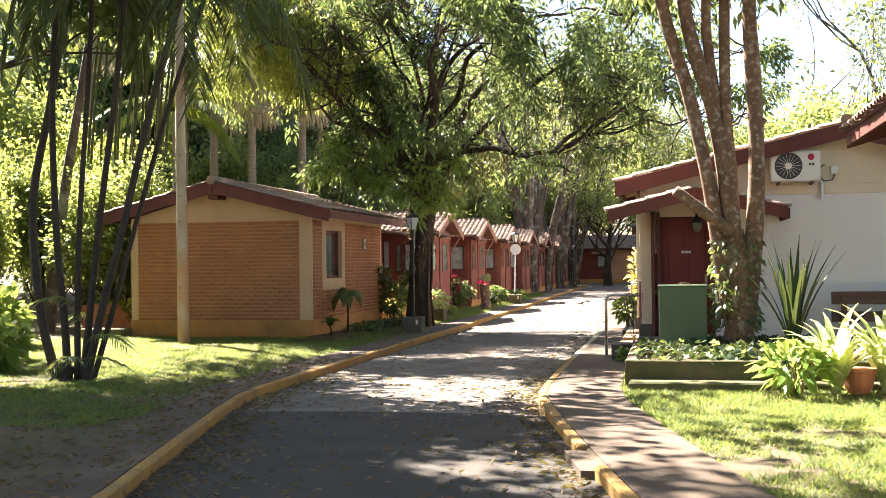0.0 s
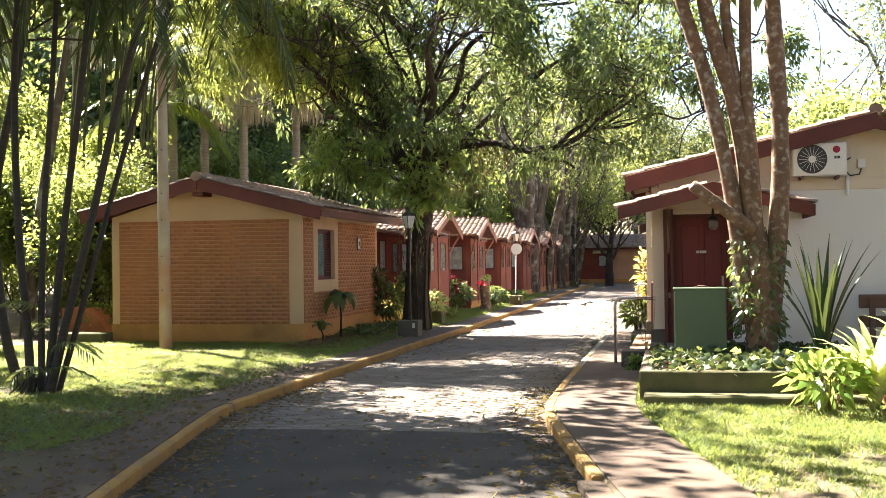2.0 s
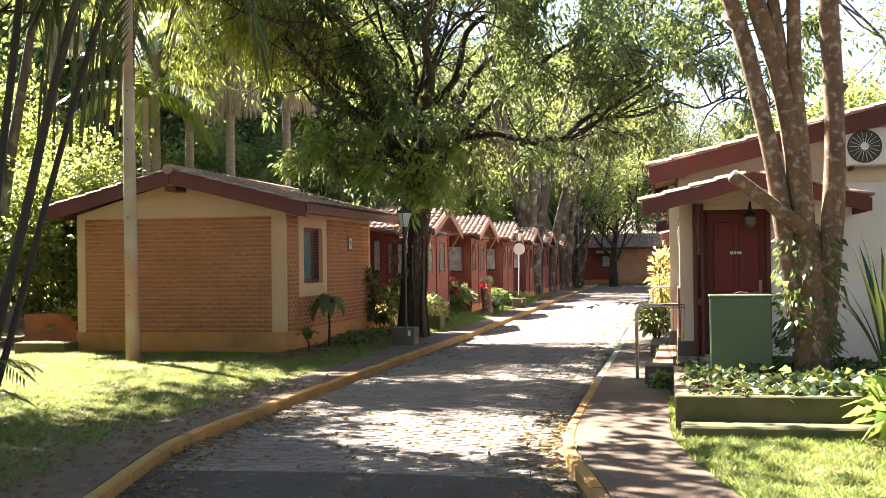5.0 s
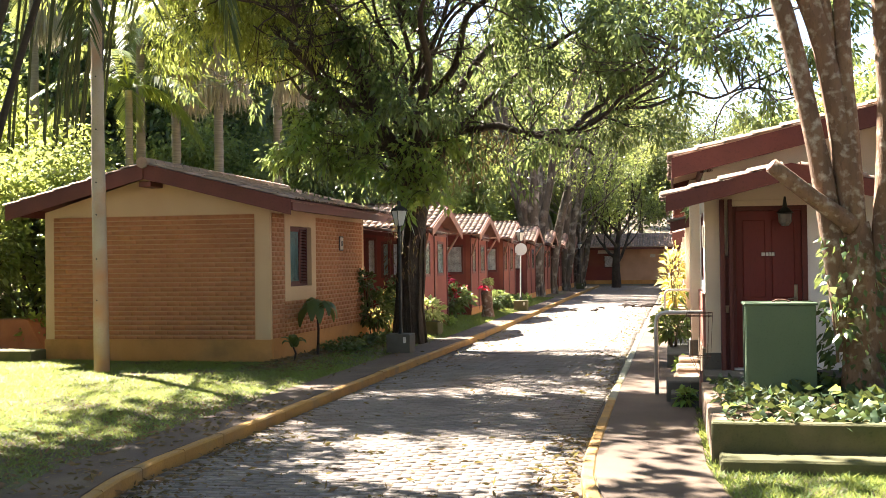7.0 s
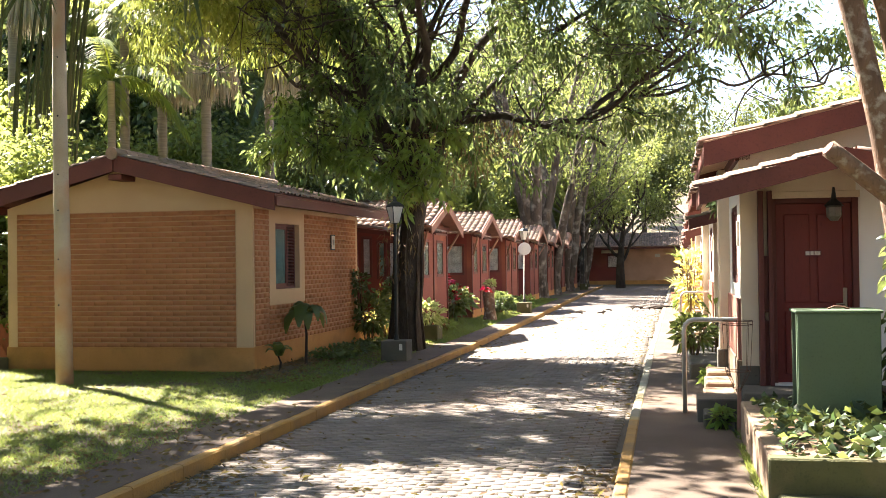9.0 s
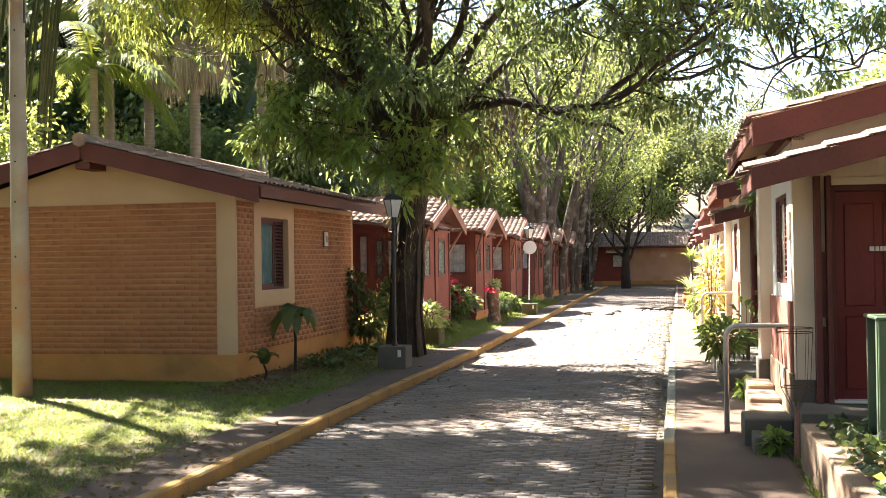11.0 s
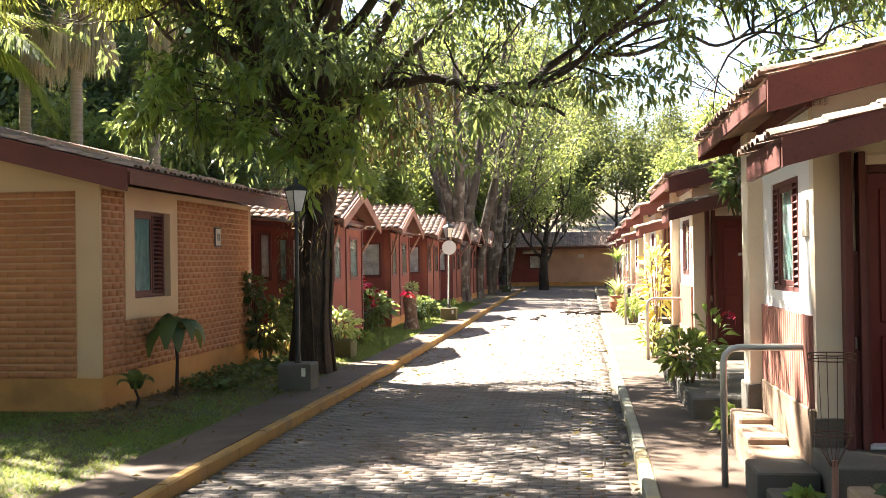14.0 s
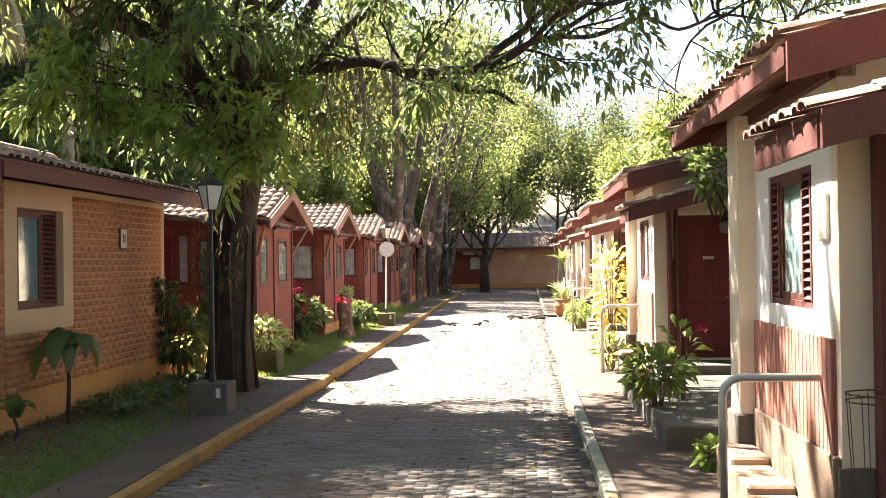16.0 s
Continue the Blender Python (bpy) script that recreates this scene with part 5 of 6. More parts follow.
for i, (x, y, hgt, tas, s) in enumerate(((-15.45, 40, 10.3, 2, 31), (-17.4, 41, 10.2, 1, 32), (-18.3, 40.2, 9.6, 0, 33), (-22.1, 40, 12.6, 1, 34), (-25.5, 38, 11.5, 0, 36), (-14.3, 42.5, 10.6, 1, 35), (-28.5, 42, 10.0, 0, 37), (-15.8, 49.5, 9.4, 1, 38))):
    palm("palm_tree", "tall palm with grey ringed trunk" + (" and cream flower tassels" if tas else ""), s, hgt, 0.15, 12, 2.9, 0.8, tassels=tas, at=(x, y, rise(x, y)))
palm("arching_palm", "palm with long bright arching fronds above the bungalow roof", 40, 7.2, 0.12, 9, 3.0, 0.75, at=(-17.6, 38.0, 0.4), material="leaf_lime", arch=0.6)


def cane_clump():
    """The clump of thin dark palm canes on the near lawn."""
    rng = random.Random(8)
    canes = [((-0.10, 0.0), (-0.35, 0.1, 2.4), (-0.45, 0.2, 4.6), (-0.25, 0.2, 7.2), 0.062), ((0.0, 0.1), (0.05, 0.1, 2.5), (0.15, 0.2, 4.6), (0.3, 0.2, 7.0), 0.05),
             ((0.12, 0.0), (0.45, 0.0, 2.6), (0.72, 0.0, 4.5), (0.95, 0.1, 7.0), 0.058), ((0.2, -0.1), (0.85, -0.1, 2.3), (1.35, -0.1, 4.2), (2.0, 0.1, 6.6), 0.065),
             ((0.25, 0.0), (0.98, 0.2, 2.6), (1.5, 0.3, 4.4), (2.2, 0.4, 6.4), 0.045), ((-0.6, 0.6), (-1.1, 0.7, 2.8), (-0.8, 0.8, 4.6), (-0.4, 0.9, 7.4), 0.075)]
    e = thing("cane_palm", "clump of thin dark ringed palm canes on the lawn", "palm", (-8.85, 15.5, 0.12))
    for k, (b, p1, p2, p3, r) in enumerate(canes):
        bm = bmesh.new()
        line = limb(bm, [(b[0], b[1], -0.1), (b[0] + (p1[0] - b[0]) * 0.4, p1[1] * 0.6, 1.0), p1, p2, p3], [r * 1.1, r * 0.95, r * 0.85, r * 0.8, r * 0.7], 8)
        c = part("cane", bm, "cane", e, smooth=True)
        for j in range(5):
            rib, cc, d, l = frond(rng.uniform(1.7, 2.5), 800 + k * 20 + j, 0.55, 0.5)
            m = Matrix.Translation(line[-1] + Vector((0, 0, -0.1))) @ pose(0, 0, 0, 0, rng.uniform(-35, 35), j * 137 + k * 31)
            a = np.array(m)
            ob = leaves("frond", cc @ a[:3, :3].T + a[:3, 3], d @ a[:3, :3].T, 0.5, 0.045, "leaf_cane_backlit", c, 0.25, k * 9 + j)
    for j in range(6):
        rib, cc, d, l = frond(0.55 + 0.1 * (j % 3), 900 + j, 0.3, 0.6, 20)
        a = np.array(Matrix.Translation((0.1 + 0.08 * (j % 3), -0.1, 0.3 + 0.3 * (j % 4))) @ pose(0, 0, 0, 0, -35, j * 67))
        leaves("frond", cc @ a[:3, :3].T + a[:3, 3], d @ a[:3, :3].T, 0.24, 0.05, "leaf_palm", e, 0.3, 70 + j)
    bm = bmesh.new()
    for j in range(40):
        a = rng.uniform(0, 6.28)
        q = rng.uniform(0.05, 0.45)
        tube(bm, [(q * math.cos(a) * 0.5, q * math.sin(a) * 0.5, 0.25), (q * math.cos(a) * 1.2, q * math.sin(a) * 1.2, -0.06)], [0.02, 0.012], 4)
    part("roots", bm, "cane", e)


cane_clump()


def bamboo():
    """Arching bamboo behind the bungalow, its sprays hanging over the roof."""
    rng, nr = random.Random(17), np.random.default_rng(17)
    e = thing("bamboo_clump", "tall bamboo clump with arching sprays of yellow-green leaves", "bamboo", (-15.4, 30.2, 0.2))
    tips = []
    for k in range(19):
        s, y1, up = rng.uniform(0.55, 1.08), rng.uniform(-1.2, 1.4), rng.uniform(1.08, 1.26)
        x0, y0 = rng.uniform(-1.1, 1.0), rng.uniform(-0.9, 1.3)
        pts = [Vector((x0 + x * s, y0 + y1 * f, z * up)) for x, z, f in ((0, 0, 0), (0.2, 4.5, 0.1), (1.0, 8.4, 0.3), (2.6, 9.5, 0.5), (4.4, 8.9, 0.8), (5.8, 7.7, 1.0), (6.7, 6.4, 1.1))]
        bm = bmesh.new()
        line = limb(bm, pts, [0.045, 0.04, 0.035, 0.028, 0.02, 0.014, 0.006], 6)
        part("culm", bm, "culm", e)
        for i in range(8, len(line)):
            for _ in range(4):
                d = Vector((rng.uniform(-1, 1), rng.uniform(-1, 1), rng.uniform(-0.8, 0.3)))
                p = line[i]
                for _ in range(5):
                    d = norm(d + Vector((0.05, 0, -0.3)))
                    p = p + d * 0.28
                    tips.append((p.copy(), d.copy()))
    tips = [q for q in tips if noise.noise(q[0] * 0.6) > -0.1]
    c, d = foliage(tips, 15, 0.14, nr, 0.8, 0.7)
    tagged(leaves("crown", c, d, 0.17, 0.11, "leaf_bamboo", e, 0.3, 18), kind="stuff")
    copy_thing(e, pose(-26.0, 26.0, 0.2, 0, 0, -15))


bamboo()


def planter_tree():
    """The tree of five upright stems in the raised bed."""
    rng, nr = random.Random(6), np.random.default_rng(6)
    e = thing("forked_tree", "tree of five upright mottled stems rising from one stool", "tree", (1.0, 18.3, 0.45))
    bm = bmesh.new()
    limb(bm, [(0.05, 0, -0.3), (0.03, 0, 0.5), (0.02, 0, 1.3), (0.0, 0, 1.9)], [0.3, 0.2, 0.19, 0.12], 12)
    stems = [([(-0.12, 0, 0.5), (-0.33, 0, 2.2), (-0.45, 0, 2.9), (-0.72, 0.05, 4.2), (-1.1, 0.1, 5.6), (-1.4, 0.2, 8)], 0.115),
             ([(0.0, 0.1, 0.6), (-0.1, 0.03, 2.4), (-0.32, 0, 3.8), (-0.55, 0, 4.6), (-0.75, 0, 5.6), (-0.9, 0.1, 8)], 0.125),
             ([(-0.1, 0.05, 2.4), (-0.2, 0.05, 3.5), (-0.38, 0.05, 4.8), (-0.4, 0.1, 5.6), (-0.3, 0.2, 8)], 0.085),
             ([(0.05, -0.1, 0.6), (-0.06, 0, 2.8), (-0.12, 0, 3.8), (-0.12, 0, 5.5), (0.0, 0.1, 8.2)], 0.095),
             ([(0.16, 0, 0.4), (0.3, 0, 2.0), (0.34, 0, 3.2), (0.3, 0, 4.4), (0.26, 0, 5.6), (0.35, 0.1, 8.4)], 0.13)]
    part("stool", bm, "bark_red", e, smooth=True)
    tips = []
    for pts, r in stems:
        n = len(pts)
        bm = bmesh.new()
        line = limb(bm, pts, [r * 0.98 * (1.1 - 0.35 * i / n) * (1.06 if i % 2 else 0.97) for i in range(n)], 10)
        for i in range(len(line) - 5, len(line)):
            for _ in range(2):
                grow(bm, tips, line[i], (rng.uniform(-1, 1), rng.uniform(-1, 1), 0.5), 1.4, 0.03, 2, rng, 0.8, 0.02)
        part("stem", bm, "bark_red", e, smooth=True)
    bm = bmesh.new()
    limb(bm, [(-0.05, -0.05, 1.85), (-0.45, -0.15, 2.15), (-0.92, -0.3, 2.52)], [0.12, 0.09, 0.085], 9)
    part("branch_stub", bm, "bark_red", e, smooth=True)
    for a, b in (((0.3, -0.05, 3.4), (0.48, -0.05, 3.62)), ((-0.7, 0, 4.3), (-0.95, 0, 4.5))):
        bm = bmesh.new()
        limb(bm, [a, b], [0.05, 0.035], 6)
        part("branch_stub", bm, "bark_red", e, smooth=True)
    c, d = foliage(tips, 7, 0.22, nr, 0.4)
    tagged(leaves("crown", c, d, 0.2, 0.2, "leaf", e, 0.3, 6), kind="stuff")
    # climber round the stool
    cs, ds = [], []
    for i in range(430):
        z, a = nr.uniform(0.0, 1.75) ** 1.0, nr.uniform(0, 6.28)
        q = 0.25 + nr.uniform(0, 0.16)
        cs.append((q * math.cos(a), q * math.sin(a), z))
        ds.append((math.cos(a), math.sin(a), -0.5 + nr.normal() * 0.5))
    tagged(leaves("climber", cs, ds, 0.1, 0.3, "leaf_dark", e, 0.35, 61), "dark climbing leaves round the stool", kind="stuff")
    cut = part("cut_end", lathe(bmesh.new(), [(0.078, 0), (0.07, 0.012)], (0, 0, 0), 10), "bargewood", e, "pale sawn branch end")
    cut.matrix_basis = look((-0.92, -0.3, 2.52), (-0.45, -0.15, 2.15))


planter_tree()


def stand(first, places):
    """Copies of a tree at given places, sizes and turns."""
    for i, (x, y, k, turn) in enumerate(places):
        m = pose(x, y, rise(x, y) - 0.1, 0, 0, turn)
        ob = first if i == 0 else copy_thing(first, m)
        ob.matrix_world = m
        ob.scale = (k, k, k)


def added_shade_trees():
    """Tall trees added beside the lane, mostly unseen, behind and left of the walk: placed so their shade falls on the
    near road.
    """
    t = broad_tree("lane_tree", "tall leafy tree added out of view to shade the near lane", 51, 13, 0.24, "leaf", 0.27, 26, 0.36, depth=4, first=0.3, kids=10, start=0.58, spread=0.8, width=0.5, clump=0.06, patch=0.26)
    stand(t, [(-19.46, 14.56, 0.9, 252.79), (-13.67, 16.82, 0.75, 30.85), (-20.59, 20.65, 1.15, 165.25), (-8, -9, 1, 40)])
    t = broad_tree("lane_tree", "tall tree with a wide crown, added out of view to darken the near lane", 54, 13, 0.26, "leaf", 0.27, 24, 0.4, depth=4, first=0.38, kids=11, start=0.66, spread=0.8, lift=0.06, width=0.42, clump=-0.12, patch=0.3, floor=8.8)
    # the last four, behind and to the right, are added only to block sky light
    stand(t, [(-18.22, 4.42, 0.75, 202.86), (-10.63, 10.36, 1.03, 87.55), (-15.78, 14.51, 1, 309.13), (6.4, 4.2, 1, 20), (8.7, 11.4, 1.2, 130), (0.6, -7.5, 1, 250), (8.2, 19.5, 1.3, 75)])
    t = broad_tree("canopy_tree", "very tall tree with a high open crown, added to dapple lawn and lane", 52, 21, 0.17, "leaf", 0.3, 26, 0.42, "bark_grey", depth=4, first=0.22, kids=12, start=0.66, spread=0.8, width=0.6, clump=0.28, patch=0.2)
    stand(t, [(-16.1, 26.8, 0.85, 80.34), (-17.68, 19.37, 0.79, 356.42), (-16.56, 10.38, 0.87, 239.06), (-11.76, 15.64, 1.08, 303.68)])


added_shade_trees()


# ---- garden plants ----
def bush(name, label, at, r, h, material, size, width, count, seed, stems=7, droop=0.35, category="shrub", up=0.5, base=0.12):
    """A shrub: thin stems and many leaves, denser towards the outside."""
    rng, nr = random.Random(seed), np.random.default_rng(seed)
    e = thing(name, label, category, at)
    bm = bmesh.new()
    tips = []
    for k in range(stems):
        a = 6.283 * k / stems + rng.uniform(-0.3, 0.3)
        q = r * rng.uniform(0.35, 0.85)
        top = (q * math.cos(a), q * math.sin(a), h * rng.uniform(0.6, 0.95))
        limb(bm, [(0.04 * math.cos(a), 0.04 * math.sin(a), -0.05), (q * 0.5 * math.cos(a), q * 0.5 * math.sin(a), top[2] * 0.5), top], [0.014, 0.01, 0.005], 5)
        tips.append(top)
    tagged(part("woody_base", bm, "leaf_dry", e), kind="stuff")
    q = nr.normal(size=(count, 3))
    q /= np.linalg.norm(q, axis=1, keepdims=True)
    rad = nr.uniform(0.35, 1.0, (count, 1)) ** 0.6
    lump = 0.8 + 0.35 * np.array([noise.noise((v[0] * 2.2 + seed, v[1] * 2.2, v[2] * 2.2)) for v in q])[:, None]
    c = q * rad * lump * [r, r, h * (0.5 - base / 2)] + [0, 0, h * (0.5 + base / 2)]
    tagged(leaves("foliage", c, q + [0, 0, up] + nr.normal(size=(count, 3)) * 0.35, size, width, material, e, droop, seed), kind="stuff")
    return e


def rosette(name, label, at, count, length, width, material, seed, spread=0.6, droop=0.2, category="plant", stem=0.0, parent=None):
    """Sword or strap leaves, each bent, from one crown; every leaf is a part."""
    rng = random.Random(seed)
    e = parent or thing(name, label, category, at)
    for k in range(count):
        a = k * 2.4 + rng.uniform(-0.3, 0.3)
        lean = spread * (0.15 + 0.85 * ((k + 1) / count)) * rng.uniform(0.8, 1.2)
        l = length * rng.uniform(0.7, 1.1)
        out = Vector((math.cos(a), math.sin(a), 0))
        side = Vector((-math.sin(a), math.cos(a), 0))
        bm = bmesh.new()
        rows, p = [], Vector((0, 0, stem)) + out * 0.03
        for i in range(8):
            t = i / 7
            ang = lean * (0.5 + t) + droop * t * t * 2
            w = width * (0.55 + 1.3 * t * (1 - t) * 1.4) * (1 - t ** 3) + 0.002
            n = out * -math.cos(ang) + Vector((0, 0, math.sin(ang)))
            rows.append([bm.verts.new(p - side * w + n * w * 0.35), bm.verts.new(p), bm.verts.new(p + side * w + n * w * 0.35)])
            p = p + (out * math.sin(ang) + Vector((0, 0, math.cos(ang)))) * l / 7
        for r0, r1 in zip(rows, rows[1:]):
            bm.faces.new((r0[0], r0[1], r1[1], r1[0]))
            bm.faces.new((r0[1], r0[2], r1[2], r1[1]))
        part("leaf", bm, material, e, smooth=True)
    return e


def drooping_plant(name, label, at, h, seed, material="leaf_dark", count=9, length=0.5):
    """A bare bent stem with a head of large drooping leaves."""
    rng = random.Random(seed)
    e = thing(name, label, "plant", at)
    part("stem", tube(bmesh.new(), [(0, 0, -0.05), (0.03, 0, h * 0.4), (-0.02, 0, h * 0.75)], [0.025, 0.02, 0.014], 6), "bark", e)
    rosette("", "", at, count, length, 0.1, material, seed, 1.0, 0.8, parent=e, stem=h * 0.72)
    return e


def ground_cover(name, label, x0, x1, y0, y1, z, material, count, seed, size=0.13, width=0.36, high=0.14):
    nr = np.random.default_rng(seed)
    c = np.stack([nr.uniform(x0, x1, count), nr.uniform(y0, y1, count), z + nr.uniform(0.0, high, count)], 1)
    d = np.stack([nr.normal(size=count), nr.normal(size=count), nr.uniform(-0.1, 0.6, count)], 1)
    return tagged(leaves(name, c, d, size, width, material, None, 0.3, seed), label, "plants", kind="stuff")


# left side
def seedling():
    """A thin stem with a bunch of broad leaves that arch and hang."""
    e = thing("papaya_seedling", "young plant with drooping dark leaves by the brick wall", "plant", (-7.86, 26.7, 0.17))
    part("stem", tube(bmesh.new(), [(0, 0, -0.05), (0.02, 0, 0.5), (-0.02, 0, 1.02)], [0.03, 0.024, 0.02], 6), "bark", e)
    rng = random.Random(71)
    for k in range(11):
        a, n = k * 2.4, rng.uniform(0.75, 1.15)
        o, s = Vector((math.cos(a), math.sin(a), 0)), Vector((-math.sin(a), math.cos(a), 0))
        z0, bm, rows = rng.uniform(0.85, 1.05), bmesh.new(), []
        for i in range(7):
            t = i / 6
            c = o * (0.04 + 0.42 * n * math.sin(t * 1.5)) + Vector((0, 0, z0 + 0.2 * math.sin(t * 2.2) - 0.48 * n * t * t))
            w = 0.012 + 0.105 * n * math.sin(math.pi * min(1, t * 0.96 + 0.03)) ** 0.8
            rows.append([bm.verts.new(c - s * w - Vector((0, 0, w * 0.5))), bm.verts.new(c), bm.verts.new(c + s * w - Vector((0, 0, w * 0.5)))])
        for p, q in zip(rows, rows[1:]):
            bm.faces.new((p[0], p[1], q[1], q[0]))
            bm.faces.new((p[1], p[2], q[2], q[1]))
        part("leaf", bm, "leaf_palm", e, smooth=True)


seedling()
drooping_plant("small_palm", "low leafy plant at the bungalow's corner", (-7.9, 25.4, 0.17), 0.35, 2, "leaf_palm", 8, 0.35)
ground_cover("wall_bedding", "low dark bedding plants along the brick wall", -8.2, -7.35, 27.4, 31.2, 0.17, "leaf_dark", 900, 3, 0.12, 0.3, 0.16)
bush("porch_shrub", "dark green shrub beside the porch", (-7.95, 31.5, 0.15), 0.45, 1.3, "leaf_dark", 0.16, 0.26, 480, 4)
bush("porch_shrub", "tall dark leafy shrub by the porch post", (-7.55, 32.4, 0.15), 0.42, 1.75, "leaf_dark", 0.17, 0.26, 520, 5)
bush("croton", "yellow and green croton shrub by the porch", (-7.9, 32.4, 0.2), 0.3, 1.25, "leaf_yellow", 0.2, 0.14, 120, 6)
bush("wall_climber", "dark climbing plant on the end of the brick wall", (-8.1, 31.2, 1.15), 0.22, 0.75, "leaf_dark", 0.13, 0.32, 150, 7, stems=3)
part("vine_stem", tube(bmesh.new(), [(0.1, 0.1, -1.0), (0.04, 0.05, -0.4), (0, 0, 0.3)], 0.012, 5), "bark", bpy.data.objects["wall_climber"])
tub = thing("square_planter", "low mossy concrete planter with a lime plant behind the tree", "planter", (-7.05, 33.4, 0.1))
part("tub", one_box((-0.3, -0.3, 0), (0.3, 0.3, 0.38), 0.02), "moss", tub)
bush("lime_plant", "bright lime-green leafy plant in the concrete planter", (-7.05, 33.4, 0.44), 0.42, 0.6, "leaf_variegated", 0.24, 0.17, 230, 8)
red = bush("poinsettia", "poinsettia bush with red bracts before the red house", (-7.85, 40.3, 0.15), 0.78, 1.2, "leaf_dark", 0.2, 0.26, 900, 9)
nr9 = np.random.default_rng(9)
q = nr9.normal(size=(34, 3)) * [0.5, 0.45, 0.16] + [0.0, -0.2, 1.02]
cs = np.repeat(q, 9, 0)
tagged(leaves("bract_cluster", cs, nr9.normal(size=(len(cs), 3)) * [1, 1, 0.35] + [0, 0, 0.2], 0.17, 0.2, "red_petal", red, 0.2, 9), "bright red bracts", kind="stuff")
stump = thing("tree_stump", "upright sawn tree stump with a small plant on top", "stump", (-6.95, 42.2, 0.1))
bm = bmesh.new()
limb(bm, [(0, 0, -0.1), (0.0, 0, 0.35), (-0.04, 0, 0.8), (0.02, 0, 1.1)], [0.27, 0.17, 0.19, 0.17], 11)
part("trunk", bm, "bark_red", stump, smooth=True)
bush("stump_plant", "small pale green plant growing on the stump", (-6.93, 42.2, 1.15), 0.19, 0.28, "leaf_variegated", 0.11, 0.3, 130, 11, stems=3)
bush("green_shrub", "rounded dark green shrub on the grass verge", (-7.3, 46.6, 0.12), 0.6, 0.8, "leaf_dark", 0.15, 0.28, 800, 12)
bush("green_shrub", "low green shrub by the red wall", (-7.3, 49.0, 0.12), 0.5, 0.6, "leaf_dark", 0.15, 0.28, 420, 13)
for i, (x, y, s) in enumerate(((-7.3, 36.8, 0.3), (-7.2, 51.5, 0.45), (-7.3, 54.5, 0.4))):
    bush("verge_plant", "small green plant on the verge", (x, y, 0.12), s, s * 1.1, "leaf_bright", 0.15, 0.24, 160, 90 + i)
# left edge of the lawn
for i, (x, y, r, h, m, n) in enumerate(((-12.3, 18.6, 0.75, 1.5, "leaf_bright", 420), (-13.4, 17.6, 0.8, 1.9, "leaf_lime", 420), (-10.9, 16.6, 0.55, 0.9, "leaf_bright", 300), (-11.6, 14.9, 0.7, 1.0, "leaf_palm", 320), (-14.4, 20.5, 0.9, 2.0, "leaf_bright", 500), (-15.2, 28.4, 1.1, 1.5, "leaf_dark", 700), (-16.4, 31.5, 1.2, 1.8, "leaf_bright", 700), (-14.2, 27.0, 0.6, 0.9, "leaf_bright", 300))):
    bush("border_shrub", "broad-leaved garden shrub in the lawn border", (x, y, 0.12), r, h, m, 0.3 if i < 5 else 0.22, 0.24, n, 20 + i)
hel = rosette("heliconia", "heliconia with orange-red flowers in the border", (-12.0, 17.6, 0.1), 11, 1.25, 0.085, "leaf_lime", 31, 0.5, 0.35)
for k in range(5):
    part("flower", tube(bmesh.new(), [(0.1 * k - 0.25, -0.1, 1.15), (0.1 * k - 0.2, -0.14, 1.32), (0.1 * k - 0.12, -0.15, 1.42)], [0.012, 0.035, 0.006], 6), "orange_petal", hel, "orange-red flower")
edge = thing("low_planter", "low mossy concrete edging beside the bungalow", "planter", (-13.7, 24.9, 0.1))
part("tub", one_box((-0.3, -0.25, 0), (0.85, 0.3, 0.3), 0.02), "moss", edge)
slide = thing("orange_tank", "low orange painted concrete block with a sloping side", "block", (-14.3, 26.4, 0.1))
part("block", prism(bmesh.new(), [(-0.55, 0, 0), (0.75, 0, 0), (0.45, 0, 0.55), (0.3, 0, 0.8), (-0.55, 0, 0.8)], (0, 0.7, 0)), "terracotta", slide)


# right side
bed = thing("raised_bed", "raised garden bed with mossy stepped concrete walls", "planter", (0, 0, 0))
part("lower_step", one_box((-0.6, 15.5, 0.0), (4.6, 15.95, 0.22), 0.02), "moss", bed)
part("front_wall", one_box((-0.66, 15.95, 0.0), (4.6, 16.1, 0.48), 0.015), "moss", bed)
part("side_wall", one_box((-0.66, 16.1, 0.0), (-0.5, 19.4, 0.48), 0.015), "stone", bed)
part("back_wall", one_box((-0.5, 19.25, 0.0), (4.6, 19.4, 0.5), 0.015), "moss", bed)
part("soil", one_box((-0.5, 16.1, 0.0), (4.6, 19.25, 0.45)), "soil", bed)
ground_cover("bed_ground_cover", "dark heart-shaped ground cover in the raised bed", -0.55, 2.4, 16.0, 19.2, 0.43, "leaf_bed", 1700, 41, 0.15, 0.36, 0.16)
ground_cover("bed_bright_leaves", "brighter leaves among the ground cover", -0.6, 2.2, 16.0, 18.6, 0.5, "leaf_mid", 200, 42, 0.14, 0.34, 0.14)


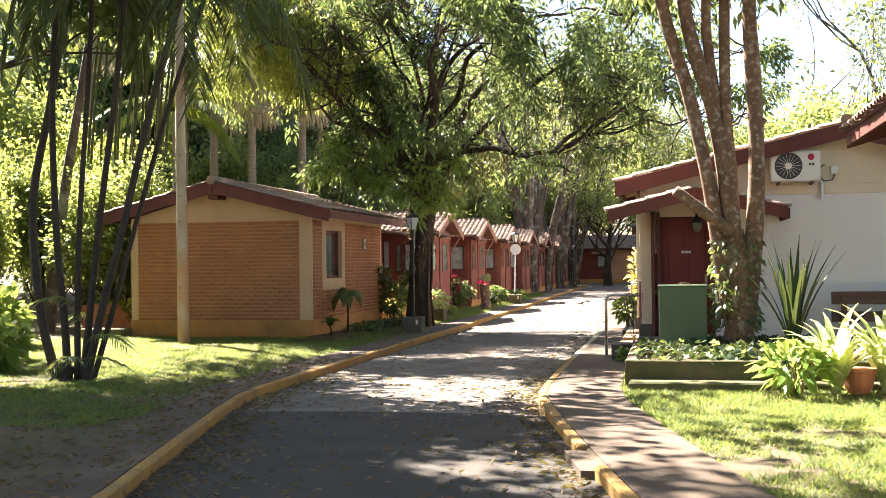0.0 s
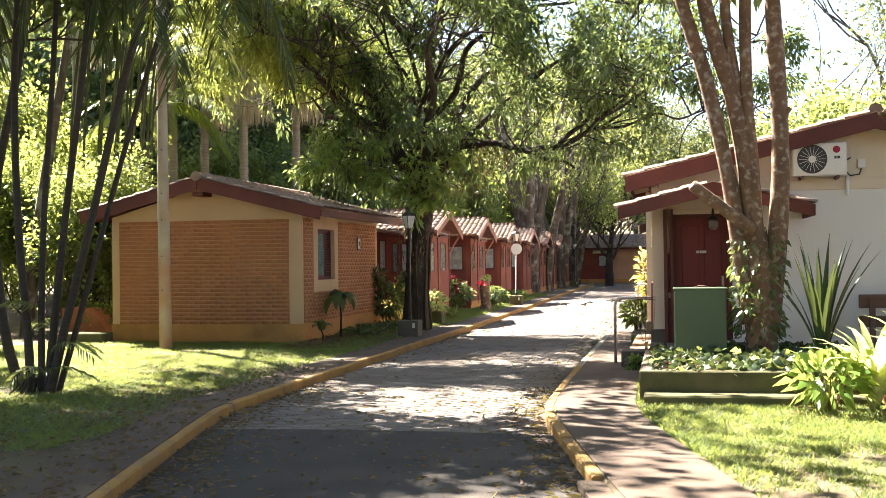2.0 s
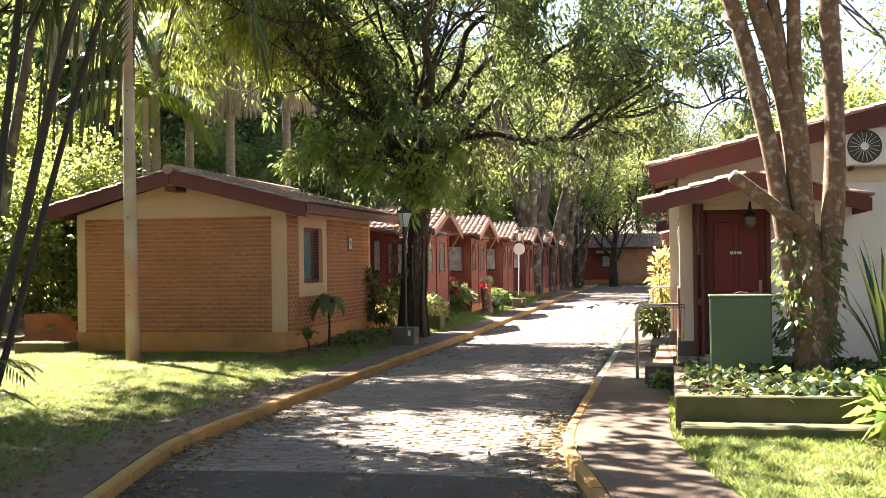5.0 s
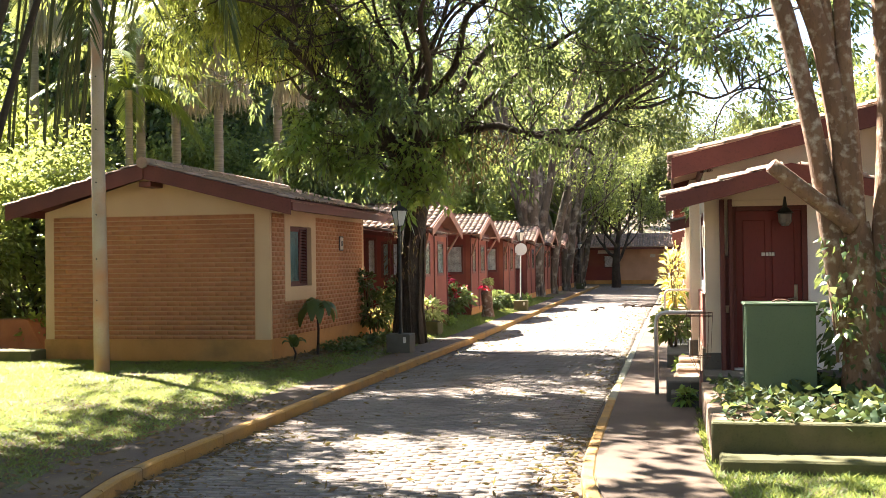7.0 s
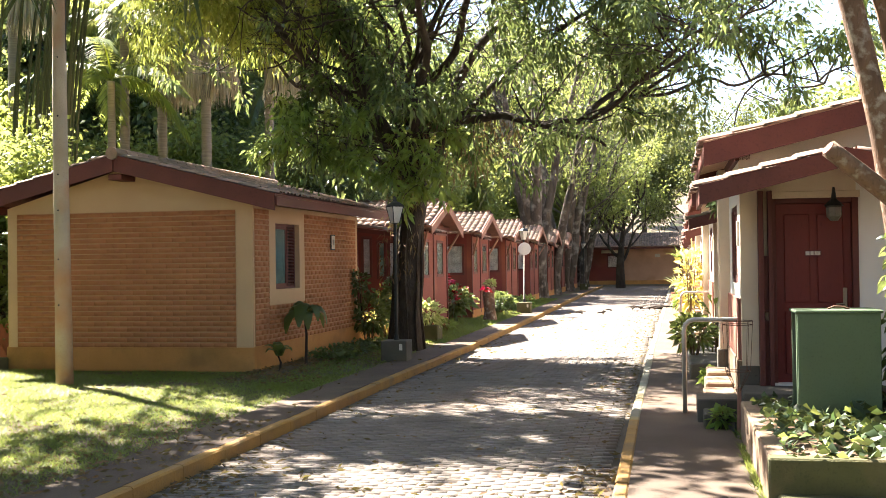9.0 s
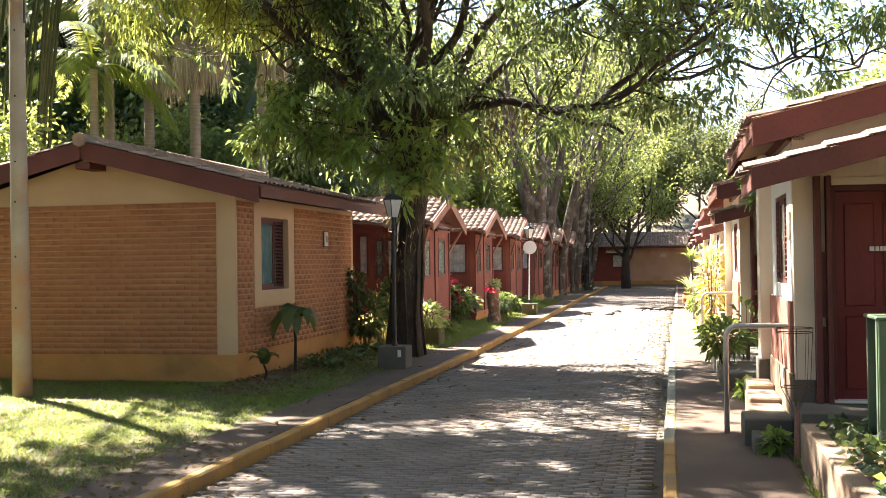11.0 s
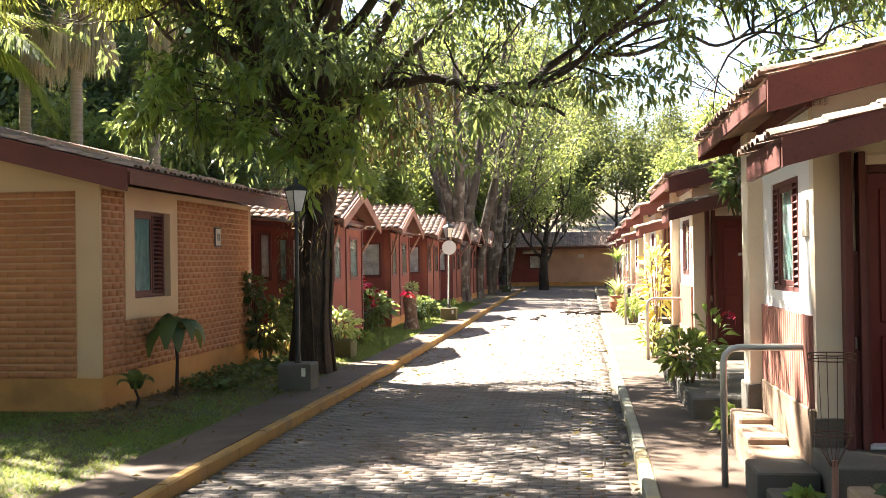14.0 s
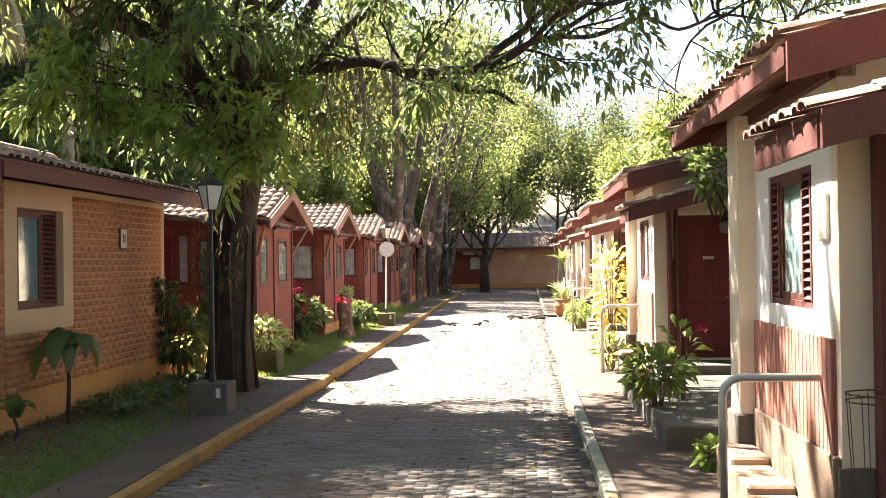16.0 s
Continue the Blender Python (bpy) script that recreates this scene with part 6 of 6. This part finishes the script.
def cabinet():
    e = thing("utility_cabinet", "green painted metal utility cabinet with open side", "cabinet", (-0.2, 18.2, 0.45))
    bm = bmesh.new()
    box(bm, (0, 0, 0), (0.74, 0.03, 1.0), 0.006)
    box(bm, (0, 0.52, 0), (0.74, 0.55, 1.0), 0.006)
    box(bm, (0.71, 0.03, 0), (0.74, 0.52, 1.0), 0.0)
    box(bm, (0.0, 0.03, 0.0), (0.71, 0.52, 0.03), 0.0)
    part("body", bm, "green_box", e)
    part("top", one_box((-0.02, -0.02, 1.0), (0.76, 0.57, 1.03), 0.008), "green_box", e)
    # black sheet just inside the opening, painted as the shaded interior
    part("inner_panel", one_box((0.06, 0.03, 0.03), (0.08, 0.52, 1.0)), "dark", e)
    part("door_rim", one_box((-0.008, 0.03, 0.03), (0.012, 0.09, 1.0), 0.003), "green_box", e)
    part("lifting_eye", tube(bmesh.new(), [(0.3, 0.25, 1.03), (0.36, 0.25, 1.055), (0.44, 0.25, 1.05), (0.5, 0.25, 1.03)], 0.01, 6), "rust", e)


cabinet()
rosette("sword_plant", "tall plant of stiff dark green sword leaves", (1.75, 17.3, 0.45), 26, 1.65, 0.05, "leaf_bed", 51, 0.5, 0.03)
rosette("variegated_plant", "bright variegated plant with arching strap leaves", (2.05, 15.15, 0.1), 24, 1.3, 0.075, "leaf_variegated", 52, 0.75, 0.55)
rosette("variegated_plant", "bright variegated plant with arching strap leaves beside a pot", (2.7, 15.3, 0.1), 24, 1.4, 0.08, "leaf_variegated", 53, 0.7, 0.5)
bush("broad_leaf_shrub", "low shrub with broad green leaves before the raised bed", (1.55, 15.0, 0.1), 0.5, 0.75, "leaf_bright", 0.27, 0.2, 190, 54)
pot = thing("clay_pot", "weathered terracotta pot among the plants", "pot", (2.35, 15.3, 0.1))
part("body", lathe(bmesh.new(), [(0.13, 0), (0.18, 0.12), (0.21, 0.3), (0.23, 0.31), (0.23, 0.35), (0.19, 0.35)], (0, 0, 0), 16), "terracotta", pot, smooth=False)
bush("dark_leaf_plant", "dark leafy plant at the lawn's edge", (2.35, 10.9, 0.1), 0.3, 0.45, "leaf_dark", 0.2, 0.2, 70, 55)
bush("door_climber", "thin climber with pale leaves beside the tree", (0.75, 18.0, 0.9), 0.2, 0.7, "leaf_dark", 0.13, 0.28, 40, 56, stems=3)
ground_cover("fallen_litter", "brown fallen leaves round the plants", 1.0, 3.2, 14.3, 15.4, 0.1, "leaf_dry", 260, 57, 0.1, 0.2, 0.04)


def air_conditioner():
    e = thing("air_conditioner", "white outdoor air conditioner unit on wall brackets", "air conditioner", (1.73, 20.42, 3.23))
    part("body", one_box((0, 0, 0), (0.84, 0.3, 0.54), 0.02), "ac", e)
    ring = part("fan_guard", lathe(bmesh.new(), [(0.235, 0), (0.235, 0.012), (0.215, 0.014), (0.20, 0.004)], (0, 0, 0), 28), "ac_dark", e)
    ring.matrix_basis = pose(0.30, -0.001, 0.27, 90)
    for k in range(18):
        b = part("guard_blade", one_box((0.06, -0.0025, 0.004), (0.21, 0.0025, 0.014)), "ac", ring)
        b.matrix_basis = pose(0, 0, 0, 0, 0, k * 20)
    part("hub", lathe(bmesh.new(), [(0.06, 0), (0.055, 0.02), (0.02, 0.024)], (0, 0, 0), 14), "ac", ring)
    lg = part("badge", lathe(bmesh.new(), [(0.058, 0), (0.055, 0.006)], (0, 0, 0), 18), "logo", e, "round dark red badge")
    lg.matrix_basis = pose(0.68, 0.0, 0.42, 90)
    for a, b in ((0.645, 0.68), (0.69, 0.735)):
        part("badge_bar", one_box((a, -0.004, 0.27), (b, 0.0, 0.315), 0.001), "ac_dark", e)
    for x in (0.12, 0.68):
        part("bracket", one_box((x, 0.0, -0.05), (x + 0.04, 0.38, 0.0), 0.004), "wood", e)


air_conditioner()
so = thing("wall_socket_box", "small white weatherproof box with a looped grey cable", "socket", (2.78, 20.72, 3.36))
part("box", one_box((0, 0, 0), (0.12, 0.08, 0.15), 0.01), "ac", so)
part("cable", tube(bmesh.new(), [(0.06, 0.03, 0.0), (0.02, 0.0, -0.1), (-0.12, 0.02, -0.12), (-0.2, 0.05, -0.02), (-0.22, 0.06, 0.1), (-0.1, 0.06, 0.18)], 0.012, 6), "ac_dark", so)
pi = thing("drain_pipe", "short drain pipe stub on the wall band", "pipe", (2.62, 20.74, 2.92))
part("pipe", tube(bmesh.new(), [(0, 0, 0), (0, 0, 0.26), (0, 0.05, 0.3)], 0.03, 8), "ac", pi)


def bench():
    e = thing("bench", "brown timber bench against the white wall", "bench", (3.5, 20.0, 0.1))
    part("backrest", one_box((-0.8, 0.32, 0.98), (0.8, 0.38, 1.2), 0.01), "wood", e)
    part("backrest", one_box((-0.8, 0.32, 0.68), (0.8, 0.38, 0.86), 0.01), "wood", e)
    part("seat", one_box((-0.8, -0.12, 0.42), (0.8, 0.32, 0.48), 0.01), "wood", e)
    for x in (-0.65, 0.55):
        part("leg", one_box((x, 0.26, 0), (x + 0.09, 0.32, 1.15), 0.006), "wood", e)
        part("leg", one_box((x, -0.1, 0), (x + 0.09, -0.03, 0.42), 0.006), "wood", e)


bench()


def pavilion():
    """The neighbouring roof whose eave corner hangs into the view."""
    e = thing("pavilion", "pale pavilion with a deep tiled eave and maroon fascia", "house", (0, 0, 0))
    part("wall", one_box((3.5, 7.5, 0), (6.5, 14.6, 3.4)), "cream_r", e)
    roof_slope(e, (2.2, 15.1, 3.5), (2.2, 6.5, 3.5), (5.0, 15.1, 4.3), (5.0, 6.5, 4.3), soffit="maroon")
    roof_slope(e, (7.8, 6.5, 3.5), (7.8, 15.1, 3.5), (5.0, 6.5, 4.3), (5.0, 15.1, 4.3), soffit="maroon")
    board(e, (2.22, 6.5, 3.47), (2.22, 15.1, 3.47), 0.16, 0.03)
    board(e, (2.22, 15.08, 3.47), (5.0, 15.08, 4.27), 0.2, 0.04, name="bargeboard")


pavilion()


def handrail(at, span=0.75, h=1.14):
    e = thing("handrail", "bent galvanised tube handrail beside the step", "handrail", at, group="handrails")
    r = 0.12
    arc = lambda cx, s: [(cx + s * r * math.cos(a), 0, h - r + r * math.sin(a)) for a in (radians(d) for d in (0, 30, 60, 90))]
    pts = [(0, 0, -0.1)] + arc(r, -1) + arc(span - r, 1)[::-1] + [(span, 0, 0.55 if span > 0.5 else 0)]
    part("tube", tube(bmesh.new(), pts, 0.028, 10), "steel", e, smooth=True)
    return e


for p in ((-1.21, 21.15, 0.1), (-1.14, 32.7, 0.1), (-1.1, 44.0, 0.1), (-1.05, 55.0, 0.1)):
    handrail(p)


def wire_basket(at):
    e = thing("wire_basket", "rusty wire basket on a timber stake", "basket", at)
    for z, r in ((-0.12, 0.13), (0.42, 0.16), (0.38, 0.158)):
        part("hoop", tube(bmesh.new(), [(r * math.cos(a), r * math.sin(a), 0.78 + z) for a in (k * math.pi / 8 for k in range(17))], 0.0045, 5), "rust", e)
    for k in range(8):
        a = k * math.pi / 4
        part("wire", tube(bmesh.new(), [(0.02 * math.cos(a), 0.02 * math.sin(a), 0.44), (0.13 * math.cos(a), 0.13 * math.sin(a), 0.66), (0.16 * math.cos(a), 0.16 * math.sin(a), 1.2)], 0.003, 4), "rust", e)
    part("stake", tube(bmesh.new(), [(0, 0, -0.1), (0.01, 0, 0.48)], [0.028, 0.022], 7), "bargewood", e)


wire_basket((-0.66, 19.75, 0.1))
for i, (a, b, lab) in enumerate((((-1.08, 20.35, 0.08), (-0.62, 20.95, 0.30), "raw concrete step block by the handrail"), ((-1.02, 19.85, 0.08), (-0.68, 20.33, 0.2), "low raw concrete step block"))):
    blk = thing("step_block", lab, "step", a)
    part("block", one_box((0, 0, 0), (b[0] - a[0], b[1] - a[1], b[2]), 0.015), "concrete", blk)
bush("patio_shrub", "green shrub with broad leaves at the patio edge", (-0.98, 26.6, 0.36), 0.4, 0.7, "leaf_mid", 0.17, 0.22, 300, 61)
fl = bush("red_flower_plant", "thin plant with a red flower on the patio", (-0.62, 27.2, 0.36), 0.25, 0.95, "leaf_bright", 0.2, 0.16, 45, 62, stems=4)
tagged(leaves("bract_cluster", np.repeat([(0.2, -0.1, 0.88), (0.35, 0.3, 0.8)], 9, 0), np.random.default_rng(5).normal(size=(18, 3)) * [1, 1, 0.3], 0.14, 0.16, "red_petal", fl, 0.1, 63), "red flower bracts", kind="stuff")
cr = bush("tall_croton", "tall yellow and orange croton against the pale wall", (-0.92, 33.6, 0.15), 0.3, 2.35, "leaf_yellow", 0.24, 0.2, 170, 64, stems=9)
bush("small_croton", "orange leaved plant below the croton", (-0.98, 33.2, 0.15), 0.35, 0.6, "leaf_variegated", 0.22, 0.16, 110, 65)
bush("low_shrub", "bright green low shrub beside a handrail", (-0.95, 44.3, 0.2), 0.45, 0.8, "leaf_bright", 0.17, 0.24, 260, 66)
bush("eave_climber", "dark climbing leaves hanging from the eave", (-0.5, 25.35, 2.5), 0.34, 0.75, "leaf_dark", 0.13, 0.3, 330, 67, stems=4)
part("climber_stem", tube(bmesh.new(), [(0.1, -1.6, -2.45), (0.15, -1.2, -1.2), (0.1, -0.5, -0.2), (0, 0, 0.2)], 0.015, 5), "bark", bpy.data.objects["eave_climber"])
tb = thing("round_pot", "round terracotta pot with an agave", "pot", (-1.05, 51.6, 0.1))
part("body", lathe(bmesh.new(), [(0.16, 0), (0.3, 0.2), (0.33, 0.4), (0.27, 0.55), (0.3, 0.6), (0.24, 0.6)], (0, 0, 0), 18), "terracotta", tb)
rosette("agave", "pale green agave in a terracotta pot", (-1.05, 51.6, 0.68), 18, 0.8, 0.06, "leaf_variegated", 68, 0.9, 0.25)
dr = rosette("dracaena", "dracaena with a bare stem and tufted head", (-1.0, 53.2, 0.1), 18, 0.75, 0.055, "leaf_bright", 69, 0.95, 0.35, stem=1.75)
part("stem", tube(bmesh.new(), [(0, 0, -0.1), (0.05, 0, 0.9), (0, 0, 1.8)], [0.06, 0.05, 0.045], 8), "bark", dr)
for i, (y, h, m) in enumerate(((36.2, 0.5, "leaf_bright"), (47.5, 0.7, "leaf_variegated"), (57.5, 0.8, "leaf_bright"), (61.0, 0.9, "leaf_bright"), (66.0, 0.9, "leaf_dark"), (24.0, 0.25, "leaf_bright"), (19.9, 0.2, "leaf_bright"))):
    bush("path_plant", "small plant between footpath and house", (-0.82, y, 0.12), h * 0.45, h, m, 0.14, 0.24, 110, 70 + i)


# ---- poles and lamps ----
def utility_pole():
    e = thing("utility_pole", "slender pale concrete pole stained red at the foot", "pole", (-10.5, 23.0, 0.1))
    part("shaft", tube(bmesh.new(), [(0, 0, -0.2), (-0.04, 0, 4.0), (-0.05, 0, 9.5)], [0.135, 0.11, 0.085], 14), "pole", e, smooth=True)
    # bolt holes as black discs: the shade within them is only colour
    for z in (1.3, 2.0, 2.75, 3.3, 4.2, 5.1):
        b = part("bolt_hole", lathe(bmesh.new(), [(0.016, 0), (0.014, 0.006)], (0, 0, 0), 8), "dark", e)
        b.matrix_basis = pose(-0.02, -0.128 + z * 0.0062, z, 90)
    part("cable", tube(bmesh.new(), [(0.1, -0.05, 5.2), (0.1, -0.06, 7.5), (0.09, -0.05, 9.4)], 0.012, 5), "ac_dark", e)


utility_pole()


def street_lamp(at, sign=False, green=False):
    e = thing("street_lamp", "black lantern street lamp on a concrete block" + (" and round sign" if sign else ""), "street lamp", at, group="lane lamps")
    part("block", one_box((-0.25, -0.25, -0.05), (0.25, 0.25, 0.38), 0.015), "moss" if green else "concrete", e)
    part("label_plate", one_box((0.11, -0.256, 0.2), (0.17, -0.25, 0.32), 0.001), "letter", e)
    part("post", lathe(bmesh.new(), [(0.06, 0.38), (0.045, 0.44), (0.035, 0.5), (0.03, 2.4), (0.045, 2.42), (0.03, 2.46), (0.03, 2.6), (0.07, 2.62)], (0, 0, 0), 10), "iron", e)
    hd = part("lantern", lathe(bmesh.new(), [(0.17, 2.93), (0.18, 2.95), (0.12, 3.0), (0.04, 3.04), (0.03, 3.1), (0.008, 3.14)], (0, 0, 0), 4), "iron", e)
    part("lantern_glass", lathe(bmesh.new(), [(0.085, 2.63), (0.165, 2.93)], (0, 0, 0), 4), "milk", hd)
    for k in range(4):
        a = k * math.pi / 2
        part("lantern_bar", tube(bmesh.new(), [(0.088 * math.cos(a), 0.088 * math.sin(a), 2.62), (0.17 * math.cos(a), 0.17 * math.sin(a), 2.94)], 0.009, 5), "iron", hd)
    if sign:
        s = part("sign_disc", lathe(bmesh.new(), [(0.23, 0), (0.23, 0.008)], (0, 0, 0), 28), "ac", e, "plain white back of a round sign")
        s.matrix_basis = pose(0.03, -0.04, 2.3, 90)
        part("sign_post", tube(bmesh.new(), [(-0.02, -0.03, 0.5), (0.02, -0.03, 2.5)], 0.02, 6), "ac", e)
    return e


for at, sg, gr, rz in (((-6.52, 28.15, 0.12), False, False, 45), ((-6.52, 47.4, 0.12), True, True, 45), ((-6.75, 79.0, 0.12), False, True, 45)):
    street_lamp(at, sg, gr)
plq = thing("house_number_plaque", "small framed number plaque on the brick wall", "plaque", (-8.24, 29.65, 2.42))
part("plate", one_box((0, -0.14, -0.16), (0.02, 0.14, 0.16), 0.008), "ac_dark", plq)
part("face", one_box((0.02, -0.115, -0.135), (0.026, 0.115, 0.135), 0.004), "plaque", plq)
for a in (-0.05, 0.015):
    part("bar", one_box((0.026, a, -0.06), (0.03, a + 0.035, 0.06), 0.001), "ac_dark", plq)
an = thing("antenna_mast", "thin pale antenna mast behind the red roofs", "antenna", (-9.6, 45.5, 0.2))
part("mast", tube(bmesh.new(), [(0, 0, 0), (0, 0, 4.6), (0, 0, 5.7)], [0.05, 0.04, 0.008], 7), "ac", an)


# ---- litter, branches, grass ----
def stick_pile(at, seed, n=16, size=0.9):
    rng = random.Random(seed)
    e = thing("branch_pile", "pile of fallen branches on the lane", "branches", at)
    for k in range(n):
        a = rng.uniform(0, 6.28)
        l = size * rng.uniform(0.4, 1.0)
        o = Vector((rng.uniform(-0.7, 0.7), rng.uniform(-0.5, 0.5), 0.04 + rng.uniform(0, 0.12)))
        d = Vector((math.cos(a), math.sin(a) * 0.6, rng.uniform(-0.05, 0.12)))
        part("branch", tube(bmesh.new(), [o - d * l / 2, o + Vector((0, 0, 0.03)), o + d * l / 2], [0.035, 0.028, 0.012], 6), "bark", e)


stick_pile((-2.1, 51.5, 0.0), 1)
stick_pile((-3.9, 48.0, 0.0), 2, 5, 0.4)


def road_height(x, y):
    l, r = along(KERB_L, y), along(KERB_R, y)
    f = (x - l) / (r - l)
    return 0.02 * (1 - (2 * f - 1) ** 2) + 0.006 * noise.noise((f * 6, y * 0.7, 1))


def leaf_litter():
    nr = np.random.default_rng(77)
    cs = []
    for _ in range(1900):
        y = nr.uniform(6.0, 50.0) if nr.random() < 0.8 else nr.uniform(6, 18)
        l, r = along(KERB_L, y), along(KERB_R, y)
        u = nr.random()
        w = r - l
        x = l + abs(nr.normal()) * 0.45 + 0.03 if u < 0.35 else r - abs(nr.normal()) * 0.35 - 0.03 if u < 0.65 else l + nr.random() * w
        if l < x < r:
            cs.append((x, y, road_height(x, y) + 0.006))
    for _ in range(500):
        y = nr.uniform(9, 34)
        cs.append((along(KERB_L, y) - nr.uniform(0.2, 5.0), y, 0))
        c = cs[-1]
        cs[-1] = (c[0], c[1], max(rise(c[0], c[1]), 0.118) + 0.015)
    for _ in range(1500):
        x, y = -8.25 + abs(nr.normal()) * 0.55, nr.uniform(23.5, 32.5)
        if x < along(KERB_L, y) - 0.8:
            cs.append((x, y, rise(x, y) + 0.012 + 0.03 * nr.random()))
    for _ in range(2600):
        y = 6.0 + 12.0 * nr.random() ** 1.3
        l, r = along(KERB_L, y), along(KERB_R, y)
        u, q = nr.random(), abs(nr.normal())
        x = l + 0.03 + q * 0.35 if u < 0.4 else r - 0.03 - q * 0.25 if u < 0.7 else l + nr.random() * (r - l)
        if l < x < r:
            cs.append((x, y, road_height(x, y) + 0.005))
    for _ in range(2200):
        y = nr.uniform(7, 20)
        x = along(KERB_L, y) - 0.15 - abs(nr.normal()) * 1.6
        cs.append((x, y, max(rise(x, y), 0.118) + 0.012))
    d = np.stack([nr.normal(size=len(cs)), nr.normal(size=len(cs)), nr.uniform(0, 0.25, len(cs))], 1)
    tagged(leaves("leaf_litter", cs, d, 0.085, 0.15, "leaf_dry", None, 0.02, 78), "scattered dry brown leaves on lane and paths", "leaves", kind="stuff")


leaf_litter()


def grass(name, label, places, seed, tall=0.075):
    nr = np.random.default_rng(seed)
    p = np.asarray(places, float)
    n = len(p)
    a = nr.uniform(0, 6.283, n)
    h = tall * nr.uniform(0.4, 1.6, n)
    lean = nr.normal(size=(n, 2)) * 0.055
    w = 0.0095
    side = np.stack([np.cos(a) * w, np.sin(a) * w, 0 * a], 1)
    tip = p + np.concatenate([lean, h[:, None]], 1)
    v = np.stack([p - side, p + side, tip], 1).reshape(-1, 3)
    f = np.arange(n)[:, None] * 3 + [0, 1, 2]
    tagged(raw(name, v, f, "grass"), label, "grass", kind="stuff")


def lawn_points(n, x0, x1, y0, y1, seed, keep):
    nr = np.random.default_rng(seed)
    out = []
    for x, y in zip(nr.uniform(x0, x1, n), nr.uniform(y0, y1, n)):
        if keep(x, y) and noise.noise((x * 0.55, y * 0.55, 8)) + 0.5 * noise.noise((x * 2.4, y * 2.4, 2)) > nr.uniform(-0.8, 0.3):
            out.append((x, y, rise(x, y) - 0.01))
    return out


grass("grass_left", "short green lawn grass with bare patches", lawn_points(210000, -14.5, -6.2, 11.0, 25.1, 81, lambda x, y: x < along(KERB_L, y) - 0.8), 82, 0.042)
grass("grass_verge", "sunlit grass verge before the red houses", lawn_points(120000, -8.4, -5.6, 32.6, 62, 83, lambda x, y: x < along(KERB_L, y) - 0.72), 84, 0.06)
grass("grass_sparse", "thin mossy grass beside the footpath and brick wall", lawn_points(16000, -8.6, -6.2, 22.5, 32.4, 89, lambda x, y: along(KERB_L, y) - 1.9 < x < along(KERB_L, y) - 0.82 and abs(y - 30.7) > 0.5), 90, 0.045)
grass("grass_right", "short green lawn grass beside the footpath", lawn_points(180000, -1.0, 4.5, 5.0, 15.5, 85, lambda x, y: x > along(KERB_R, y) + 1.14), 86, 0.048)
grass("grass_strip", "grass strip between footpath and raised bed", lawn_points(9000, -0.9, -0.55, 15.5, 24.0, 87, lambda x, y: x > along(KERB_R, y) + 1.13), 88, 0.06)


# ---- pavers of the lane ----
def pavers():
    u, v = 0.22, 0.11
    nr = np.random.default_rng(91)
    rest, mine = [], []
    row, y = 0, PAVED + 0.06
    while y < 90.9:
        l, r = along(KERB_L, y) + 0.03, along(KERB_R, y) - 0.03
        x = l + u / 2 + (u / 2 if row % 2 else 0)
        while x < r - u * 0.45:
            p = (x, y, road_height(x, y) - 0.02 + nr.uniform(-0.003, 0.003))
            (mine if 23.6 < y < 25.05 and len(mine) < 300 else rest).append(p)
            x += u
        y += v
        row += 1
    vs, fs = frusta(rest, (1, 0, 0), (0, 1, 0), (0, 0, 1), u / 2 - 0.006, v / 2 - 0.006, 0.02, 0.005)
    tagged(raw("pavers", vs, fs, "paver", paved), kind="stuff")
    vs, fs = frusta([(0, 0, 0)], (1, 0, 0), (0, 1, 0), (0, 0, 1), u / 2 - 0.006, v / 2 - 0.006, 0.02, 0.005)
    first = raw("paver", vs, fs, "paver_one", paved)
    first.location = mine[0]
    for p in mine[1:]:
        o = first.copy()
        o.location = p
        scene.collection.objects.link(o)


pavers()
